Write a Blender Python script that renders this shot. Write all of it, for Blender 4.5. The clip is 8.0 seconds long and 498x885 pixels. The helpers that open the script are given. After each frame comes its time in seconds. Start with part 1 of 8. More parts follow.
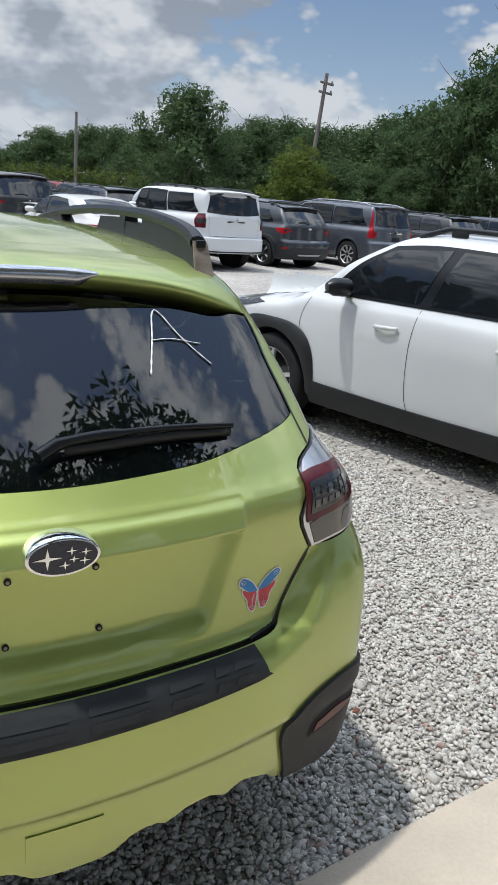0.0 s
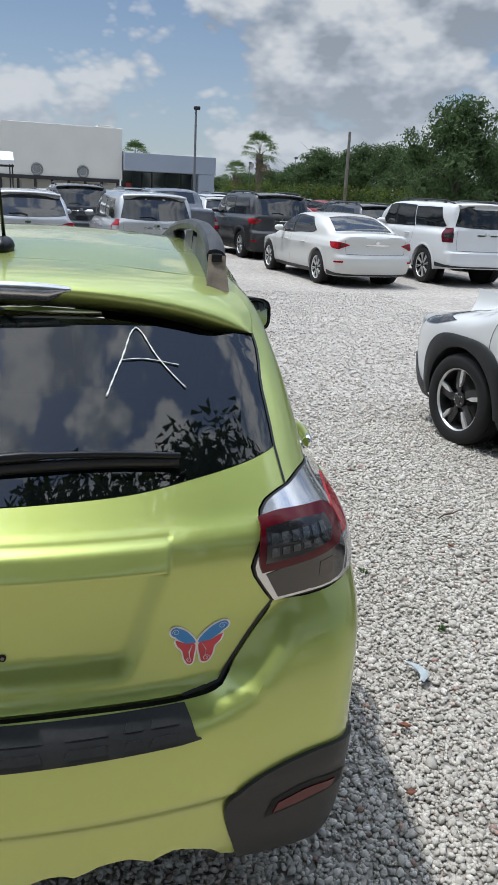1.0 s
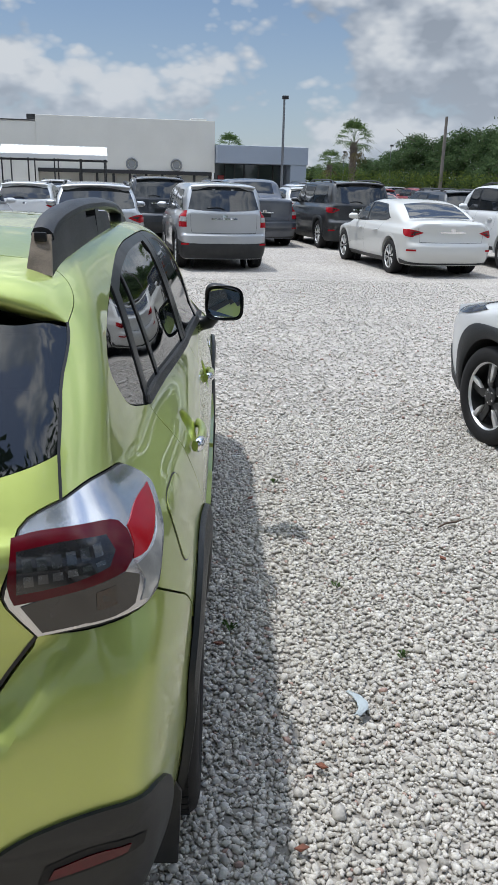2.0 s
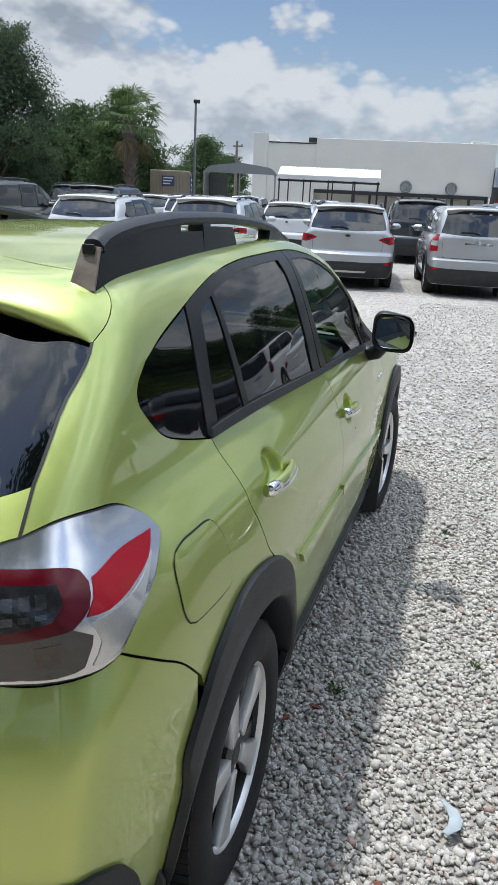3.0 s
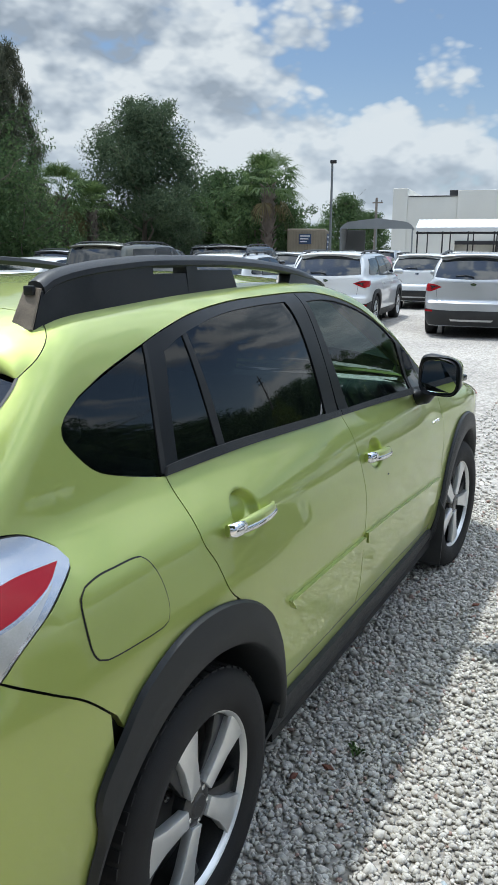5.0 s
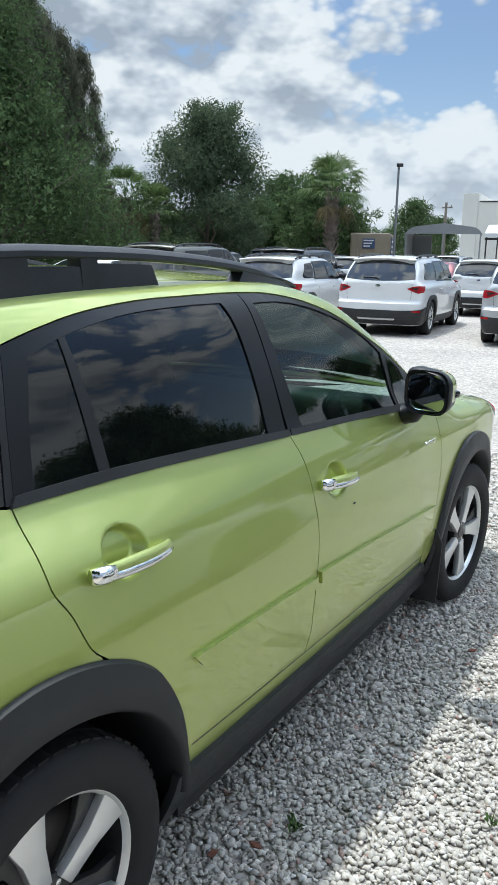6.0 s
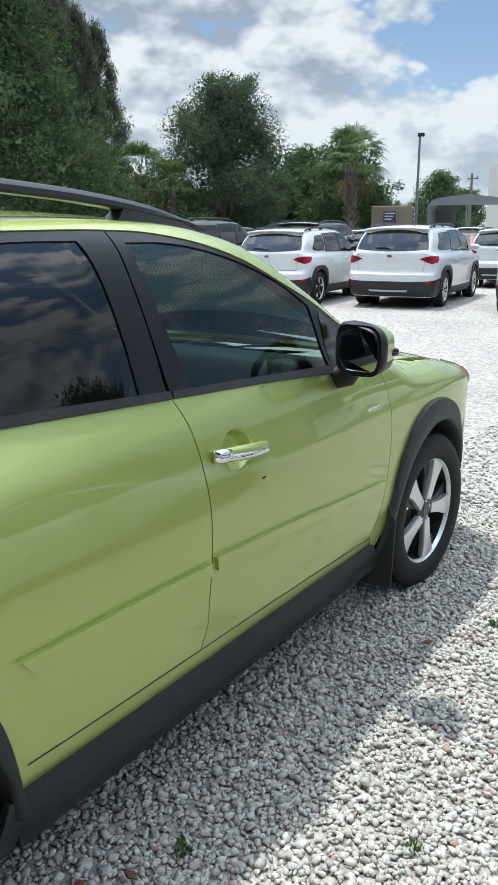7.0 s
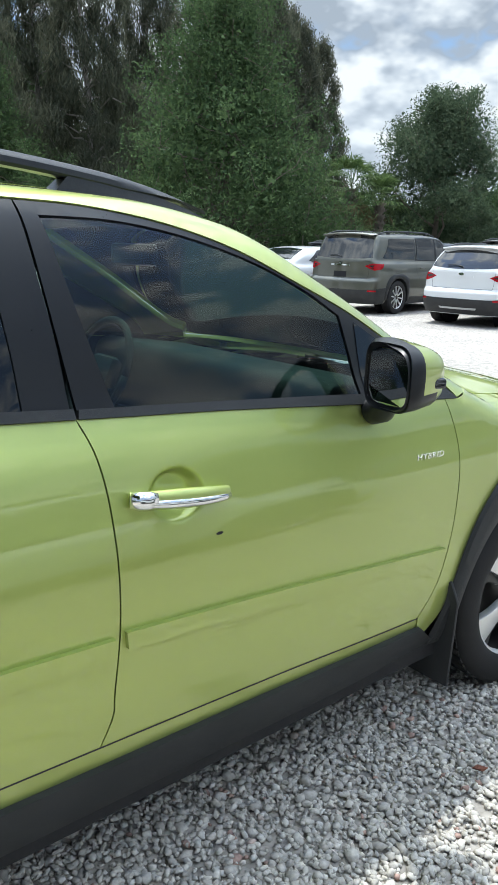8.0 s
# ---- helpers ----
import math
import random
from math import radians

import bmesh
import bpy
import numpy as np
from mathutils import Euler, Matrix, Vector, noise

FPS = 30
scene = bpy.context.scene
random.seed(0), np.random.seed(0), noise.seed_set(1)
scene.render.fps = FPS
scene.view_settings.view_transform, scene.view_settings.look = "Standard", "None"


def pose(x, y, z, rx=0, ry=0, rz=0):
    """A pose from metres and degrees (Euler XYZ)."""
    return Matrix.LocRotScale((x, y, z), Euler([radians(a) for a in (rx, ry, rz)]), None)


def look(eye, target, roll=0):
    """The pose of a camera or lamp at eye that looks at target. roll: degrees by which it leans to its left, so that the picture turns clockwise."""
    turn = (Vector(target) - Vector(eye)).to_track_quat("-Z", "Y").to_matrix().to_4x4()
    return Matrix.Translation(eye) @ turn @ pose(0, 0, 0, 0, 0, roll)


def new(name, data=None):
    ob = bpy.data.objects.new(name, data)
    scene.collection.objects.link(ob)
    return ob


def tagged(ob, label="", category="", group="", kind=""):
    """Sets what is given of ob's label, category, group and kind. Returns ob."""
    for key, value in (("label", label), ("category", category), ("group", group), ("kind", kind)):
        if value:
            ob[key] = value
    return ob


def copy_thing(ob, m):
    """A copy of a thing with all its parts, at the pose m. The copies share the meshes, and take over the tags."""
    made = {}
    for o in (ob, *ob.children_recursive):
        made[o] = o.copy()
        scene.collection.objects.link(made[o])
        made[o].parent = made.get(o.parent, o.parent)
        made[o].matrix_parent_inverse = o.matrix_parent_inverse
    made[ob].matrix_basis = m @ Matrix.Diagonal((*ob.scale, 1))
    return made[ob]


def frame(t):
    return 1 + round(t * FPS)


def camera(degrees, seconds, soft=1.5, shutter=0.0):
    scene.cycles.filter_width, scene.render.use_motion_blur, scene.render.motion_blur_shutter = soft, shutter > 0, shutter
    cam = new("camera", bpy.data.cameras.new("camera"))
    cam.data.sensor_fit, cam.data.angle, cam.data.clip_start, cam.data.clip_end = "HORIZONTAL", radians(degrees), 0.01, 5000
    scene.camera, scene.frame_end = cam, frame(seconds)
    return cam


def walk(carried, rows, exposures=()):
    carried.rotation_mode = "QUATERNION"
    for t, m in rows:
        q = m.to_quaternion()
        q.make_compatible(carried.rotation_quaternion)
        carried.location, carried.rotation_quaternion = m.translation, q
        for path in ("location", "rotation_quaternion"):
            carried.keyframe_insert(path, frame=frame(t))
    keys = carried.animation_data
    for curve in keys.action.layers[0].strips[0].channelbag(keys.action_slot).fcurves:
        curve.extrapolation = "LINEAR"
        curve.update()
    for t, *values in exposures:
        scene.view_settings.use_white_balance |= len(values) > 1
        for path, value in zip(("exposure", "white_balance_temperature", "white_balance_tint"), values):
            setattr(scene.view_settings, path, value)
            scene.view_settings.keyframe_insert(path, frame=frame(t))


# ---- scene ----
cam = camera(35.7, 8.0)
PATH = [
    (0, (-0.368, -1.132, 1.693), (0.579, 0.522, 1.088), 4.8),
    (0.5, (-0.02, -1.151, 1.693), (0.63, 0.637, 1.074), 4.2),
    (1, (0.298, -1.155, 1.713), (0.623, 0.722, 1.104), 2.8),
    (1.2, (0.44, -1.119, 1.693), (0.734, 0.759, 1.073), 2.3),
    (2.3, (1.063, -0.869, 1.683), (0.915, 1.02, 1.044), 0.9),
    (2.5, (1.151, -0.796, 1.686), (0.812, 1.076, 1.067), 0.6),
    (3, (1.31, -0.648, 1.679), (0.767, 1.178, 1.071), 2.7),
    (3.5, (1.444, -0.546, 1.666), (0.57, 1.15, 1.066), 1.3),
    (4, (1.579, -0.525, 1.653), (0.538, 1.096, 1.115), -0.5),
    (4.5, (1.664, -0.543, 1.653), (0.676, 1.125, 1.161), -1.8),
    (5, (1.7, -0.462, 1.647), (0.801, 1.258, 1.163), 0.3),
    (5.2, (1.708, -0.385, 1.646), (0.847, 1.355, 1.166), 2.1),
    (6.3, (1.954, 0.147, 1.616), (0.847, 1.738, 1.123), -0.0),
    (6.5, (1.999, 0.212, 1.614), (0.875, 1.785, 1.101), -0.5),
    (7, (2.016, 0.496, 1.508), (0.921, 2.085, 0.981), -0.2),
    (7.5, (2.067, 0.856, 1.437), (0.817, 2.332, 0.93), 0.4),
    (8, (2.094, 1.255, 1.441), (0.619, 2.51, 0.944), 1.8),
]
walk(cam, [(t, look(eye, target, roll)) for t, eye, target, roll in PATH], [(0.0, -0.22, 6200, 9), (1.2, -0.28, 6200, 9), (2.5, -0.22, 6150, 9), (3.2, -0.10, 6150, 8), (4.0, 0.06, 6080, 5), (5.0, -0.02, 6080, 5), (6.5, 0.20, 6080, 5), (7.2, 0.16, 6100, 5), (8.0, 0.40, 6130, 5)])

from mathutils.geometry import delaunay_2d_cdt

# ---- light ----
CLOUD, ZENITH = 7.3, 3.7
SUN = Vector((-0.30, 0.10, 1.0)).normalized()
world = bpy.data.worlds.new("sky")
scene.world = world
world.use_nodes = True


def sky_nodes():
    nt = world.node_tree
    nt.nodes.clear()
    N, L = nt.nodes.new, nt.links.new
    out, bg = N("ShaderNodeOutputWorld"), N("ShaderNodeBackground")
    sky = N("ShaderNodeTexSky")
    sky.sky_type, sky.sun_disc = "NISHITA", False
    sky.sun_elevation, sky.sun_rotation = math.asin(SUN.z), math.atan2(SUN.x, SUN.y)
    sky.dust_density, sky.ozone_density = 0.6, 2.0
    blue = N("ShaderNodeMix"); blue.data_type, blue.blend_type = "RGBA", "MULTIPLY"
    blue.inputs[0].default_value = 1.0
    blue.inputs[7].default_value = (0.088, 0.094, 0.102, 1)
    L(sky.outputs[0], blue.inputs[6])
    co, sep = N("ShaderNodeTexCoord"), N("ShaderNodeSeparateXYZ")
    L(co.outputs["Generated"], sep.inputs[0])
    # heaps of cumulus: broad noise with cauliflower lobes on it, drawn a little flatter than wide
    def maths(op, x, y):
        n = N("ShaderNodeMath"); n.operation = op
        for i, q in enumerate((x, y)):
            if isinstance(q, (int, float)):
                n.inputs[i].default_value = q
            else:
                L(q.outputs[0], n.inputs[i])
        return n
    def density(dz):
        m = N("ShaderNodeMapping")
        m.inputs["Scale"].default_value = (1.0, 1.0, 1.7)
        m.inputs["Location"].default_value = (0.0, 0.0, dz)
        L(co.outputs["Generated"], m.inputs["Vector"])
        n, v = N("ShaderNodeTexNoise"), N("ShaderNodeTexVoronoi")
        n.noise_dimensions = "4D"
        n.inputs["Scale"].default_value, n.inputs["Detail"].default_value, n.inputs["Roughness"].default_value, n.inputs["W"].default_value = 2.7, 8, 0.50, CLOUD
        n.inputs["Distortion"].default_value = 0.2
        v.feature = "SMOOTH_F1"
        v.inputs["Smoothness"].default_value = 0.35
        v.inputs["Scale"].default_value, v.inputs["Detail"].default_value, v.inputs["Roughness"].default_value = 7.0, 3.0, 0.55
        v.inputs["Lacunarity"].default_value = 2.3
        L(m.outputs[0], n.inputs["Vector"]); L(m.outputs[0], v.inputs["Vector"])
        f = maths("MULTIPLY_ADD", v, -0.30)
        L(n.outputs[0], f.inputs[2])
        # seen flat, low over the land, the heaps close up
        g = N("ShaderNodeMapRange")
        g.inputs[1].default_value, g.inputs[2].default_value, g.inputs[3].default_value, g.inputs[4].default_value = 0.0, 0.5, 0.090, 0.035
        L(sep.outputs[2], g.inputs[0])
        return maths("ADD", f, g)
    def ramp(src, stops):
        r = N("ShaderNodeValToRGB")
        while len(r.color_ramp.elements) < len(stops):
            r.color_ramp.elements.new(0.5)
        for e, (p, c) in zip(r.color_ramp.elements, stops):
            e.position, e.color = p, (*c, 1)
        L(src.outputs[0], r.inputs[0])
        return r
    here, above = density(0.0), density(0.06)
    cover = ramp(here, [(0.165, (0, 0, 0)), (0.20, (0.5, 0.5, 0.5)), (0.225, (0.88, 0.88, 0.88)), (0.28, (1, 1, 1))])
    # a cloud is bright where it thins out upward, and grey at its foot
    lit = maths("MULTIPLY_ADD", maths("SUBTRACT", here, above), 4.6)
    lit.inputs[2].default_value = 0.56
    body = ramp(lit, [(0.10, (0.34, 0.38, 0.44)), (0.42, (0.48, 0.52, 0.58)), (0.66, (0.62, 0.65, 0.69)), (0.95, (0.78, 0.79, 0.80))])
    # thin high veil over the blue
    veil = N("ShaderNodeMix"); veil.data_type = "RGBA"
    veil.inputs[0].default_value = 0.16
    veil.inputs[7].default_value = (0.56, 0.63, 0.71, 1)
    L(blue.outputs[2], veil.inputs[6])
    heap = N("ShaderNodeMix"); heap.data_type = "RGBA"
    L(cover.outputs[0], heap.inputs[0]); L(veil.outputs[2], heap.inputs[6]); L(body.outputs[0], heap.inputs[7])
    # pale haze low over the land
    low = N("ShaderNodeMapRange"); low.interpolation_type = "SMOOTHSTEP"
    low.inputs[1].default_value, low.inputs[2].default_value, low.inputs[3].default_value, low.inputs[4].default_value = -0.02, 0.24, 0.45, 0.0
    L(sep.outputs[2], low.inputs[0])
    mix = N("ShaderNodeMix"); mix.data_type = "RGBA"
    mix.inputs[7].default_value = (0.64, 0.69, 0.75, 1)
    L(low.outputs[0], mix.inputs[0]); L(heap.outputs[2], mix.inputs[6])
    # towards the sun, high up, the whole sky is brighter
    high = N("ShaderNodeMapRange"); high.interpolation_type = "SMOOTHSTEP"
    high.inputs[1].default_value, high.inputs[2].default_value, high.inputs[3].default_value, high.inputs[4].default_value = 0.32, 0.85, 1.0, ZENITH
    L(sep.outputs[2], high.inputs[0])
    L(mix.outputs[2], bg.inputs[0]); L(high.outputs[0], bg.inputs[1])
    L(bg.outputs[0], out.inputs[0])


sky_nodes()
sun = new("sun", bpy.data.lights.new("sun", "SUN"))
sun.data.energy, sun.data.angle, sun.data.color = 3.4, radians(1.8), (1.0, 0.965, 0.91)
sun.matrix_world = look(SUN * 50, (0, 0, 0))


# ---- materials ----
def material(name, color, rough=0.5, metal=0.0, coat=0.0, vary=0.12, scale=6.0, bump=0.0, bump_scale=200.0, spec=0.5, coat_rough=0.03, dust=0.0):
    """A surface with blotches and grain in its colour, uneven gloss, fine relief and, where given, settled dust."""
    m = bpy.data.materials.new(name)
    m.use_nodes = True
    nt = m.node_tree
    N, L = nt.nodes.new, nt.links.new
    b = nt.nodes["Principled BSDF"]
    b.inputs["Metallic"].default_value, b.inputs["Coat Weight"].default_value = metal, coat
    b.inputs["Coat Roughness"].default_value, b.inputs["Specular IOR Level"].default_value = coat_rough, spec
    co = N("ShaderNodeTexCoord")
    big, fine = N("ShaderNodeTexNoise"), N("ShaderNodeTexNoise")
    big.inputs["Scale"].default_value, big.inputs["Detail"].default_value = scale, 5
    fine.inputs["Scale"].default_value, fine.inputs["Detail"].default_value = scale * 22, 3
    for n in (big, fine):
        L(co.outputs["Object"], n.inputs["Vector"])
    add = N("ShaderNodeMath"); add.operation = "MULTIPLY_ADD"
    add.inputs[1].default_value = 0.45
    L(fine.outputs[0], add.inputs[0]); L(big.outputs[0], add.inputs[2])
    fit = N("ShaderNodeMapRange")
    fit.inputs[1].default_value, fit.inputs[2].default_value = 0.45, 1.0
    fit.inputs[3].default_value, fit.inputs[4].default_value = 1 - vary, 1 + vary
    L(add.outputs[0], fit.inputs[0])
    mix = N("ShaderNodeMix"); mix.data_type, mix.blend_type = "RGBA", "MULTIPLY"
    mix.inputs[0].default_value = 1.0
    mix.inputs[6].default_value = (*color, 1)
    L(fit.outputs[0], mix.inputs[7])
    last = mix.outputs[2]
    if dust:
        d = N("ShaderNodeMapRange")
        d.inputs[1].default_value, d.inputs[2].default_value, d.inputs[3].default_value, d.inputs[4].default_value = 0.5, 0.95, 0.0, dust
        L(add.outputs[0], d.inputs[0])
        dm = N("ShaderNodeMix"); dm.data_type = "RGBA"
        dm.inputs[7].default_value = (0.36, 0.33, 0.28, 1)
        L(d.outputs[0], dm.inputs[0]); L(last, dm.inputs[6])
        last = dm.outputs[2]
    L(last, b.inputs["Base Color"])
    r = N("ShaderNodeMapRange")
    r.inputs[1].default_value, r.inputs[2].default_value = 0.45, 1.0
    r.inputs[3].default_value, r.inputs[4].default_value = max(rough * 0.8, 0.01), min(rough * 1.2 + dust * 0.3, 1)
    L(add.outputs[0], r.inputs[0]); L(r.outputs[0], b.inputs["Roughness"])
    if bump:
        bn, bt = N("ShaderNodeBump"), N("ShaderNodeTexNoise")
        bt.inputs["Scale"].default_value, bt.inputs["Detail"].default_value = bump_scale, 3
        L(co.outputs["Object"], bt.inputs["Vector"]); L(bt.outputs[0], bn.inputs["Height"])
        bn.inputs["Strength"].default_value, bn.inputs["Distance"].default_value = bump, 0.002
        L(bn.outputs[0], b.inputs["Normal"])
    return m


def glass_material(name, tint, clear, rough=0.02):
    """A coated pane: part of the light goes through, tinted, the rest is dark with a hard gloss."""
    m = bpy.data.materials.new(name)
    m.use_nodes = True
    nt = m.node_tree
    N, L = nt.nodes.new, nt.links.new
    b, out = nt.nodes["Principled BSDF"], nt.nodes["Material Output"]
    b.inputs["Base Color"].default_value = (0.006, 0.008, 0.009, 1)
    b.inputs["Roughness"].default_value, b.inputs["IOR"].default_value = rough, 1.60
    b.inputs["Specular IOR Level"].default_value = 0.25
    t, mix, gl, lw, m2 = N("ShaderNodeBsdfTransparent"), N("ShaderNodeMixShader"), N("ShaderNodeBsdfGlossy"), N("ShaderNodeFresnel"), N("ShaderNodeMixShader")
    t.inputs[0].default_value = (*tint, 1)
    mix.inputs[0].default_value = clear
    gl.inputs["Roughness"].default_value = rough
    lw.inputs[0].default_value = 1.52
    L(b.outputs[0], mix.inputs[1]); L(t.outputs[0], mix.inputs[2])
    L(lw.outputs[0], m2.inputs[0]); L(mix.outputs[0], m2.inputs[1]); L(gl.outputs[0], m2.inputs[2])
    L(m2.outputs[0], out.inputs[0])
    return m


PAINT = material("lime green metallic paint", (0.410, 0.480, 0.130), 0.43, 0.68, 1.0, 0.035, 3.0, spec=0.4, dust=0.05, coat_rough=0.012)
CLAD = material("grained dark grey plastic", (0.017, 0.019, 0.021), 0.50, 0, 0, 0.18, 5, 0.35, 900, spec=0.35, dust=0.035)
RAIL = material("faded black rail plastic", (0.014, 0.016, 0.020), 0.36, 0, 0, 0.22, 7, 0.15, 700, spec=0.4, dust=0.03)
SCUFF = material("scuffed bronze-grey plastic", (0.26, 0.215, 0.17), 0.45, 0.1, 0, 0.4, 18, 0.2, 300)
RUBBER = material("black tyre rubber", (0.012, 0.012, 0.013), 0.70, 0, 0, 0.3, 8, 0.3, 400, spec=0.3, dust=0.025)
SEAL = material("black rubber seal", (0.010, 0.010, 0.011), 0.45, 0, 0, 0.15, 9)
GLOSS_BLACK = material("satin black trim", (0.008, 0.009, 0.011), 0.34, 0, 0, 0.08, 9, spec=0.35)
CHROME = material("bright chrome", (0.78, 0.79, 0.80), 0.07, 1.0, 0, 0.05, 9)
ALLOY = material("machined alloy", (0.74, 0.74, 0.73), 0.38, 0.75, 0.2, 0.08, 12, dust=0.03)
DARK_ALLOY = material("dark painted alloy", (0.022, 0.023, 0.025), 0.38, 0.4, 0.2, 0.2, 10, dust=0.1)
LAMP_RED = material("red lamp lens", (0.30, 0.004, 0.010), 0.16, 0, 0.08, 0.10, 20, spec=0.3)
LAMP_DEEP = material("deep red lamp lens", (0.085, 0.003, 0.008), 0.18, 0, 0.05, 0.2, 20, spec=0.3)
LAMP_SILVER = material("silvered lamp housing", (0.50, 0.51, 0.54), 0.22, 0.88, 1.0, 0.03, 4)
LAMP_SMOKE = material("smoked lamp lens", (0.020, 0.020, 0.022), 0.16, 0.1, 0.5, 0.4, 25)
LAMP_LED = material("lamp reflector cells", (0.10, 0.105, 0.11), 0.25, 0.8, 1.0, 0.4, 60)
LAMP_AMBER = material("amber bulb shield", (0.030, 0.018, 0.012), 0.2, 0, 0.3, 0.3, 20)
LAMP_PALE = material("pale lamp lens", (0.50, 0.50, 0.49), 0.20, 0.5, 0.5, 0.2, 14)
PRIVACY = glass_material("dark privacy glass", (0.10, 0.11, 0.115), 0.55)
TINTED = glass_material("green-tinted glass", (0.42, 0.60, 0.54), 0.84)
MIRROR = material("mirror glass", (0.80, 0.82, 0.83), 0.02, 1.0, 0, 0.01, 4)
# underbody black; also stands in for shade in wells, slots and sockets
SHADOW_BLACK = material("black for underbody and shaded recesses", (0.008, 0.008, 0.009), 0.8, 0, 0, 0.3, 5)
CABIN = material("charcoal cabin trim", (0.035, 0.037, 0.040), 0.7, 0, 0, 0.1, 4)
SEAT = material("black seat cloth", (0.028, 0.029, 0.032), 0.85, 0, 0, 0.12, 4)
CHALK = material("white marker paint", (0.85, 0.85, 0.83), 0.8, 0, 0, 0.15, 40)
STICK_WHITE = material("white vinyl", (0.78, 0.77, 0.76), 0.35, 0, 0.3, 0.05, 30)
STICK_RED = material("red vinyl", (0.58, 0.03, 0.05), 0.35, 0, 0.1, 0.1, 30)
STICK_BLUE = material("blue vinyl", (0.02, 0.22, 0.55), 0.35, 0, 0.1, 0.1, 30)
NAVY = material("dark blue enamel", (0.008, 0.012, 0.032), 0.2, 0, 0.2, 0.1, 20)


# ---- tools to build meshes ----
def part(name, bm, mat, parent=None, label="", smooth=True):
    """Links a bmesh as one mesh object, under a thing or a part."""
    me = bpy.data.meshes.new(name)
    bm.to_mesh(me)
    bm.free()
    if smooth:
        me.shade_smooth()
    for m in (mat if isinstance(mat, (list, tuple)) else [mat]):
        me.materials.append(m)
    ob = new(name, me)
    ob.parent = parent
    return tagged(ob, label)


def raw_part(name, verts, faces, mat, parent=None, label="", smooth=True, sharp=None):
    me = bpy.data.meshes.new(name)
    me.from_pydata([tuple(map(float, v)) for v in verts], [], faces)
    if sharp is not None:
        me.shade_smooth()
        me.set_sharp_from_angle(angle=radians(sharp))
    elif smooth:
        me.shade_smooth()
    me.materials.append(mat)
    ob = new(name, me)
    ob.parent = parent
    return tagged(ob, label)


def thing(name, label, category, m=None, group="", kind=""):
    e = new(name)
    if m is not None:
        e.matrix_world = m
    return tagged(e, label, category, group, kind)


def spline(pts, step=0.02, closed=False):
    """Points along a smooth curve through pts (Catmull-Rom)."""
    p = np.array(pts, float)
    n = len(p)
    if n == 2 and not closed:
        k = max(1, int(np.linalg.norm(p[1] - p[0]) / step))
        return [p[0] + (p[1] - p[0]) * i / k for i in range(k + 1)]
    res = []
    for i in range(n if closed else n - 1):
        a, b = p[i], p[(i + 1) % n]
        pa = p[(i - 1) % n] if closed or i > 0 else 2 * a - b
        pb = p[(i + 2) % n] if closed or i + 2 < n else 2 * b - a
        k = max(1, int(np.linalg.norm(b - a) / step))
        for j in range(k):
            s = j / k
            res.append(0.5 * (2 * a + (b - pa) * s + (2 * pa - 5 * a + 4 * b - pb) * s * s + (3 * a - pa - 3 * b + pb) * s ** 3))
    if not closed:
        res.append(p[-1])
    return res


def outline(*segments, step=0.015):
    """A closed outline from smooth segments that meet in corners."""
    res = []
    for s in segments:
        res += spline(s, step)[:-1] if len(s) > 1 else list(np.array(s, float))
    return np.array(res)


def inside(poly, pts):
    x, y = pts[:, 0], pts[:, 1]
    hit = np.zeros(len(pts), bool)
    for (x0, y0), (x1, y1) in zip(poly, np.roll(poly, -1, 0)):
        if y0 != y1:
            hit ^= ((y0 > y) != (y1 > y)) & (x < (x1 - x0) * (y - y0) / (y1 - y0) + x0)
    return hit


def fill(poly, spacing, inset=0.0, dense=()):
    """Triangles that fill an outline: points, triangles, and the edge loop's order."""
    poly = np.array(poly)
    keep = [i for i in range(len(poly)) if np.linalg.norm(poly[i] - poly[i - 1]) > 1e-5]
    poly = poly[keep]
    area = 0.5 * np.sum(poly[:, 0] * np.roll(poly[:, 1], -1) - np.roll(poly[:, 0], -1) * poly[:, 1])
    if area < 0:
        poly = poly[::-1]
    if inset:
        t = np.roll(poly, -1, 0) - np.roll(poly, 1, 0)
        t /= np.maximum(np.linalg.norm(t, axis=1, keepdims=True), 1e-9)
        poly = poly + np.stack([-t[:, 1], t[:, 0]], -1) * inset
    lo, hi = poly.min(0), poly.max(0)
    gx, gy = np.meshgrid(np.arange(lo[0] + spacing / 2, hi[0], spacing), np.arange(lo[1] + spacing / 2, hi[1], spacing))
    gx = gx + (np.arange(gx.shape[0]) % 2)[:, None] * spacing * 0.5
    grid = np.stack([gx.ravel(), gy.ravel()], -1)
    for x0, y0, x1, y1, step in dense:
        # a patch of finer points in place of the coarse ones
        grid = grid[(grid[:, 0] < x0) | (grid[:, 0] > x1) | (grid[:, 1] < y0) | (grid[:, 1] > y1)]
        fx, fy = np.meshgrid(np.arange(x0, x1, step), np.arange(y0, y1, step))
        fx = fx + (np.arange(fx.shape[0]) % 2)[:, None] * step * 0.5
        grid = np.concatenate([grid, np.stack([fx.ravel(), fy.ravel()], -1)])
    grid = grid[inside(poly, grid)] if len(grid) else grid
    if len(grid):
        d = np.min(np.linalg.norm(grid[:, None, :] - poly[None, :, :], axis=2), axis=1)
        grid = grid[d > spacing * (0.55 if not len(dense) else 0.4)]
    pts = [Vector((float(a), float(b))) for a, b in np.concatenate([poly, grid])]
    n = len(poly)
    out = delaunay_2d_cdt(pts, [], [list(range(n))], 1, 1e-6)
    vs, fs = np.array([(v.x, v.y) for v in out[0]]), [list(f) for f in out[2]]
    return vs, fs


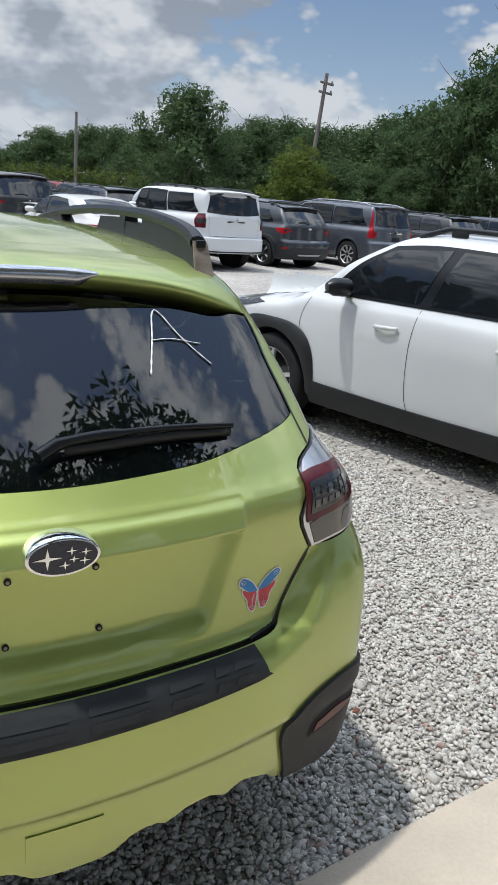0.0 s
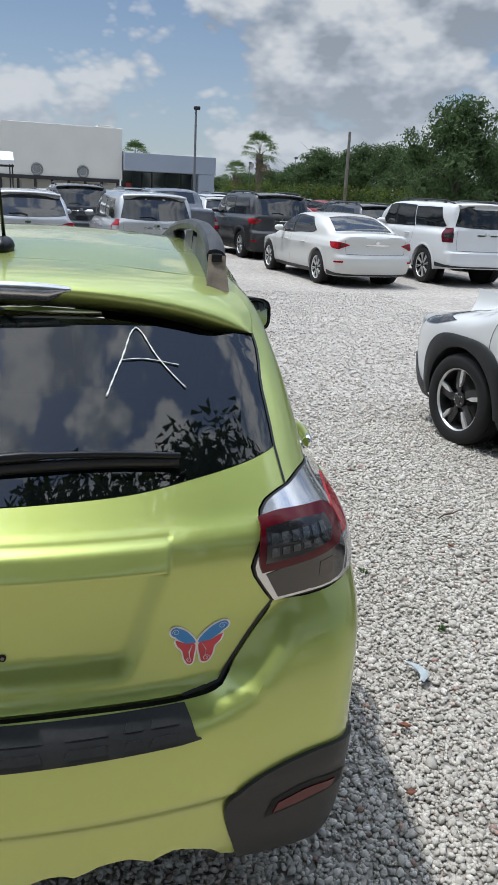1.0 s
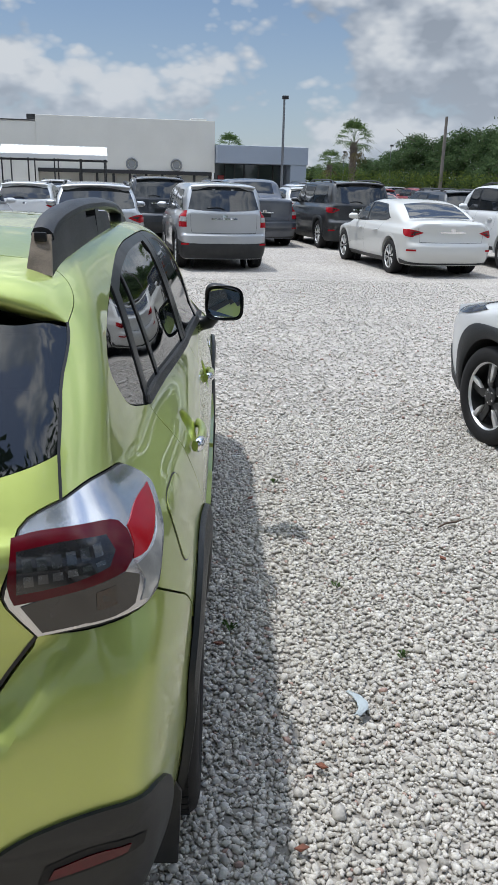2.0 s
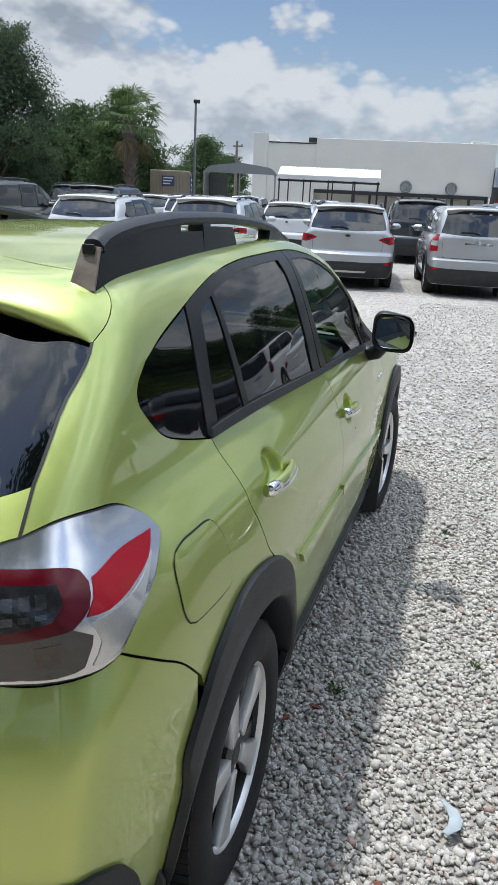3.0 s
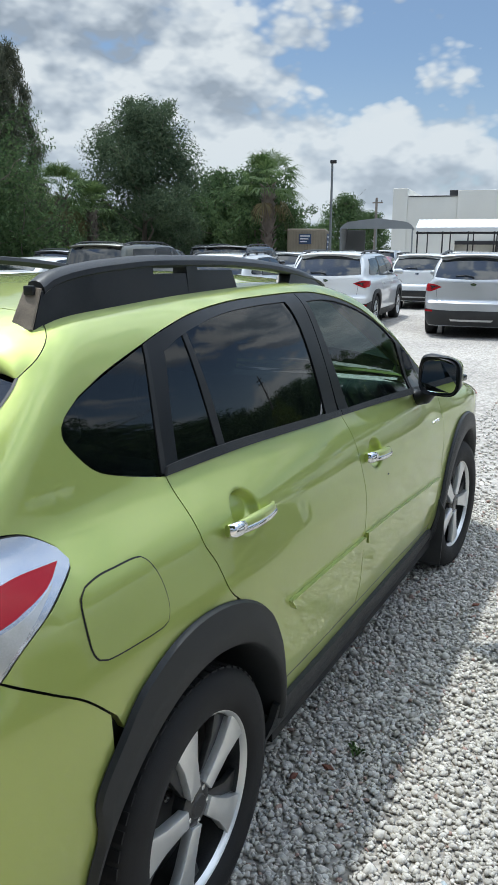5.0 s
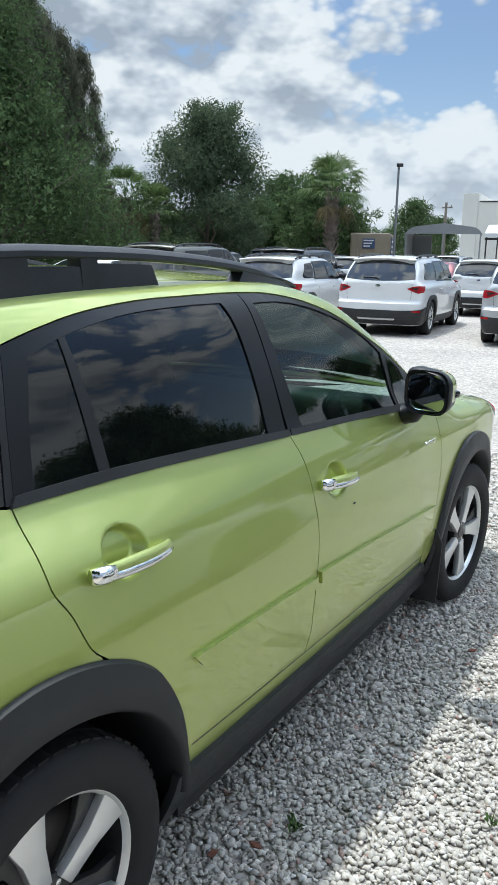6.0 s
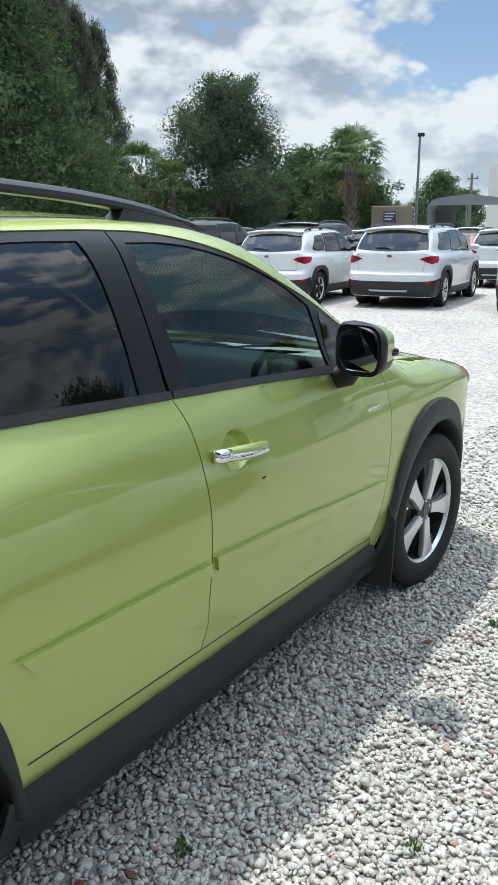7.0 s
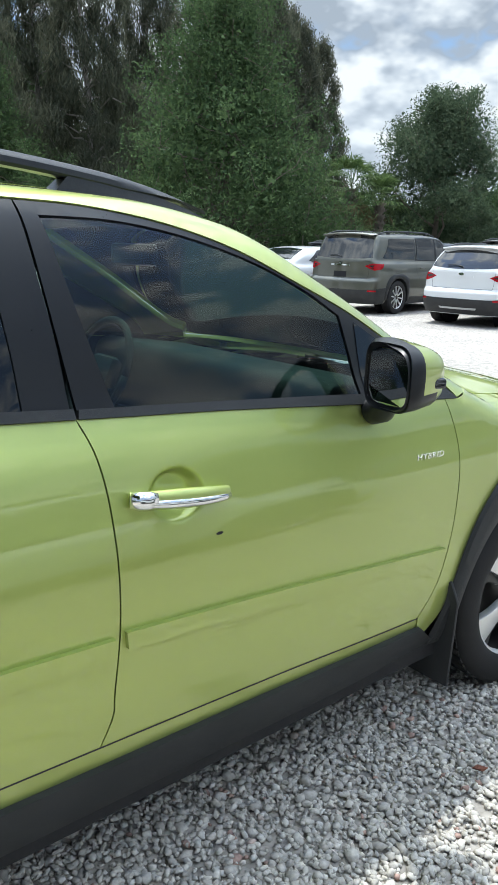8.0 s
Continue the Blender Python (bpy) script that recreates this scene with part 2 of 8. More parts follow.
def rim_of(faces):
    seen = {}
    for f in faces:
        for a, b in zip(f, f[1:] + f[:1]):
            seen[(a, b)] = 1
    return [(a, b) for a, b in seen if (b, a) not in seen]


def sheet(name, poly, surface, mat, parent=None, label="", spacing=0.03, inset=0.0, depth=0.012, mirror=False, dense=()):
    """A panel: the outline poly, filled, laid on a surface (points and normals of rows of (u, v)), with its edge turned in by depth."""
    vs, fs = fill(poly, spacing, inset, dense)
    p, nrm = surface(vs)
    if mirror:
        p, nrm = p * np.array((-1, 1, 1)), nrm * np.array((-1, 1, 1))
    # most triangles decide which way is out
    votes = sum(np.dot(np.cross(p[f[1]] - p[f[0]], p[f[2]] - p[f[0]]), nrm[f[0]]) for f in fs[::max(1, len(fs) // 60)])
    if votes < 0:
        fs = [f[::-1] for f in fs]
    verts, faces = [tuple(q) for q in p], list(fs)
    if depth:
        at = {}
        for a, b in rim_of(fs):
            for k in (a, b):
                if k not in at:
                    at[k] = len(verts)
                    verts.append(tuple(p[k] - nrm[k] * depth))
            faces.append([b, a, at[a], at[b]])
    return raw_part(name, verts, faces, mat, parent, label, sharp=40 if depth else None)


def tube(path, radius, sides=8, flat=1.0, cap=True, up=(0, 0, 1)):
    """Vertices and faces of a tube along a path; radius may be a list. flat: height over width."""
    path = [Vector(p) for p in path]
    n = len(path)
    rad = radius if isinstance(radius, (list, tuple)) else [radius] * n
    verts, faces = [], []
    for i, p in enumerate(path):
        d = (path[min(i + 1, n - 1)] - path[max(i - 1, 0)]).normalized()
        a = d.cross(Vector(up))
        a = a.normalized() if a.length > 1e-4 else d.orthogonal().normalized()
        b = a.cross(d).normalized()
        for k in range(sides):
            w = 2 * math.pi * k / sides
            verts.append(p + a * math.cos(w) * rad[i] + b * math.sin(w) * rad[i] * flat)
    for i in range(n - 1):
        for k in range(sides):
            faces.append([i * sides + k, (i + 1) * sides + k, (i + 1) * sides + (k + 1) % sides, i * sides + (k + 1) % sides])
    if cap:
        faces.append(list(range(sides)))
        faces.append([(n - 1) * sides + k for k in reversed(range(sides))])
    return [tuple(v) for v in verts], faces


def lathe(profile, sides=48, axis="x", centre=(0, 0, 0)):
    """A turned shape from (along, radius) pairs about an axis."""
    verts, faces = [], []
    n = len(profile)
    for k in range(sides):
        w = 2 * math.pi * k / sides
        for a, r in profile:
            c, s = r * math.cos(w), r * math.sin(w)
            verts.append({"x": (a, c, s), "y": (s, a, c), "z": (c, s, a)}[axis])
    verts = [tuple(np.array(v) + centre) for v in verts]
    for k in range(sides):
        for i in range(n - 1):
            a, b = k * n + i, ((k + 1) % sides) * n + i
            faces.append([a, a + 1, b + 1, b])
    return verts, faces


def join(*pieces):
    verts, faces = [], []
    for v, f in pieces:
        k = len(verts)
        verts += list(v)
        faces += [[i + k for i in q] for q in f]
    return verts, faces


def slab(size, centre, bevel=0.01, m=None, segments=2):
    """Vertices and faces of a bevelled box."""
    bm = bmesh.new()
    bmesh.ops.create_cube(bm, size=1)
    bmesh.ops.scale(bm, vec=size, verts=bm.verts)
    if bevel:
        bmesh.ops.bevel(bm, geom=bm.edges[:] , offset=min(bevel, min(size) * 0.45), segments=segments, affect="EDGES", profile=0.5)
    mm = Matrix.Translation(centre) @ (m or Matrix.Identity(4))
    bmesh.ops.transform(bm, matrix=mm, verts=bm.verts)
    bm.verts.index_update()
    v, f = [tuple(q.co) for q in bm.verts], [[q.index for q in g.verts] for g in bm.faces]
    bm.free()
    return v, f


def prism(poly, depth, bevel=0.0, m=None):
    """Vertices and faces of a flat outline (in its x, y) drawn out along z to depth."""
    bm = bmesh.new()
    ring = [bm.verts.new((a, b, 0)) for a, b in poly]
    face = bm.faces.new(ring)
    r = bmesh.ops.extrude_face_region(bm, geom=[face])
    bmesh.ops.translate(bm, vec=(0, 0, depth), verts=[g for g in r["geom"] if isinstance(g, bmesh.types.BMVert)])
    bmesh.ops.recalc_face_normals(bm, faces=bm.faces)
    if bevel:
        bmesh.ops.bevel(bm, geom=[e for e in bm.edges if e.calc_face_angle(0) > 0.6], offset=bevel, segments=2, affect="EDGES", profile=0.5)
    if m is not None:
        bmesh.ops.transform(bm, matrix=m, verts=bm.verts)
    bm.verts.index_update()
    v, f = [tuple(q.co) for q in bm.verts], [[q.index for q in g.verts] for g in bm.faces]
    bm.free()
    return v, f


def seam(name, pts, surface, parent, width=0.005):
    """A thin dark joint along a line on the skin."""
    p, n = surface(np.array(spline(pts, 0.04)))
    verts, faces = [], []
    for i in range(len(p)):
        d = p[min(i + 1, len(p) - 1)] - p[max(i - 1, 0)]
        s = np.cross(d, n[i])
        s = s / max(np.linalg.norm(s), 1e-9) * width / 2
        verts += [tuple(p[i] + s), tuple(p[i] - s)]
    faces = [[2 * i, 2 * i + 1, 2 * i + 3, 2 * i + 2] for i in range(len(p) - 1)]
    return raw_part(name, verts, faces, SEAL, parent)


def add_piece(name, vf, mat, parent=None, label="", sharp=35):
    return raw_part(name, vf[0], vf[1], mat, parent, label, sharp=sharp)


# ---- the shape of a car: x to its right, y forward from the rear bumper, z up ----
def curve(xs, ys, blur=0.0):
    """A smooth curve through a few (x, y) pairs, as a function of arrays; blur: how far its bends are eased, in metres."""
    xs, ys = np.array(xs, float), np.array(ys, float)
    d = np.diff(ys) / np.diff(xs)
    m = np.concatenate(([d[0]], np.where(d[:-1] * d[1:] <= 0, 0, 2 * d[:-1] * d[1:] / np.where(d[:-1] + d[1:] == 0, 1, d[:-1] + d[1:])), [d[-1]]))
    fine = np.linspace(xs[0], xs[-1], 1500)
    i = np.clip(np.searchsorted(xs, fine, "right") - 1, 0, len(xs) - 2)
    h = xs[i + 1] - xs[i]
    s = (fine - xs[i]) / h
    val = (2*s**3 - 3*s*s + 1) * ys[i] + (s**3 - 2*s*s + s) * h * m[i] + (3*s*s - 2*s**3) * ys[i + 1] + (s**3 - s*s) * h * m[i + 1]
    if blur:
        k = max(1, int(2.5 * blur / (fine[1] - fine[0])))
        w = np.exp(-0.5 * (np.arange(-k, k + 1) / (k / 2.5)) ** 2)
        lead = val[0] + (val[1] - val[0]) * np.arange(-k, 0)
        trail = val[-1] + (val[-1] - val[-2]) * np.arange(1, k + 1)
        val = np.convolve(np.concatenate([lead, val, trail]), w / w.sum(), "valid")
    return lambda v: np.interp(v, fine, val)


def smax(a, b, k):
    h = np.maximum(k - np.abs(a - b), 0.0) / k
    return np.maximum(a, b) + h * h * k * 0.25


class Shape:
    """A car's skin, from a few curves: its half width over height and length, its tail and nose over height, its roofline over length."""

    def __init__(self, side, taper, upper, tail, roof, nose, crown=0.10, bow=0.25, spine=(0.45, 0.65, 1.10), wrap=None, fade=None, soft=0.10, top_soft=0.07, extra=None, tail_extra=None, ease=0.0, crisp=None):
        self.side, self.taper, self.upper = curve(*side, ease), curve(*taper, ease * 3), curve(*upper, ease * 4)
        self.tail, self.roof, self.nose = curve(*tail), curve(*roof), curve(*nose)
        self.crown, self.bow, self.spine, self.soft, self.top_soft = crown, bow, spine, soft, top_soft
        z = spine[2]
        self.wrap = curve(*(wrap or ((z - 0.08, z + 0.06, z + 0.5), (0.0, 1.0, 1.2))))
        self.fade = curve(*(fade or ((0.2, z, z + 0.4), (1.0, 1.0, 0.4))))
        self.extra, self.tail_extra = extra, tail_extra
        self.crisp = curve(*crisp) if crisp else None

    def flank(self, y, z):
        x = self.side(z) - self.taper(y) * self.fade(z) - self.wrap(z) * self.upper(y)
        return x + self.extra(y, z) if self.extra else x

    def rear(self, x, z):
        y = self.tail(z) + self.bow * x * x
        return y + self.tail_extra(x, z) if self.tail_extra else y

    def crest(self, x, y):
        return self.roof(y) - self.crown * x * x

    def shell(self, x, y, z):
        """Below zero inside the car, above zero outside."""
        x = np.abs(x)
        s = smax(x - self.flank(y, z), self.rear(x, z) - y, self.crisp(z) if self.crisp else self.soft)
        s = smax(s, y - self.nose(z) + 0.28 * x * x, self.soft)
        return smax(s, z - self.crest(x, y), self.top_soft)

    def rays_of(self, u, v):
        """u runs from the middle of the tail round the corner and forward, v upward and over onto the roof."""
        sx, sy, sz = self.spine
        a = np.clip((u - sx) / (1.0 - sx), 0.0, 1.0) * math.pi / 2
        p = np.clip((v - sz) / 0.5, 0.0, 1.2) * math.pi / 2
        base = np.stack([np.minimum(u, sx), sy + np.maximum(u - 1.0, 0.0), np.minimum(v, sz)], -1)
        return base, np.stack([np.sin(a) * np.cos(p), -np.cos(a) * np.cos(p), np.sin(p)], -1)

    def normals(self, p):
        g = []
        for k in range(3):
            d = np.zeros(3)
            d[k] = 0.004
            g.append(self.shell(*(p + d).T) - self.shell(*(p - d).T))
        g = np.stack(g, -1)
        return g / np.maximum(np.linalg.norm(g, axis=-1, keepdims=True), 1e-9)

    def march(self, base, way, far):
        lo, hi = np.full(len(base), -0.30), np.full(len(base), far)
        for _ in range(22):
            m = (lo + hi) / 2
            out = self.shell(*(base + m[:, None] * way).T) > 0
            hi, lo = np.where(out, m, hi), np.where(out, lo, m)
        return base + lo[:, None] * way

    def skin(self, uv, out=0.0):
        """Points and normals of the skin at rows of (u, v), raised by out; a negative u is the left side."""
        uv = np.asarray(uv, float)
        left = np.where(uv[:, 0] < 0, -1.0, 1.0)
        base, way = self.rays_of(np.abs(uv[:, 0]), uv[:, 1])
        p = self.march(base, way, 1.2)
        n = self.normals(p)
        p = p + n * np.asarray(out).reshape(-1, 1)
        k = np.stack([left, np.ones_like(left), np.ones_like(left)], -1)
        return p * k, n * k

    def lid(self, xy, out=0.0):
        """Points and normals of the skin under rows of (x, y), seen from above."""
        xy = np.asarray(xy, float)
        base = np.stack([np.abs(xy[:, 0]), xy[:, 1], np.full(len(xy), 0.72)], -1)
        p = self.march(base, np.tile((0.0, 0.0, 1.0), (len(xy), 1)), 1.5)
        n = self.normals(p)
        p = p + n * np.asarray(out).reshape(-1, 1)
        k = np.stack([np.where(xy[:, 0] < 0, -1.0, 1.0), np.ones(len(xy)), np.ones(len(xy))], -1)
        return p * k, n * k

    def place(self, x, y, z):
        """The (u, v) of a point of the skin."""
        sx, sy, sz = self.spine
        if y >= sy:
            u, d = 1.0 + y - sy, x - sx
        elif x <= sx:
            u, d = x, sy - y
        else:
            u, d = sx + math.atan2(x - sx, sy - y) / (math.pi / 2) * (1.0 - sx), math.hypot(x - sx, sy - y)
        return u, z if z <= sz else sz + math.atan2(z - sz, d) / (math.pi / 2) * 0.5

    def flat(self, y, z):
        """The (u, v) of the flank's point at (y, z)."""
        return self.place(float(self.flank(y, z)), y, z)

    def over(self, x, y):
        """The (u, v) of the point of the roof or bonnet at (x, y)."""
        p = self.lid([(x, y)])[0][0]
        return self.place(p[0], p[1], p[2])


# ---- the green hatchback ----
def step_up(v, a, b):
    s = np.clip((v - a) / (b - a), 0.0, 1.0)
    return s * s * (3 - 2 * s)


TAIL_LINE = ((0.20, 0.30, 0.42, 0.51, 0.53, 0.545, 0.60, 0.70, 0.735, 0.78, 0.90, 1.02, 1.065, 1.10, 1.20, 1.42, 1.60),
             (0.16, 0.10, 0.072, 0.066, 0.060, 0.050, 0.053, 0.060, 0.088, 0.138, 0.148, 0.140, 0.148, 0.190, 0.305, 0.575, 0.80))
TAIL_MID = curve(*TAIL_LINE)
# the bumper's corner: upright below, rolling over into a ledge under the lamp
CORNER_AT = curve((0.50, 0.55, 0.60, 0.65, 0.70, 0.76, 0.81, 0.86, 0.90, 0.93, 1.0), (0.048, 0.0505, 0.053, 0.056, 0.060, 0.067, 0.079, 0.101, 0.126, 0.147, 0.16), 0.012)
SEAM_X = curve((0.5, 0.70, 0.757, 0.804, 0.857, 0.918, 1.2), (0.36, 0.40, 0.485, 0.531, 0.564, 0.609, 0.65))


def green_tail(x, z):
    """Bumper shoulders beside the tailgate, the number plate's hollow, and the bar over it."""
    corner = step_up(x - SEAM_X(z), 0.004, 0.085)
    hollow = step_up(0.300 + (z - 0.80) * 0.32 - x, -0.024, 0.018) * step_up(z, 0.790, 0.840) * step_up(1.028 - z, 0.0, 0.016)
    bar = step_up(0.392 - x, 0.0, 0.010) * np.clip((1.079 - z) / 0.046, 0.0, 1.0) * step_up(z, 1.008, 1.030)
    notch = step_up(0.394 - x, 0.0, 0.008) * np.exp(-((z - 1.081) / 0.004) ** 2)
    shoulder = (CORNER_AT(z) - TAIL_MID(z)) * step_up(0.945 - z, 0.0, 0.03) * step_up(z, 0.60, 0.68)
    return np.minimum(shoulder, 0.0) * corner + 0.030 * hollow - 0.018 * bar + 0.004 * notch


def green_side(y, z):
    """Cups behind the door handles."""
    d = 0.0
    for hy, hz in ((1.170, 1.008), (2.116, 0.944)):
        r = np.sqrt(((y - hy) / 0.068) ** 2 + ((z - hz) / 0.054) ** 2)
        d = d - 0.032 * (1.0 - step_up(r, 0.60, 1.05))
    return d


G = Shape(
    side=((0.20, 0.28, 0.38, 0.52, 0.68, 0.80, 0.86, 0.91, 0.96, 1.03, 1.08, 1.12, 1.20, 1.28, 1.36, 1.43, 1.50, 1.60),
          (0.78, 0.835, 0.868, 0.882, 0.887, 0.889, 0.884, 0.872, 0.860, 0.838, 0.815, 0.793, 0.770, 0.747, 0.721, 0.694, 0.657, 0.59)),
    taper=((-0.1, 0.15, 0.25, 0.37, 0.50, 0.62, 0.80, 1.10, 1.90, 2.70, 3.05, 3.50, 3.90, 4.20, 4.36, 4.50),
           (0.26, 0.125, 0.085, 0.055, 0.032, 0.020, 0.015, 0.004, 0.0, 0.002, 0.010, 0.010, 0.035, 0.11, 0.22, 0.40)),
    upper=((0.0, 0.5, 0.95, 1.5, 1.9, 2.7, 3.3), (0.030, 0.040, 0.040, 0.010, 0.0, 0.004, 0.03)),
    tail=TAIL_LINE,
    roof=((0.0, 0.40, 0.60, 0.80, 1.30, 1.80, 2.15, 2.40, 2.70, 3.00, 3.26, 3.34, 3.70, 4.05, 4.28, 4.42, 4.5),
          (1.42, 1.468, 1.507, 1.537, 1.566, 1.572, 1.562, 1.525, 1.39, 1.225, 1.085, 1.055, 1.018, 0.955, 0.88, 0.74, 0.55)),
    nose=((0.2, 0.35, 0.55, 0.75, 0.95, 1.1), (4.30, 4.40, 4.43, 4.40, 4.30, 4.10)),
    wrap=((1.02, 1.16, 1.6), (0.0, 1.0, 1.2)), fade=((0.2, 1.1, 1.5), (1.0, 1.0, 0.4)),
    extra=green_side, tail_extra=green_tail, ease=0.022, crisp=((0.2, 0.82, 0.96, 1.7), (0.045, 0.045, 0.10, 0.10)))
HUB_Y = (0.91, 3.545)

green = thing("hatchback_car", "lime green metallic hatchback with black roof rails on pale gravel", "car")


def g_skin(out=0.0):
    return lambda uv: G.skin(uv, out)


def g_lid(out=0.0):
    return lambda xy: G.lid(xy, out)


def both(name, poly, surface, mat, parent=None, label="", **kw):
    """A panel on the right side and its mirror image on the left."""
    for m in (False, True):
        sheet(name, poly, surface, mat, parent or green, label, mirror=m, **kw)


# lines that neighbouring panels share
LAMP_OUT = [(0.763, 0.944), (0.798, 0.982), (0.879, 1.039), (0.924, 1.068), (0.930, 1.080), (0.914, 1.104), (0.848, 1.141), (0.780, 1.150), (0.708, 1.148), (0.640, 1.131)]
LAMP_IN = [(0.640, 1.131), (0.600, 1.122), (0.563, 1.104), (0.548, 1.06), (0.532, 1.007), (0.548, 0.965), (0.574, 0.918)]
LAMP_LOW = [(0.574, 0.918), (0.640, 0.920), (0.699, 0.925), (0.735, 0.931), (0.763, 0.944)]
HATCH_SEAM = [(0.640, 1.131), (0.668, 1.205), (0.755, 1.335), (0.85, 1.397), (1.003, 1.449)]
SPOILER_SEAM = [(1.003, 1.449), (1.057, 1.459), (1.109, 1.486), (1.148, 1.530), (1.165, 1.575)]
GLASS_TOP = [(3.425, 1.075), (3.33, 1.150), (3.212, 1.211), (3.066, 1.284), (2.902, 1.344), (2.745, 1.397), (2.578, 1.435), (2.394, 1.461), (2.24, 1.467), (2.0, 1.469), (1.83, 1.470), (1.638, 1.463),
             (1.505, 1.450), (1.385, 1.433), (1.218, 1.403), (1.107, 1.373)]
GLASS_TAIL = [(1.107, 1.373), (1.050, 1.343), (1.032, 1.315), (1.044, 1.285), (1.095, 1.223), (1.168, 1.188), (1.28, 1.153)]
BELT = [(1.311, 1.146), (1.48, 1.143), (1.728, 1.137), (2.276, 1.110), (2.646, 1.090), (3.12, 1.056), (3.46, 1.036)]
DOOR_TAIL = [(1.311, 1.146), (1.311, 1.07), (1.310, 1.0), (1.342, 0.939), (1.372, 0.862), (1.410, 0.824)]
B_SEAM = [(2.276, 1.110), (2.297, 1.051), (2.309, 0.966), (2.313, 0.85), (2.315, 0.70), (2.303, 0.56), (2.300, 0.51), (2.272, 0.445)]
F_SEAM = [(3.401, 1.040), (3.428, 0.922), (3.428, 0.81), (3.421, 0.658), (3.382, 0.508), (3.312, 0.408)]
ARCH_R = curve((0, 15, 40, 55, 73, 89, 106, 119, 129, 142, 153, 169, 185), (0.43, 0.433, 0.472, 0.500, 0.512, 0.517, 0.521, 0.520, 0.500, 0.484, 0.430, 0.425, 0.42))
ARCH_F = curve((-5, 15, 40, 60, 84, 112, 134, 161, 176, 186), (0.42, 0.43, 0.46, 0.485, 0.498, 0.516, 0.490, 0.462, 0.480, 0.505))


def on_arch(hub, table, deg, grow=0.0):
    r = float(table(deg)) + grow
    return G.flat(hub + r * math.cos(radians(deg)), 0.335 + r * math.sin(radians(deg)))


A_PILLAR = [G.over(x, y) for x, y in ((0.49, 2.40), (0.525, 2.60), (0.575, 2.85), (0.625, 3.10), (0.66, 3.22))]

# side of the body: rear quarter, roof edge and windscreen pillar in one pressing
both("body_side", outline([(0.950, 0.772), (0.89, 0.842), (0.835, 0.886), (0.763, 0.944)], LAMP_OUT, HATCH_SEAM, SPOILER_SEAM, [(1.165, 1.575), (2.0, 1.575), (2.70, 1.575)],
     [(2.70, 1.575)] + A_PILLAR[1:], [A_PILLAR[-1], (3.52, 1.045), (3.46, 1.036)], [(3.46, 1.036), (3.425, 1.075)], GLASS_TOP, GLASS_TAIL + [(1.311, 1.146)], DOOR_TAIL,
     [on_arch(0.91, ARCH_R, a, -0.01) for a in (73, 89, 106, 119, 129)]), g_skin(), PAINT, spacing=0.022, inset=0.0018, depth=0.02)
rear_doors, front_doors = [], []
CUPS = [(*(G.flat(hy - 0.085, hz)[0], hz - 0.070), *(G.flat(hy + 0.085, hz)[0], hz + 0.070), 0.0042) for hy, hz in ((1.170, 1.008), (2.116, 0.944))]
for m in (False, True):
    rear_doors.append(sheet("rear_door", outline(BELT[:4], B_SEAM, [(2.272, 0.445), (1.90, 0.452), (1.70, 0.458)], [on_arch(0.91, ARCH_R, a, -0.012) for a in (16, 28, 40, 55, 66, 73)], DOOR_TAIL[::-1]),
                            g_skin(), PAINT, green, spacing=0.03 if m else 0.016, inset=0.0018, depth=0.02, mirror=m, dense=() if m else CUPS))
    front_doors.append(sheet("front_door", outline(BELT[3:6] + [(3.401, 1.040)], F_SEAM, [(3.312, 0.408), (2.8, 0.432), (2.272, 0.445)], B_SEAM[::-1]),
                             g_skin(), PAINT, green, spacing=0.03 if m else 0.016, inset=0.0018, depth=0.02, mirror=m, dense=() if m else CUPS))
both("sill", outline([(1.66, 0.455), (2.3, 0.442), (2.8, 0.429), (3.312, 0.404)], [(3.312, 0.404), (3.33, 0.36)], [(3.33, 0.36), (2.4, 0.385), (1.69, 0.395)], [(1.69, 0.395), (1.66, 0.455)]), g_skin(-0.004), PAINT, spacing=0.03, depth=0.01)
both("fender", outline(F_SEAM[::-1], [(3.401, 1.040), (3.46, 1.036), (3.52, 1.045)], [G.over(0.70, y) for y in (3.22, 3.5, 3.8, 4.0)], [G.over(0.70, 4.0), (4.40, 0.86), (4.52, 0.78)], [(4.52, 0.78), (4.40, 0.66)],
     [on_arch(3.545, ARCH_F, a, -0.01) for a in (32, 50, 70, 90, 112, 134, 150, 163, 172)], [on_arch(3.545, ARCH_F, 172, -0.01), (3.36, 0.33), (3.325, 0.355), (3.312, 0.408)]), g_skin(), PAINT, spacing=0.022, inset=0.0018, depth=0.02)
sheet("bonnet", outline([(-0.698, 4.06), (-0.70, 3.6), (-0.695, 3.23)], [(-0.695, 3.23), (0, 3.33), (0.695, 3.23)], [(0.695, 3.23), (0.70, 3.6), (0.698, 4.06)], [(0.698, 4.06), (0.5, 4.22), (0, 4.30), (-0.5, 4.22), (-0.698, 4.06)]), g_lid(0.001), PAINT, green, spacing=0.04, inset=0.002)
front_bumper = sheet("front_bumper", np.array([(u, v) for u, v in outline([(4.06, 0.30), (4.30, 0.42), (4.40, 0.66)], [(4.40, 0.66), (4.52, 0.78), (4.66, 0.80)], [(4.66, 0.80), (4.68, 0.25)], [(4.68, 0.25), (4.06, 0.30)])]), g_skin(), PAINT, green, spacing=0.04)
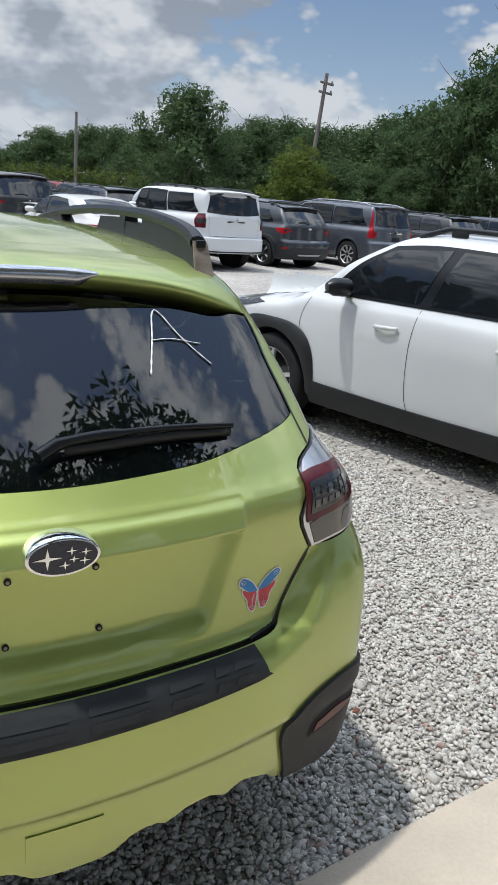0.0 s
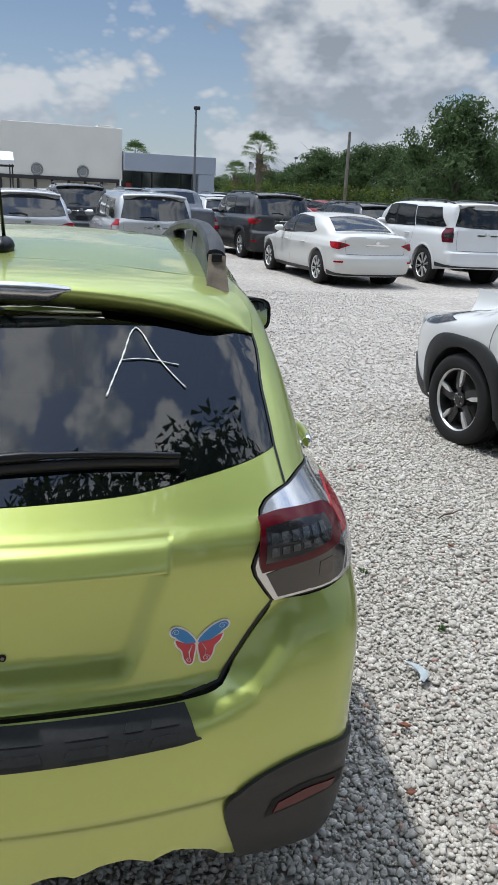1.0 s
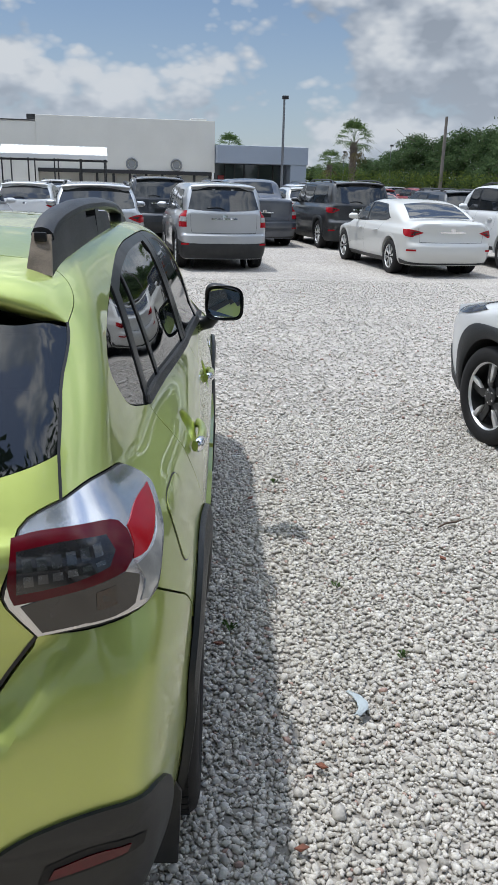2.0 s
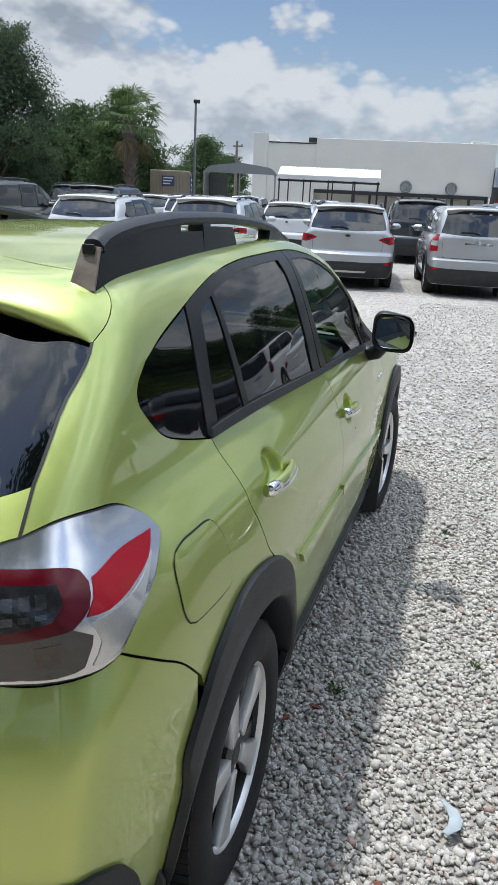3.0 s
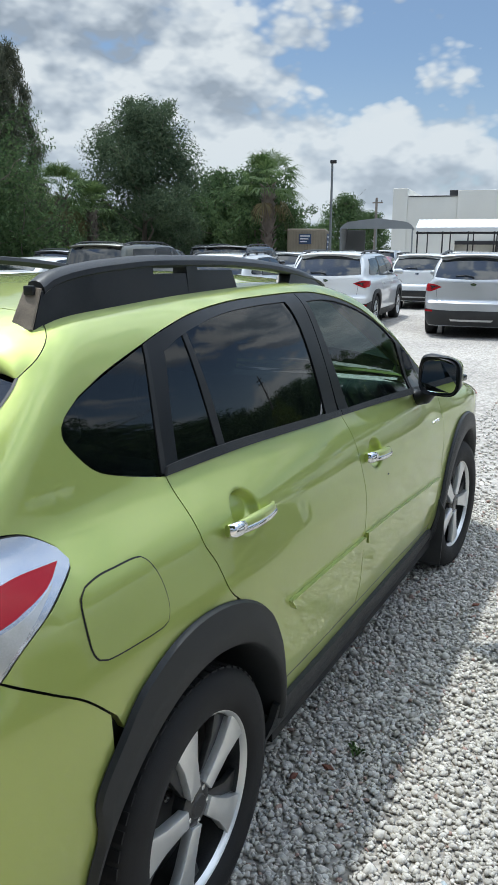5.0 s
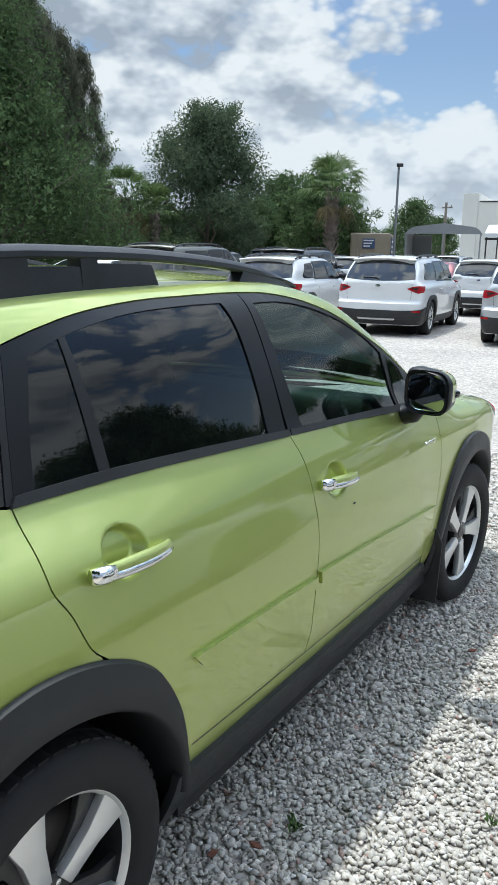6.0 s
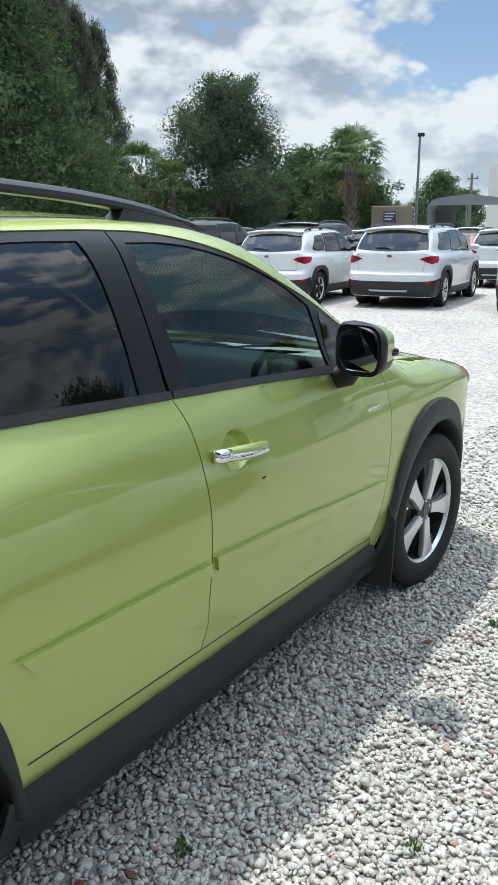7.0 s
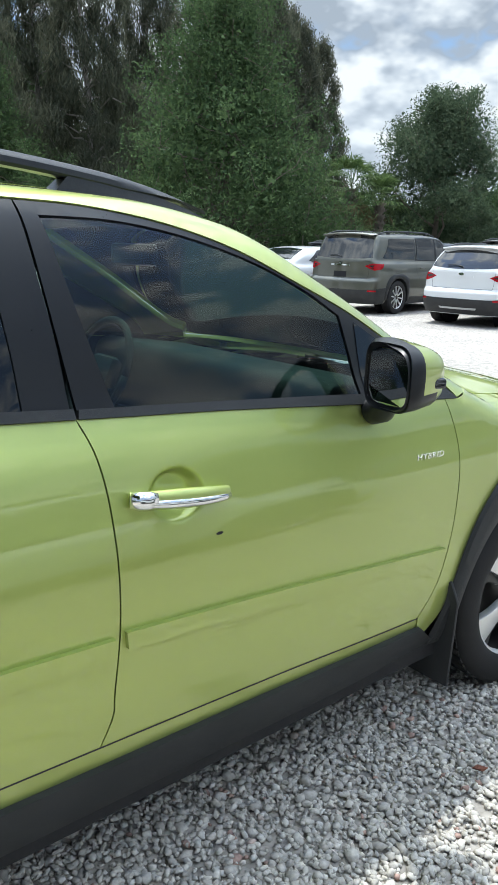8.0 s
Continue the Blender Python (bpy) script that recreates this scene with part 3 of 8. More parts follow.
sheet("front_bumper", outline([(4.06, 0.30), (4.30, 0.42), (4.40, 0.66)], [(4.40, 0.66), (4.52, 0.78), (4.66, 0.80)], [(4.66, 0.80), (4.68, 0.25)], [(4.68, 0.25), (4.06, 0.30)]), g_skin(), PAINT, green, spacing=0.04, mirror=True)
both("headlight", outline([G.over(0.70, 4.0), G.over(0.66, 4.2), (4.66, 0.82)], [(4.66, 0.82), (4.52, 0.79), (4.40, 0.86)], [(4.40, 0.86), G.over(0.70, 4.0)]), g_skin(0.006), LAMP_PALE, label="clear headlight with an amber corner", spacing=0.03)
both("side_marker", outline([(4.42, 0.845), (4.54, 0.80)], [(4.54, 0.80), (4.58, 0.825)], [(4.58, 0.825), (4.45, 0.875)], [(4.45, 0.875), (4.42, 0.845)]), g_skin(0.010), LAMP_RED, spacing=0.03)
raw_part("grille", [(x, 4.37 - 0.25 * x * x - 0.1 * abs(z - 0.6), z) for z in np.linspace(0.28, 0.78, 8) for x in np.linspace(-0.60, 0.60, 17)], [[r * 17 + c, r * 17 + c + 1, r * 17 + c + 18, r * 17 + c + 17] for r in range(7) for c in range(16)], GLOSS_BLACK, green)
sheet("roof", outline([(-0.515, 0.812), (-0.52, 1.6), (-0.50, 2.40)], [(-0.50, 2.40), (0, 2.44), (0.50, 2.40)], [(0.50, 2.40), (0.52, 1.6), (0.515, 0.812)], [(0.515, 0.812), (0.40, 0.805), (0.27, 0.828), (0.14, 0.840), (0, 0.842), (-0.14, 0.840), (-0.27, 0.828), (-0.40, 0.805), (-0.515, 0.812)]),
      g_lid(0.0008), PAINT, green, spacing=0.045, inset=0.0018, depth=0.015)
sheet("windscreen", outline([(-0.49, 2.42), (0, 2.46), (0.49, 2.42)], [(0.49, 2.42), (0.57, 2.85), (0.655, 3.22)], [(0.655, 3.22), (0, 3.34), (-0.655, 3.22)], [(-0.655, 3.22), (-0.57, 2.85), (-0.49, 2.42)]), g_lid(-0.002), TINTED, green, "green-tinted windscreen", spacing=0.05, depth=0.0)

# tail
GATE_LOW = [(0.0, 0.757), (0.20, 0.758), (0.416, 0.757), (0.481, 0.766), (0.503, 0.804), (0.534, 0.857), (0.574, 0.918)]
PANE_LOW = [(0.676, 1.206), (0.60, 1.187), (0.465, 1.162), (0.332, 1.140), (0.16, 1.131), (0.0, 1.128)]


def mirrored(pts):
    return [(-u, v) for u, v in pts[::-1]]


gate_poly = outline(mirrored(GATE_LOW)[:-1] + GATE_LOW[0:], LAMP_IN[::-1], [(0.640, 1.131), (0.655, 1.17), (0.668, 1.203)], PANE_LOW[:-1] + mirrored(PANE_LOW), [(-0.668, 1.203), (-0.655, 1.17), (-0.640, 1.131)], [(-u, v) for u, v in LAMP_IN])
tailgate = sheet("tailgate", gate_poly, g_skin(), PAINT, green, spacing=0.012, inset=0.0018, depth=0.02, dense=[(-0.42, 0.995, 0.42, 1.095, 0.0045), (0.24, 0.77, 0.41, 0.995, 0.008)])
PANE_SIDE = [(0.676, 1.206), (0.755, 1.325), (0.85, 1.388), (0.985, 1.445)]
pane = outline(mirrored(PANE_SIDE), [(-0.676, 1.206), (-0.60, 1.187), (-0.465, 1.162), (-0.332, 1.140), (-0.16, 1.131), (0.0, 1.128), (0.16, 1.131), (0.332, 1.140), (0.465, 1.162), (0.60, 1.187), (0.676, 1.206)], PANE_SIDE,
               [(0.985, 1.445), (0.92, 1.50), (0.70, 1.545), (0.40, 1.560), (0.0, 1.565), (-0.40, 1.560), (-0.70, 1.545), (-0.92, 1.50), (-0.985, 1.445)])
rear_window = sheet("rear_window", pane, g_skin(-0.001), PRIVACY, green, "dark glass with a white handwritten letter", spacing=0.04, depth=0.004)
BUMPER_TOP = [(0.0, 0.7525), (0.20, 0.7535), (0.416, 0.7525), (0.486, 0.762), (0.508, 0.80), (0.539, 0.853), (0.579, 0.914)]
BUMPER_LOW = [(0.80, 0.30), (0.70, 0.31), (0.513, 0.345), (0.470, 0.385), (0.435, 0.404), (0.40, 0.412), (0.375, 0.404), (0.355, 0.394), (0.335, 0.404), (0.31, 0.416), (0.25, 0.412), (0.225, 0.400), (0.20, 0.391), (0.18, 0.402), (0.155, 0.404), (0.119, 0.394), (0.085, 0.366), (0.05, 0.358), (0.0, 0.356)]
half = outline(BUMPER_TOP, LAMP_LOW, [(0.763, 0.943), (0.835, 0.8853), (0.89, 0.8413), (0.9492, 0.7714)], [on_arch(0.91, ARCH_R, a, -0.01) for a in (132, 142, 153, 169, 182)], [on_arch(0.91, ARCH_R, 182, -0.01), (0.80, 0.30)], BUMPER_LOW)
bumper_poly = np.concatenate([half, np.array([(0.0, 0.356)]), np.array([(-u, v) for u, v in half[::-1]])])
rear_bumper = sheet("rear_bumper", bumper_poly[:-1], g_skin(), PAINT, green, spacing=0.018, inset=0.0018, depth=0.025)
sheet("bumper_pad", outline([(-0.418, 0.748), (0.0, 0.748), (0.418, 0.748)], [(0.418, 0.748), (0.430, 0.725), (0.441, 0.697)], [(0.441, 0.697), (0.412, 0.688), (0.0, 0.683), (-0.412, 0.688), (-0.441, 0.697)], [(-0.441, 0.697), (-0.430, 0.725), (-0.418, 0.748)]),
      g_skin(0.006), CLAD, green, "ribbed charcoal plastic step pad", spacing=0.02, depth=0.008)
for a, b in ((0.02, 0.15), (0.19, 0.27), (0.30, 0.335), (0.35, 0.405), (-0.15, -0.02), (-0.27, -0.19), (-0.405, -0.35)):
    for z0, z1 in ((0.698, 0.710), (0.722, 0.735)):
        sheet("pad_rib", outline([(a, z0), (b, z0)], [(b, z0), (b - 0.005, z1)], [(b - 0.005, z1), (a + 0.005, z1)], [(a + 0.005, z1), (a, z0)], step=0.01), g_skin(0.0085), CLAD, green, spacing=0.02, depth=0.004)
for m in (False, True):
    fog = sheet("fog_panel", outline([(0.706, 0.578), (0.63, 0.594), (0.53, 0.566), (0.487, 0.50), (0.512, 0.345)], [(0.512, 0.345), (0.62, 0.318), (0.76, 0.322)], [(0.76, 0.322), (0.785, 0.43), (0.755, 0.53), (0.706, 0.578)]), g_skin(0.010), CLAD, green,
                "dark grey plastic corner panel", spacing=0.02, depth=0.016, mirror=m)
    # flat dark sheet: the slot's shade is put into its colour
    sheet("slot", outline([(0.548, 0.446), (0.60, 0.452), (0.682, 0.468)], [(0.682, 0.468), (0.687, 0.495)], [(0.687, 0.495), (0.62, 0.510), (0.560, 0.489)], [(0.560, 0.489), (0.548, 0.446)], step=0.01), g_skin(0.0115), SHADOW_BLACK, fog, spacing=0.02, depth=0.0, mirror=m)
    sheet("reflector", outline([(0.562, 0.455), (0.60, 0.460), (0.660, 0.472)], [(0.660, 0.472), (0.664, 0.488)], [(0.664, 0.488), (0.62, 0.492), (0.570, 0.478)], [(0.570, 0.478), (0.562, 0.455)], step=0.01), g_skin(0.014), LAMP_DEEP, fog, "red reflector strip", spacing=0.02, depth=0.003, mirror=m)
sheet("tow_cover", outline([(-0.10, 0.425), (0.055, 0.430)], [(0.055, 0.430), (0.056, 0.487)], [(0.056, 0.487), (-0.10, 0.487)], [(-0.10, 0.487), (-0.10, 0.425)]), g_skin(0.003), PAINT, rear_bumper, spacing=0.02, depth=0.006)

# spoiler over the rear window: from the roof's joint back to a rounded lip, its ends running down into the corner of the glass
def build_spoiler():
    joint = [(x, 0.842 - 0.11 * x * x) for x in np.linspace(0.0, 0.50, 22)]
    front = [G.lid([q], 0.0008)[0][0] for q in joint]
    front += [G.skin([q], 0.0008)[0][0] for q in spline(SPOILER_SEAM[::-1][1:], 0.008)]
    front = np.array(front)
    corner = front[-1] + np.array((-0.004, -0.004, 0.0))
    lip = np.array(spline([(0.0, 0.582, 1.505), (0.15, 0.590, 1.501), (0.30, 0.606, 1.488), (0.42, 0.622, 1.468), (0.51, 0.636, 1.443), (0.57, 0.645, 1.418), tuple(corner)], 0.004))
    run = np.concatenate([[0], np.cumsum(np.linalg.norm(np.diff(front[:, :3], axis=0), axis=1))])
    run2 = np.concatenate([[0], np.cumsum(np.linalg.norm(np.diff(lip, axis=0), axis=1))])
    n = 46
    half = []
    for i in range(n + 1):
        f = i / n
        a = np.array([np.interp(f * run[-1], run, front[:, k]) for k in range(3)])
        b = np.array([np.interp(f * run2[-1], run2, lip[:, k]) for k in range(3)])
        w = min(1.0, np.linalg.norm(a - b) / 0.13)
        d = b - a
        out = np.array((0.30 * f * f, -0.25, 0.90))
        out /= np.linalg.norm(out)
        ring = [a + d * s + out * (0.008 * w * math.sin(math.pi * s) ** 1.0 * (0.5 + s)) for s in np.linspace(0, 1, 10)]
        ring += [b + np.array((0, -0.003, -0.007)) * w, b + np.array((0, 0.0, -0.016)) * w, b + np.array((0, 0.010, -0.024)) * w, b + np.array((0, 0.04, -0.036)) * w, b + np.array((0, 0.11, -0.058)) * w, b + np.array((0, 0.16, -0.064)) * w]
        half.append(ring)
    rings = [[q * np.array((-1, 1, 1)) for q in r] for r in half[:0:-1]] + half
    k = len(rings[0])
    return [tuple(q) for r in rings for q in r], [[i * k + c, i * k + c + 1, (i + 1) * k + c + 1, (i + 1) * k + c] for i in range(len(rings) - 1) for c in range(k - 1)]


spoiler = raw_part("spoiler", *build_spoiler(), PAINT, green, "lime green roof spoiler")
bl_v, bl_f = [], []
for i in range(33):
    x = -0.19 + 0.38 * i / 32
    h = 0.014 * min(1.0, (0.19 - abs(x)) / 0.05 + 0.08)
    y = 0.582 + 0.40 * x * x
    zt = 1.505 - 0.20 * x * x
    for dz, dy in ((0.004 + h * 0.3, 0.012), (0.002, -0.006), (-h, -0.008), (-2 * h - 0.001, 0.0), (-2 * h - 0.002, 0.012)):
        bl_v.append((x, y + dy, zt + dz))
bl_f = [[i * 5 + k, i * 5 + k + 1, (i + 1) * 5 + k + 1, (i + 1) * 5 + k] for i in range(32) for k in range(4)]
raw_part("brake_light", bl_v, bl_f, LAMP_SILVER, spoiler, "smoked high brake light")

# dark gap round the tailgate and the rear window
for sgn in (1, -1):
    seam("hatch_joint", [(sgn * u, v) for u, v in HATCH_SEAM], g_skin(0.0012), green, 0.006)
    seam("hatch_joint", [(sgn * u, v) for u, v in GATE_LOW[2:]], g_skin(0.0006), green, 0.007)

# tail lamps
for m in (False, True):
    lamp = sheet("tail_lamp", outline(LAMP_OUT, LAMP_IN, LAMP_LOW), g_skin(0.007), LAMP_SILVER, green, "clear tail lamp with red bands and silver housing", spacing=0.018, inset=0.004, depth=0.02, mirror=m)
    sheet("lamp_edge", outline(LAMP_OUT, LAMP_IN, LAMP_LOW), g_skin(0.002), SEAL, lamp, spacing=0.02, inset=0.0008, depth=0.0, mirror=m)
    sheet("smoked_lens", outline([(0.556, 0.988), (0.60, 1.0), (0.70, 1.012)], [(0.70, 1.012), (0.724, 0.995), (0.712, 0.945)], [(0.712, 0.945), (0.68, 0.934), (0.582, 0.929)], [(0.582, 0.929), (0.556, 0.988)]), g_skin(0.0085), LAMP_SMOKE, lamp, spacing=0.02, depth=0.003, mirror=m)
    sheet("bulb_shield", outline([(0.655, 0.955), (0.684, 0.958)], [(0.684, 0.958), (0.684, 0.995)], [(0.684, 0.995), (0.655, 0.992)], [(0.655, 0.992), (0.655, 0.955)], step=0.008), g_skin(0.0090), LAMP_AMBER, lamp, spacing=0.02, depth=0.0, mirror=m)
    sheet("red_band", outline([(0.551, 1.092), (0.60, 1.098), (0.684, 1.092), (0.718, 1.082), (0.727, 1.066), (0.722, 1.035), (0.700, 1.014)], [(0.700, 1.014), (0.60, 1.0), (0.548, 0.994)], [(0.548, 0.994), (0.541, 1.03), (0.551, 1.092)]), g_skin(0.0105), LAMP_DEEP, lamp, "deep red band round dark cells", spacing=0.02, depth=0.004, mirror=m)
    sheet("cell_plate", outline([(0.556, 1.076), (0.62, 1.080), (0.684, 1.074)], [(0.684, 1.074), (0.690, 1.050), (0.676, 1.030)], [(0.676, 1.030), (0.60, 1.018), (0.552, 1.014)], [(0.552, 1.014), (0.556, 1.076)]), g_skin(0.0120), LAMP_SMOKE, lamp, spacing=0.02, depth=0.003, mirror=m)
    for i in range(6):
        for z0, z1 in ((1.026, 1.043), (1.050, 1.068)):
            u = 0.562 + i * 0.019
            zz = 0.002 * i if z0 < 1.04 else 0.0
            sheet("led_cell", outline([(u, z0 + zz), (u + 0.013, z0 + zz)], [(u + 0.013, z0 + zz), (u + 0.013, z1)], [(u + 0.013, z1), (u, z1)], [(u, z1), (u, z0 + zz)], step=0.008), g_skin(0.0130), LAMP_LED, lamp, spacing=0.02, depth=0.0, mirror=m)
    sheet("side_reflector", outline([(0.735, 1.070), (0.80, 1.083), (0.897, 1.083)], [(0.897, 1.083), (0.855, 1.053), (0.79, 1.030)], [(0.79, 1.030), (0.75, 1.022), (0.718, 1.024)], [(0.718, 1.024), (0.731, 1.045), (0.735, 1.070)]), g_skin(0.0095), LAMP_RED, lamp, "bright red side reflector", spacing=0.02, depth=0.003, mirror=m)
    sheet("clear_corner", outline([(0.722, 1.015), (0.80, 1.026), (0.872, 1.058)], [(0.872, 1.058), (0.80, 1.0), (0.762, 0.958)], [(0.762, 0.958), (0.74, 0.942), (0.722, 0.945)], [(0.722, 0.945), (0.735, 0.98), (0.722, 1.015)]), g_skin(0.0088), LAMP_PALE, lamp, spacing=0.02, depth=0.002, mirror=m)

# windows and their black frames
FRAME_IN = -0.003
for m in (False, True):
    right = not m
    sheet("rear_window_frame", outline([(1.322, 1.150), (1.373, 1.166)], [(1.373, 1.166), (1.40, 1.30), (1.440, 1.411)], [(1.440, 1.411), (1.546, 1.431), (1.74, 1.447), (1.95, 1.449), (2.130, 1.446)], [(2.130, 1.446), (2.155, 1.38), (2.172, 1.25), (2.178, 1.131)],
          [(2.178, 1.131), (2.270, 1.124)], [(2.270, 1.124), (2.262, 1.25), (2.246, 1.38), (2.238, 1.466)], GLASS_TOP[8:14], [(1.385, 1.433), (1.352, 1.32), (1.322, 1.150)]), g_skin(FRAME_IN), GLOSS_BLACK, rear_doors[m], "satin black door frame", spacing=0.02, depth=0.010, mirror=m)
    sheet("belt_trim", outline([(1.306, 1.144), (1.48, 1.141), (1.728, 1.135), (2.274, 1.108)], [(2.274, 1.108), (2.272, 1.126)], [(2.272, 1.126), (1.9, 1.149), (1.60, 1.164), (1.37, 1.168)], [(1.37, 1.168), (1.322, 1.166), (1.306, 1.144)]), g_skin(0.008), CLAD, rear_doors[m], spacing=0.02, depth=0.02, mirror=m)
    sheet("door_window", outline([(1.560, 1.160), (1.85, 1.146), (2.180, 1.126)], [(2.180, 1.126), (2.176, 1.25), (2.158, 1.38), (2.135, 1.448)], [(2.135, 1.448), (1.95, 1.451), (1.74, 1.449), (1.550, 1.433)], [(1.550, 1.433), (1.560, 1.160)]), g_skin(-0.007), PRIVACY, rear_doors[m], "dark tinted window", spacing=0.05, depth=0.0, mirror=m)
    sheet("fixed_window", outline([(1.368, 1.164), (1.560, 1.160)], [(1.560, 1.160), (1.550, 1.433)], [(1.550, 1.433), (1.435, 1.413)], [(1.435, 1.413), (1.40, 1.30), (1.368, 1.164)]), g_skin(-0.0072), PRIVACY, rear_doors[m], "dark tinted fixed pane", spacing=0.05, depth=0.0, mirror=m)
    sheet("window_divider", outline([(1.546, 1.155), (1.578, 1.153)], [(1.578, 1.153), (1.57, 1.30), (1.552, 1.434)], [(1.552, 1.434), (1.534, 1.431)], [(1.534, 1.431), (1.546, 1.155)]), g_skin(-0.004), SEAL, rear_doors[m], spacing=0.02, depth=0.006, mirror=m)
    sheet("quarter_window", outline([(1.050, 1.343), (1.107, 1.371), (1.218, 1.400), (1.375, 1.430)], [(1.375, 1.430), (1.345, 1.32), (1.312, 1.155)], [(1.312, 1.155), (1.28, 1.156), (1.168, 1.191), (1.098, 1.225), (1.046, 1.287), (1.035, 1.315), (1.050, 1.343)]), g_skin(-0.002), PRIVACY, green, "dark tinted rear quarter window", spacing=0.04, depth=0.006, mirror=m)
    sheet("pillar_trim", outline([(1.300, 1.152), (1.318, 1.150)], [(1.318, 1.150), (1.348, 1.32), (1.380, 1.432)], [(1.380, 1.432), (1.366, 1.429)], [(1.366, 1.429), (1.332, 1.32), (1.300, 1.152)]), g_skin(0.001), SEAL, green, spacing=0.02, depth=0.006, mirror=m)
    sheet("front_window_frame", outline([(2.284, 1.122), (2.366, 1.119)], [(2.366, 1.119), (2.33, 1.25), (2.280, 1.440)], [(2.280, 1.440), (2.441, 1.438), (2.612, 1.417), (2.788, 1.378), (2.934, 1.328), (3.040, 1.272)], [(3.040, 1.272), (3.062, 1.16), (3.070, 1.079)], [(3.070, 1.079), (3.46, 1.040)],
          [(3.46, 1.040), (3.425, 1.075)], GLASS_TOP[:9], [(2.243, 1.466), (2.252, 1.38), (2.268, 1.25), (2.284, 1.122)]), g_skin(FRAME_IN), GLOSS_BLACK, front_doors[m], "satin black door frame", spacing=0.02, depth=0.010, mirror=m)
    sheet("belt_trim", outline([(2.280, 1.108), (2.646, 1.088), (3.12, 1.054), (3.452, 1.034)], [(3.452, 1.034), (3.43, 1.052)], [(3.43, 1.052), (3.07, 1.081), (2.65, 1.106), (2.284, 1.124)], [(2.284, 1.124), (2.280, 1.108)]), g_skin(0.006), CLAD, front_doors[m], spacing=0.02, depth=0.02, mirror=m)
    sheet("door_window", outline([(2.362, 1.116), (2.70, 1.098), (3.072, 1.076)], [(3.072, 1.076), (3.064, 1.16), (3.045, 1.270)], [(3.045, 1.270), (2.934, 1.330), (2.788, 1.380), (2.612, 1.419), (2.441, 1.440), (2.278, 1.443)], [(2.278, 1.443), (2.325, 1.25), (2.362, 1.116)]), g_skin(-0.007), TINTED, front_doors[m], "green-tinted front door window", spacing=0.05, depth=0.0, mirror=m)
    sheet("corner_window", outline([(3.088, 1.080), (3.30, 1.062)], [(3.30, 1.062), (3.19, 1.20)], [(3.19, 1.20), (3.090, 1.255)], [(3.090, 1.255), (3.088, 1.080)]), g_skin(-0.001), PRIVACY, front_doors[m], spacing=0.04, depth=0.0, mirror=m)

# plastic round the wheels and along the sills
for hub, table, a0, a1 in ((0.91, ARCH_R, 2, 183), (3.545, ARCH_F, -3, 185)):
    for m in (False, True):
        vs, fs = [], []
        n = 60
        rows_uv = []
        for i in range(n + 1):
            deg = a0 + (a1 - a0) * i / n
            ro = float(table(deg))
            for k, (r, o) in enumerate(((ro, 0.003), (ro - 0.006, 0.016), (ro * 0.5 + 0.205, 0.022), (0.412, 0.022), (0.402, 0.012))):
                rows_uv.append((*G.flat(hub + r * math.cos(radians(deg)), 0.335 + r * math.sin(radians(deg))), o))
        uv = np.array(rows_uv)
        p, _ = G.skin(uv[:, :2], uv[:, 2])
        for i in range(n + 1):
            deg = radians(a0 + (a1 - a0) * i / n)
            vs += [tuple(q) for q in p[i * 5:i * 5 + 5]]
            vs += [(0.80, hub + 0.402 * math.cos(deg), 0.335 + 0.402 * math.sin(deg)), (0.50, hub + 0.41 * math.cos(deg), 0.335 + 0.41 * math.sin(deg))]
        fs = [[i * 7 + k, i * 7 + k + 1, (i + 1) * 7 + k + 1, (i + 1) * 7 + k] for i in range(n) for k in range(6)]
        if m:
            vs = [(-x, y, z) for x, y, z in vs]
        raw_part("wheel_arch", vs, fs, CLAD, green, "grained dark grey wheel arch trim", sharp=50)
        # flat black disc closes the well, the shade of its depth in the colour
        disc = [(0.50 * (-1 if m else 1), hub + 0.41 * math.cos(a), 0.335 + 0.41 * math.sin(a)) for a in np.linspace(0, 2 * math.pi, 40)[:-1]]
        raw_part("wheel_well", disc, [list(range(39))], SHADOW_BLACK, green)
both("sill_trim", outline([(1.645, 0.40), (2.3, 0.394), (2.8, 0.388), (3.33, 0.372)], [(3.33, 0.372), (3.42, 0.30)], [(3.42, 0.30), (3.42, 0.205)], [(3.42, 0.205), (2.5, 0.205), (1.60, 0.205)], [(1.60, 0.205), (1.645, 0.40)]), g_skin(0.012), CLAD, label="grained dark grey sill trim", spacing=0.03, depth=0.02)
for hub, y0, y1, top in ((0.91, 0.43, 0.50, 0.36), (3.545, 3.055, 3.165, 0.43)):
    for sx in (1, -1):
        e = 0.0 if hub > 2 else 0.06
        poly = [(0.66, 0.15), (0.895 - e, 0.15), (0.905 - e, top), (0.875 - e, top + 0.06), (0.66, top + 0.02)]
        vf = prism([(x, z) for x, z in poly], 0.012, 0.004, Matrix(((sx, 0, 0, 0), (0, 0, -1, y0 + 0.05), (0, 1, 0, 0), (0, 0, 0, 1))))
        add_piece("mud_flap", vf, CLAD, green, "black rubber mud flap")

# dark joint under the doors
for sgn in (1, -1):
    seam("sill_joint", [(sgn * u, v) for u, v in ((1.70, 0.4575), (1.90, 0.4515), (2.272, 0.4445), (2.8, 0.4315), (3.312, 0.407))], g_skin(0.0006), green, 0.0045)

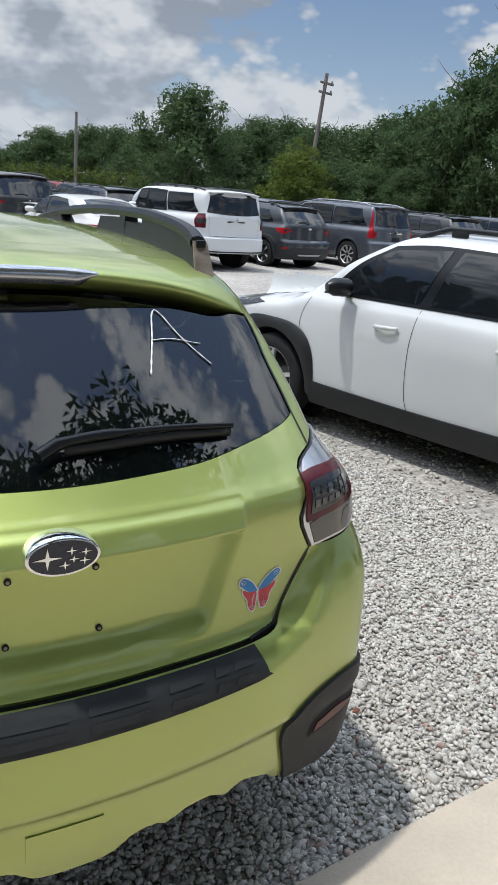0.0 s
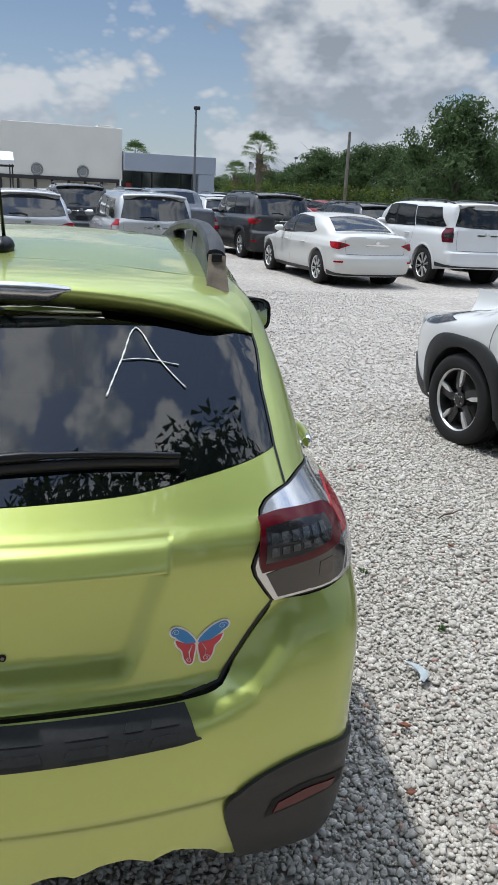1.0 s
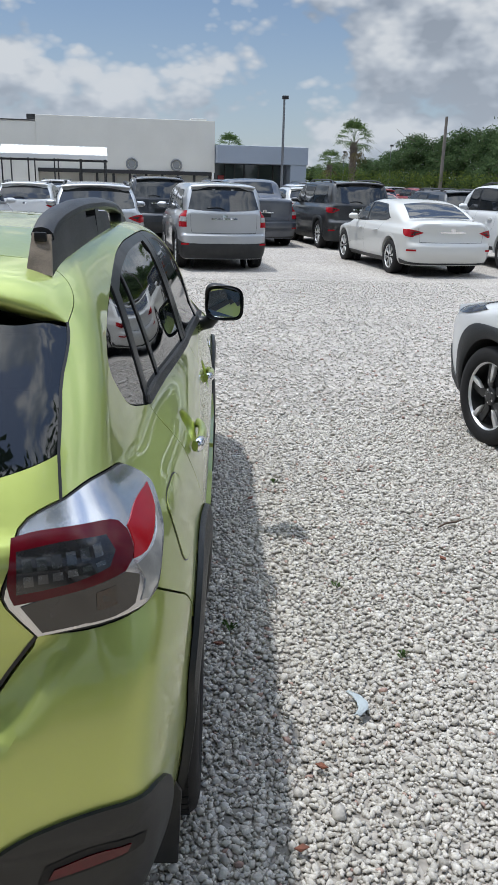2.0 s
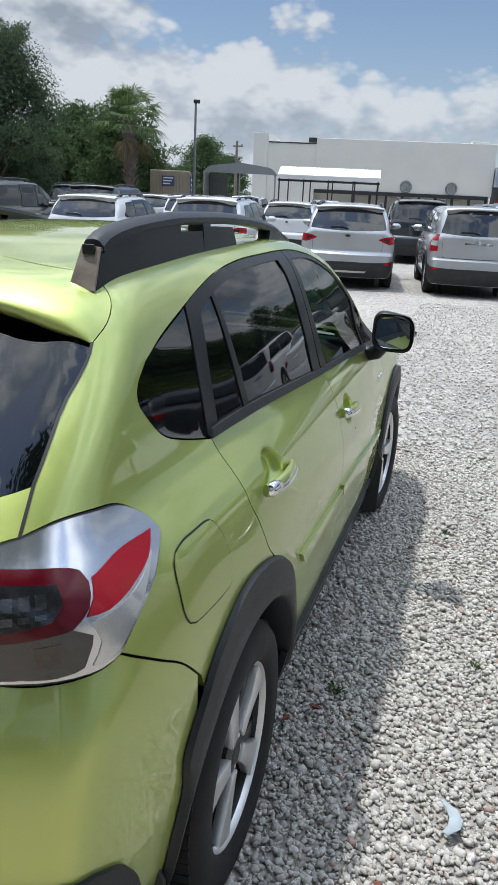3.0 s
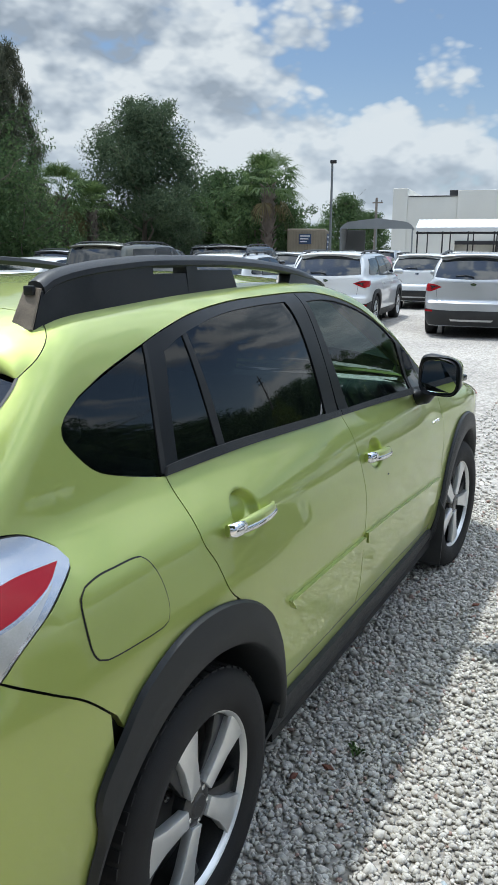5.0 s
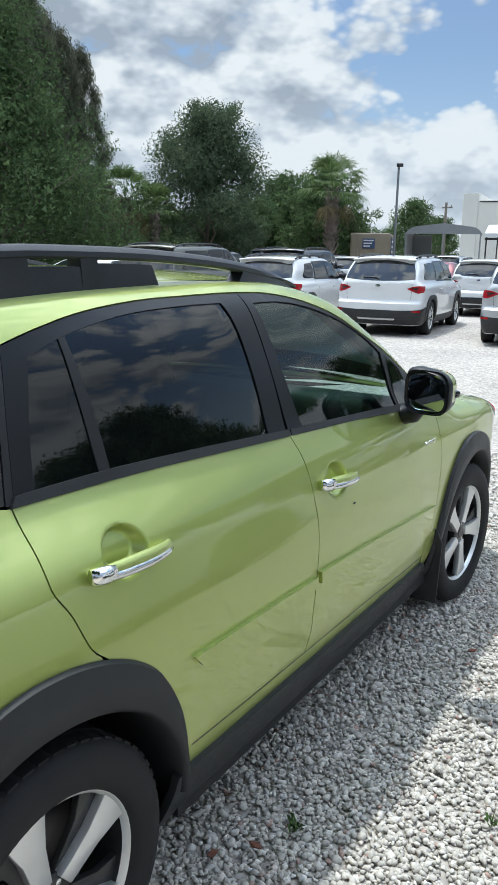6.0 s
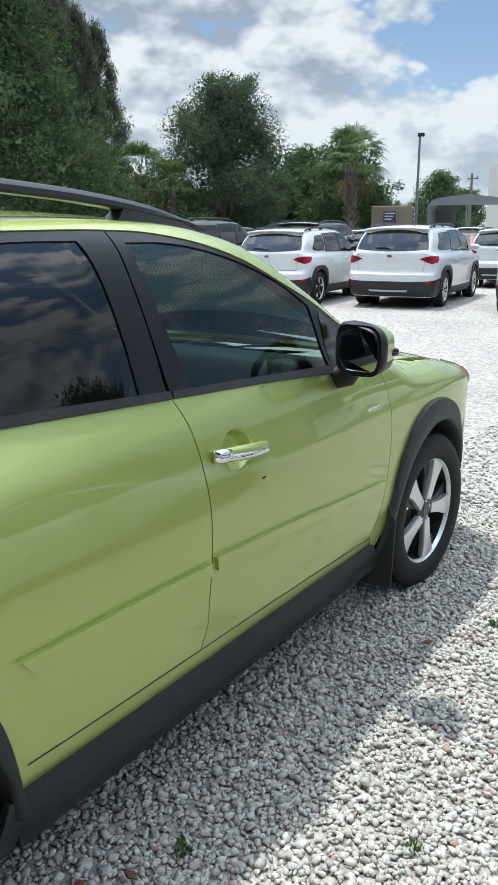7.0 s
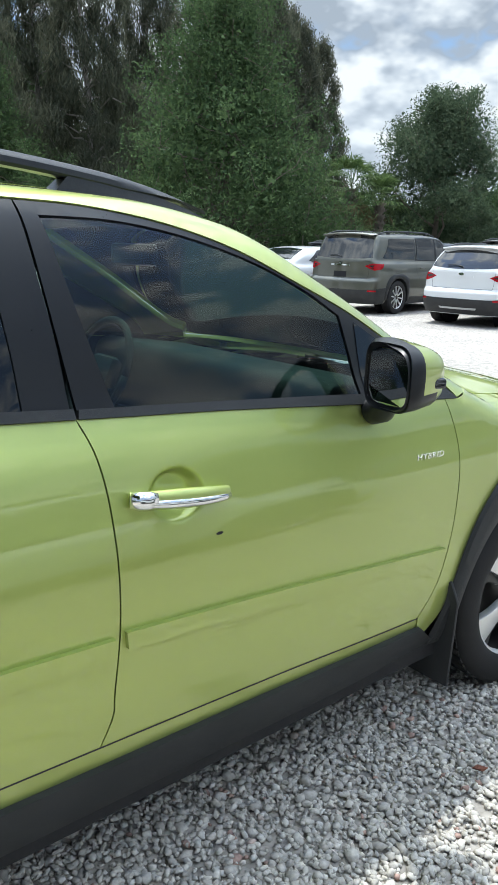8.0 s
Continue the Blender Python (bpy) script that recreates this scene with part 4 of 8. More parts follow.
# mouldings on the doors
for m in (False, True):
    for door, pts in ((rear_doors, ([(1.690, 0.703), (2.0, 0.696), (2.300, 0.686)], [(2.302, 0.648), (2.0, 0.660), (1.722, 0.667)])), (front_doors, ([(2.324, 0.694), (2.8, 0.664), (3.385, 0.615)], [(3.350, 0.590), (2.8, 0.630), (2.328, 0.656)]))):
        sheet("moulding", outline(pts[0], [pts[0][-1], pts[1][0]], pts[1], [pts[1][-1], pts[0][0]]), g_skin(0.012), PAINT, door[m], "lime green protective strip", spacing=0.02, depth=0.013, mirror=m)
    # fuel flap on the right, lying in a thin dark joint
FUEL = [(0.934, 1.031), (0.975, 1.038), (1.021, 1.038), (1.085, 1.036), (1.110, 1.026), (1.134, 0.984), (1.143, 0.930), (1.135, 0.898), (1.110, 0.884), (1.003, 0.887), (0.945, 0.892), (0.928, 0.90), (0.916, 0.928), (0.914, 1.003), (0.922, 1.022)]
sheet("fuel_joint", np.array(spline(FUEL, 0.01, True)), g_skin(0.0008), SEAL, green, spacing=0.02, inset=-0.0022, depth=0.0)
sheet("fuel_flap", np.array(spline(FUEL, 0.01, True)), g_skin(0.0022), PAINT, green, spacing=0.015, inset=0.0012, depth=0.002)


def handle(y0, z0, y1, z1, m, door):
    """A bar grip with a bright strip and a keyed cap at its rear end."""
    s = -1 if m else 1
    path, rad = [], []
    for i in range(15):
        f = i / 14
        y, z = y0 + (y1 - y0) * f, z0 + (z1 - z0) * f
        x = float(G.flank(1.45, z)) + 0.008 + 0.018 * math.sin(f * math.pi) ** 0.6
        path.append((s * x, y, z))
        rad.append(0.010 + 0.004 * math.sin(f * math.pi))
    grip = raw_part("door_handle", *tube(path, rad, 12, 1.55), PAINT, door, "lime green handle with chrome strip", sharp=60)
    strip = [(x + s * 0.007, y, z - 0.006) for x, y, z in path]
    raw_part("chrome_strip", *tube(strip, [r * 0.75 for r in rad], 10, 1.1), CHROME, door)
    raw_part("key_cap", *tube([(s * (abs(p[0]) + 0.003), p[1], p[2] - 0.001) for p in path[:4]], [0.012, 0.0145, 0.0145, 0.013], 10, 1.4), CHROME, door)


for m in (False, True):
    handle(1.046, 0.999, 1.288, 0.990, m, rear_doors[m])
    handle(2.000, 0.955, 2.236, 0.930, m, front_doors[m])

# roof rails
RAIL_TOP = curve((0.74, 0.80, 0.83, 0.90, 1.02, 1.22, 1.47, 1.80, 2.13, 2.30, 2.43), (1.530, 1.582, 1.597, 1.612, 1.624, 1.633, 1.631, 1.617, 1.586, 1.556, 1.520))


def rail_x(y):
    return 0.540 - 0.045 * ((y - 1.45) / 1.0) ** 2 * (1 if y > 1.45 else 0.5)


for s in (1, -1):
    rail = thing("roof_rail", "", "")
    rail.parent = green
    bar_v, bar_f = [], []
    ys = np.linspace(0.80, 2.43, 56)
    for y in ys:
        t, x = float(RAIL_TOP(y)), rail_x(y)
        th = 0.032 if y < 2.2 else 0.032 * max(0.25, (2.43 - y) / 0.23)
        for dx, dz in ((-0.020, -th), (-0.024, -th * 0.5), (-0.017, -0.003), (0.0, 0.0), (0.014, -0.004), (0.024, -0.014), (0.026, -th * 0.8), (0.020, -th)):
            bar_v.append((s * (x + dx), y, t + dz))
    bar_f = [[i * 8 + k, i * 8 + (k + 1) % 8, (i + 1) * 8 + (k + 1) % 8, (i + 1) * 8 + k] for i in range(55) for k in range(8)] + [list(range(8)), [55 * 8 + k for k in range(8)]]
    pieces = [(bar_v, bar_f)]

    def foot(y0, y1, low0, low1, mid=None):
        """A foot between the bar and the roof, from y0 to y1 at the bar, wider at the roof."""
        v, n = [], 14
        for i in range(n + 1):
            f = i / n
            yt, yb = y0 + (y1 - y0) * f, low0 + (low1 - low0) * f
            xt, xb = rail_x(yt), rail_x(yb)
            zt = float(RAIL_TOP(yt)) - (mid or 0.02)
            zb = float(G.lid([(xb, yb)])[0][0][2]) - 0.004
            v += [(s * (xt - 0.018), yt, zt), (s * (xt + 0.022), yt, zt), (s * (xb + 0.030), yb, min(zb, float(G.lid([(xb + 0.03, yb)])[0][0][2]) - 0.002)), (s * (xb - 0.024), yb, zb + 0.002)]
        f = [[i * 4 + k, i * 4 + (k + 1) % 4, (i + 1) * 4 + (k + 1) % 4, (i + 1) * 4 + k] for i in range(n) for k in range(4)] + [[0, 1, 2, 3], [n * 4 + k for k in range(4)]]
        return v, f

    pieces += [foot(0.795, 1.19, 0.755, 1.19), foot(1.345, 1.40, 1.345, 1.40), foot(2.06, 2.42, 2.02, 2.43), foot(1.19, 1.345, 1.19, 1.345, 0.048), foot(1.40, 1.60, 1.40, 1.62, 0.040)]
    pv, pf = pieces[0]
    bpy.data.objects.remove(rail)
    rail = raw_part("roof_rail", pv, pf, RAIL, green, "faded black roof rail with a scuffed rear foot", sharp=35)
    for pv, pf in pieces[1:]:
        raw_part("rail_foot", pv, pf, RAIL, rail, sharp=35)
    z0, z1 = float(G.lid([(0.52, 0.75)])[0][0][2]), float(RAIL_TOP(0.80))
    a, b = rail_x(0.755), rail_x(0.80)
    cap = [(s * (a - 0.026), 0.748, z0 + 0.001), (s * (a + 0.030), 0.748, z0 - 0.005), (s * (b + 0.022), 0.789, z1 - 0.016), (s * (b - 0.019), 0.789, z1 - 0.012)]
    raw_part("rail_end", cap + [(x, y + 0.006, z) for x, y, z in cap], [[0, 1, 2, 3], [4, 5, 6, 7], [0, 1, 5, 4], [2, 3, 7, 6], [1, 2, 6, 5], [0, 3, 7, 4]], SCUFF, rail, "worn bronze-grey end face", smooth=False)
    add_piece("rail_stud", slab((0.026, 0.012, 0.020), (s * b, 0.782, z1 - 0.020), 0.003), GLOSS_BLACK, rail)

# door mirrors
for s in (1, -1):
    hv, hf = [], []
    rings = [(2.610, 0.0), (2.606, 0.90), (2.618, 1.0), (2.66, 0.99), (2.70, 0.92), (2.735, 0.78), (2.765, 0.52), (2.778, 0.0)]
    for y, g in rings[1:]:
        for k in range(28):
            w = 2 * math.pi * k / 28
            c, q = math.cos(w), math.sin(w)
            ex, ez = abs(c) ** 0.55 * math.copysign(1, c), abs(q) ** 0.55 * math.copysign(1, q)
            hv.append((s * (0.940 + 0.090 * g * ex), y + 0.045 - 0.024 * ex * (1 if y < 2.7 else 0.2), 1.150 + g * (0.082 * ez - 0.012 * ex * (1 if ez > 0 else -0.3))))
    nr = len(rings) - 1
    hf = [[i * 28 + k, i * 28 + (k + 1) % 28, (i + 1) * 28 + (k + 1) % 28, (i + 1) * 28 + k] for i in range(nr - 1) for k in range(28)]
    upper = [f for f in hf if sum(hv[i][2] for i in f) / 4 > 1.112 and f[0] >= 2 * 28]
    lower = [f for f in hf if not (sum(hv[i][2] for i in f) / 4 > 1.112 and f[0] >= 2 * 28)]
    mir = raw_part("door_mirror", hv, lower, GLOSS_BLACK, green, "black door mirror with lime green cap", sharp=60)
    raw_part("mirror_cap", hv, upper, PAINT, mir, "lime green mirror cap", sharp=60)
    gv = [(s * (0.940 + 0.078 * (abs(math.cos(w)) ** 0.55) * math.copysign(1, math.cos(w))), 2.657 - 0.021 * math.cos(w), 1.150 + 0.066 * (abs(math.sin(w)) ** 0.55) * math.copysign(1, math.sin(w))) for w in np.linspace(0, 2 * math.pi, 29)[:-1]]
    raw_part("mirror_glass", gv, [list(range(28))], MIRROR, mir, "silvered mirror glass", smooth=False)
    bv = [(s * (0.940 + f * 0.090 * (abs(math.cos(w)) ** 0.55) * math.copysign(1, math.cos(w))), 2.652 - 0.024 * math.cos(w) + (0.006 if f < 0.95 else 0), 1.150 + f * 0.080 * (abs(math.sin(w)) ** 0.55) * math.copysign(1, math.sin(w))) for f in (1.0, 0.84) for w in np.linspace(0, 2 * math.pi, 29)[:-1]]
    raw_part("mirror_bezel", bv, [[k, (k + 1) % 28, 28 + (k + 1) % 28, 28 + k] for k in range(28)], GLOSS_BLACK, mir)
    raw_part("mirror_arm", *tube([(s * 0.80, 2.745, 1.045), (s * 0.835, 2.735, 1.040), (s * 0.870, 2.725, 1.050), (s * 0.895, 2.72, 1.085)], [0.040, 0.038, 0.036, 0.036], 14, 0.9), GLOSS_BLACK, mir, sharp=60)
    add_piece("turn_signal", slab((0.020, 0.075, 0.026), (s * 1.014, 2.725, 1.140), 0.008, Matrix.Rotation(radians(-18 * s), 4, "Z")), LAMP_SMOKE, mir, "smoked turn signal lens")

# aerial on the roof
aerial = raw_part("roof_aerial", *join(tube([(0, 0.905, 1.556), (0, 0.95, 1.560), (0, 0.985, 1.562), (0, 1.03, 1.562)], [0.012, 0.030, 0.026, 0.004], 12, 0.85), tube([(0, 0.985, 1.575), (0, 0.945, 1.68), (0, 0.905, 1.775)], [0.005, 0.004, 0.003], 8)), GLOSS_BLACK, green, "short black roof aerial")

# writing, badge, sticker, wiper
letter = [[(0.267, 1.340), (0.283, 1.40), (0.300, 1.46), (0.318, 1.53), (0.330, 1.548)], [(0.330, 1.548), (0.345, 1.535), (0.375, 1.475), (0.410, 1.42), (0.436, 1.383)], [(0.297, 1.452), (0.35, 1.462), (0.423, 1.455)]]
lv = []
for k, stroke in enumerate(letter):
    p, _ = G.skin(np.array(spline(stroke, 0.008)), 0.0025)
    w = [0.0019 + 0.0006 * math.sin(i * 1.7 + k) for i in range(len(p))]
    lv.append(tube(p, w, 6, 0.5))
raw_part("chalk_letter", *join(*lv), CHALK, rear_window, "white hand-drawn letter")
face_y = float(G.rear(0.0, 1.046)) - 0.018


def oval(cx, cz, rx, rz, y0, y1, bevel, n=36, star=False):
    """A flat raised oval, or a four-pointed star, on the tailgate."""
    if star:
        pts = [(cx + rx * (1.0 if k % 2 == 0 else 0.20) * math.cos(k * math.pi / 4), cz + rz * (1.0 if k % 2 == 0 else 0.20) * math.sin(k * math.pi / 4)) for k in range(8)]
    else:
        pts = [(cx + rx * math.cos(a), cz + rz * math.sin(a)) for a in np.linspace(0, 2 * math.pi, n + 1)[:-1]]
    return prism(pts, y1 - y0, bevel, Matrix(((1, 0, 0, 0), (0, 0, -1, y1), (0, 1, 0, 0), (0, 0, 0, 1))))


emblem = add_piece("emblem", oval(-0.018, 1.050, 0.070, 0.0385, face_y, face_y + 0.05, 0.004), CHROME, green, "oval dark blue emblem with silver star shapes")
add_piece("emblem_field", oval(-0.018, 1.050, 0.063, 0.0325, face_y - 0.0015, face_y + 0.01, 0.0), NAVY, emblem)
for cx, cz, r in ((-0.042, 1.047, 0.021), (0.002, 1.058, 0.009), (0.028, 1.053, 0.009), (0.006, 1.041, 0.008), (0.026, 1.036, 0.009), (-0.010, 1.031, 0.009)):
    add_piece("emblem_star", oval(cx - 0.006, cz + 0.004, r * 1.3, r, face_y - 0.003, face_y, 0.0, star=True), CHROME, emblem)
for x, z in ((0.061, 0.990), (-0.105, 0.985), (0.072, 0.850), (-0.110, 0.845)):
    ring = [(x + 0.007 * math.cos(a), z + 0.007 * math.sin(a)) for a in np.linspace(0, 2 * math.pi, 13)[:-1]]
    # dark disc in place of a hole, its shade painted
    hole = sheet("screw_socket", np.array(ring), g_skin(0.004), SHADOW_BLACK, green, spacing=0.02, depth=0.006)
    sheet("screw", np.array([(x + 0.5 * (a - x), z + 0.5 * (b - z)) for a, b in ring]), g_skin(0.005), SCUFF, hole, spacing=0.02, depth=0.002)


def wing(s, scale, pts, du=0.0, dz=0.0):
    return [(0.445 + du + s * a * scale, 0.852 + dz + b * scale) for a, b in pts]


UPPER_WING = [(0.002, 0.002), (0.010, 0.018), (0.026, 0.034), (0.044, 0.042), (0.053, 0.036), (0.052, 0.026), (0.044, 0.020), (0.036, 0.012), (0.020, 0.002)]
LOWER_WING = [(0.003, 0.0), (0.022, 0.004), (0.038, 0.012), (0.044, 0.014), (0.040, 0.0), (0.030, -0.012), (0.026, -0.030), (0.018, -0.042), (0.009, -0.041), (0.006, -0.030)]
sticker = None
for s in (1, -1):
    for pts in (UPPER_WING, LOWER_WING):
        poly = np.array(spline(wing(s, 1.0, pts), 0.004, True))
        ob = sheet("sticker_backing" if sticker else "butterfly_sticker", poly, g_skin(0.0016), STICK_WHITE, sticker or green, "" if sticker else "red, white and blue butterfly sticker", spacing=0.02, inset=-0.0028, depth=0.0)
        sticker = sticker or ob
    sheet("blue_wing", np.array(spline(wing(s, 1.0, UPPER_WING), 0.004, True)), g_skin(0.0021), STICK_BLUE, sticker, spacing=0.02, inset=0.0006, depth=0.0)
    sheet("red_wing", np.array(spline(wing(s, 1.0, LOWER_WING), 0.004, True)), g_skin(0.0023), STICK_RED, sticker, spacing=0.02, inset=0.0006, depth=0.0)
    for cx, cz, r in ((0.043, 0.031, 0.0075), (0.016, -0.034, 0.006)):
        p, _ = G.skin(np.array([(0.445 + s * (cx + r * (1 - i / 26) * math.cos(i * 0.42)), 0.852 + cz + r * (1 - i / 26) * math.sin(i * 0.42)) for i in range(20)]), 0.0026)
        raw_part("white_swirl", *tube(p, 0.0011, 5, 0.5), STICK_WHITE, sticker)
    p, _ = G.skin(np.array([(0.445 + s * 0.010, 0.850), (0.445 + s * 0.016, 0.836), (0.445 + s * 0.014, 0.822)]), 0.0026)
    raw_part("white_bar", *tube(p, [0.0016, 0.0026, 0.001], 6, 0.3), STICK_WHITE, sticker)
wp, _ = G.skin(np.array(spline([(-0.03, 1.160), (0.01, 1.176), (0.10, 1.186), (0.25, 1.190), (0.41, 1.186)], 0.03)), 0.028)
wiper = raw_part("rear_wiper", *tube(wp, [0.013] * 2 + [0.010] * 4 + [0.006] * (len(wp) - 6), 10, 1.1), GLOSS_BLACK, green, "black rear wiper arm", sharp=60)
wb, _ = G.skin(np.array(spline([(0.03, 1.172), (0.25, 1.182), (0.41, 1.181)], 0.03)), 0.012)
raw_part("wiper_blade", *tube(wb, 0.006, 8, 2.0), SEAL, wiper)
txt = bpy.data.curves.new("badge", "FONT")
txt.body, txt.size, txt.extrude, txt.align_x = "HYBRID", 0.031, 0.0015, "CENTER"
txt.space_character = 1.12
badge = new("badge_text", txt)
deps = bpy.context.evaluated_depsgraph_get()
badge_mesh = bpy.data.meshes.new_from_object(badge.evaluated_get(deps))
bpy.data.objects.remove(badge)
bx = float(G.flank(2.945, 0.903)) + 0.004
badge = new("badge", badge_mesh)
badge_mesh.materials.append(CHROME)
badge.parent = front_doors[0]
badge.matrix_world = Matrix.Translation((bx, 2.945, 0.893)) @ Matrix(((0, 0, 1, 0), (1, 0, 0, 0), (0, 1, 0, 0), (0, 0, 0, 1))) @ Matrix.Rotation(radians(-2), 4, "Z") @ Matrix.Diagonal((1.0, 0.75, 1, 1))
tagged(badge, "chrome badge lettering")
chip = [(2.56 + 0.010 * math.cos(a), 0.846 + 0.0035 * math.sin(a)) for a in np.linspace(0, 2 * math.pi, 13)[:-1]]
sheet("paint_chip", np.array(chip), g_skin(0.0008), SHADOW_BLACK, front_doors[0], spacing=0.02, depth=0.0)


# inner shell behind the panels, floor and wheel wells
def inner_shell():
    us, vs = np.linspace(-4.66, 4.66, 190), np.linspace(0.24, 1.06, 22)
    uv = np.array([(u, v) for u in us for v in vs])
    p, _ = G.skin(uv, -0.022)
    faces = []
    for i in range(len(us) - 1):
        for j in range(len(vs) - 1):
            q = [i * 22 + j, i * 22 + j + 1, (i + 1) * 22 + j + 1, (i + 1) * 22 + j]
            c = p[q].mean(0)
            if c[2] < float(G.crest(abs(c[0]), c[1])) - 0.03 and (c[1] > 0.45 or c[2] > 0.43) and all(math.hypot(c[1] - h, c[2] - 0.335) > 0.43 or c[1] < 0.4 for h in HUB_Y) and not (abs(c[1] - HUB_Y[1]) < 0.43 and c[2] < 0.335 and abs(c[0]) > 0.5) and not (abs(c[1] - HUB_Y[0]) < 0.43 and c[2] < 0.335 and abs(c[0]) > 0.5):
                faces.append(q)
    raw_part("inner_shell", p, faces, SHADOW_BLACK, green)
    floor_v = [(-0.60, 0.62, 0.25), (0.60, 0.62, 0.25), (0.60, 1.34, 0.25), (0.84, 1.34, 0.25), (0.84, 3.12, 0.25), (0.60, 3.12, 0.25), (0.60, 4.1, 0.25), (-0.60, 4.1, 0.25), (-0.60, 3.12, 0.25), (-0.84, 3.12, 0.25), (-0.84, 1.34, 0.25), (-0.60, 1.34, 0.25)]
    add_piece("floor_pan", prism([(x, y) for x, y, _ in floor_v], 0.06, 0.0, Matrix.Translation((0, 0, 0.24))), SHADOW_BLACK, green)
    p2, _ = G.lid(np.array([(x, y) for x in np.linspace(-0.62, 0.62, 15) for y in np.linspace(0.80, 2.42, 18)]), -0.045)
    raw_part("headliner", p2, [[i * 18 + j, i * 18 + j + 1, (i + 1) * 18 + j + 1, (i + 1) * 18 + j] for i in range(14) for j in range(17)], CABIN, green)


inner_shell()


def cushion(size, centre, mat, parent, name, tilt=0.0, bevel=0.05):
    return add_piece(name, slab(size, centre, bevel, Matrix.Rotation(radians(tilt), 4, "X"), 3), mat, parent, sharp=60)


for sx in (0.36, -0.36):
    seat = cushion((0.50, 0.50, 0.16), (sx, 2.12, 0.62), SEAT, green, "front_seat", 6)
    cushion((0.48, 0.14, 0.60), (sx, 1.82, 0.95), SEAT, seat, "backrest", 16)
    cushion((0.27, 0.09, 0.17), (sx, 1.73, 1.33), SEAT, seat, "headrest", 12, 0.04)
    for px in (-0.06, 0.06):
        raw_part("post", *tube([(sx + px, 1.765, 1.20), (sx + px, 1.745, 1.28)], 0.006, 6), CHROME, seat)
bench = cushion((1.20, 0.48, 0.16), (0, 1.30, 0.60), SEAT, green, "rear_seat", 6)
cushion((1.20, 0.14, 0.58), (0, 1.02, 0.90), SEAT, bench, "backrest", 18)
for sx in (-0.38, 0.0, 0.38):
    cushion((0.24, 0.08, 0.14), (sx, 0.93, 1.25), SEAT, bench, "headrest", 14, 0.03)
dash = cushion((1.36, 0.46, 0.26), (0, 2.98, 0.92), CABIN, green, "dashboard", -8, 0.06)
wheel_ring = [(-0.36 + 0.185 * math.cos(a), 2.62 + 0.07 * math.sin(a), 0.99 + 0.172 * math.sin(a)) for a in np.linspace(0, 2 * math.pi, 33)]
steer = raw_part("steering_wheel", *tube(wheel_ring, 0.014, 8), CABIN, green)
add_piece("hub", slab((0.16, 0.06, 0.12), (-0.36, 2.64, 0.98), 0.03, Matrix.Rotation(radians(-22), 4, "X")), CABIN, steer)
add_piece("inner_mirror", slab((0.24, 0.03, 0.065), (0, 2.55, 1.40), 0.02), GLOSS_BLACK, green)


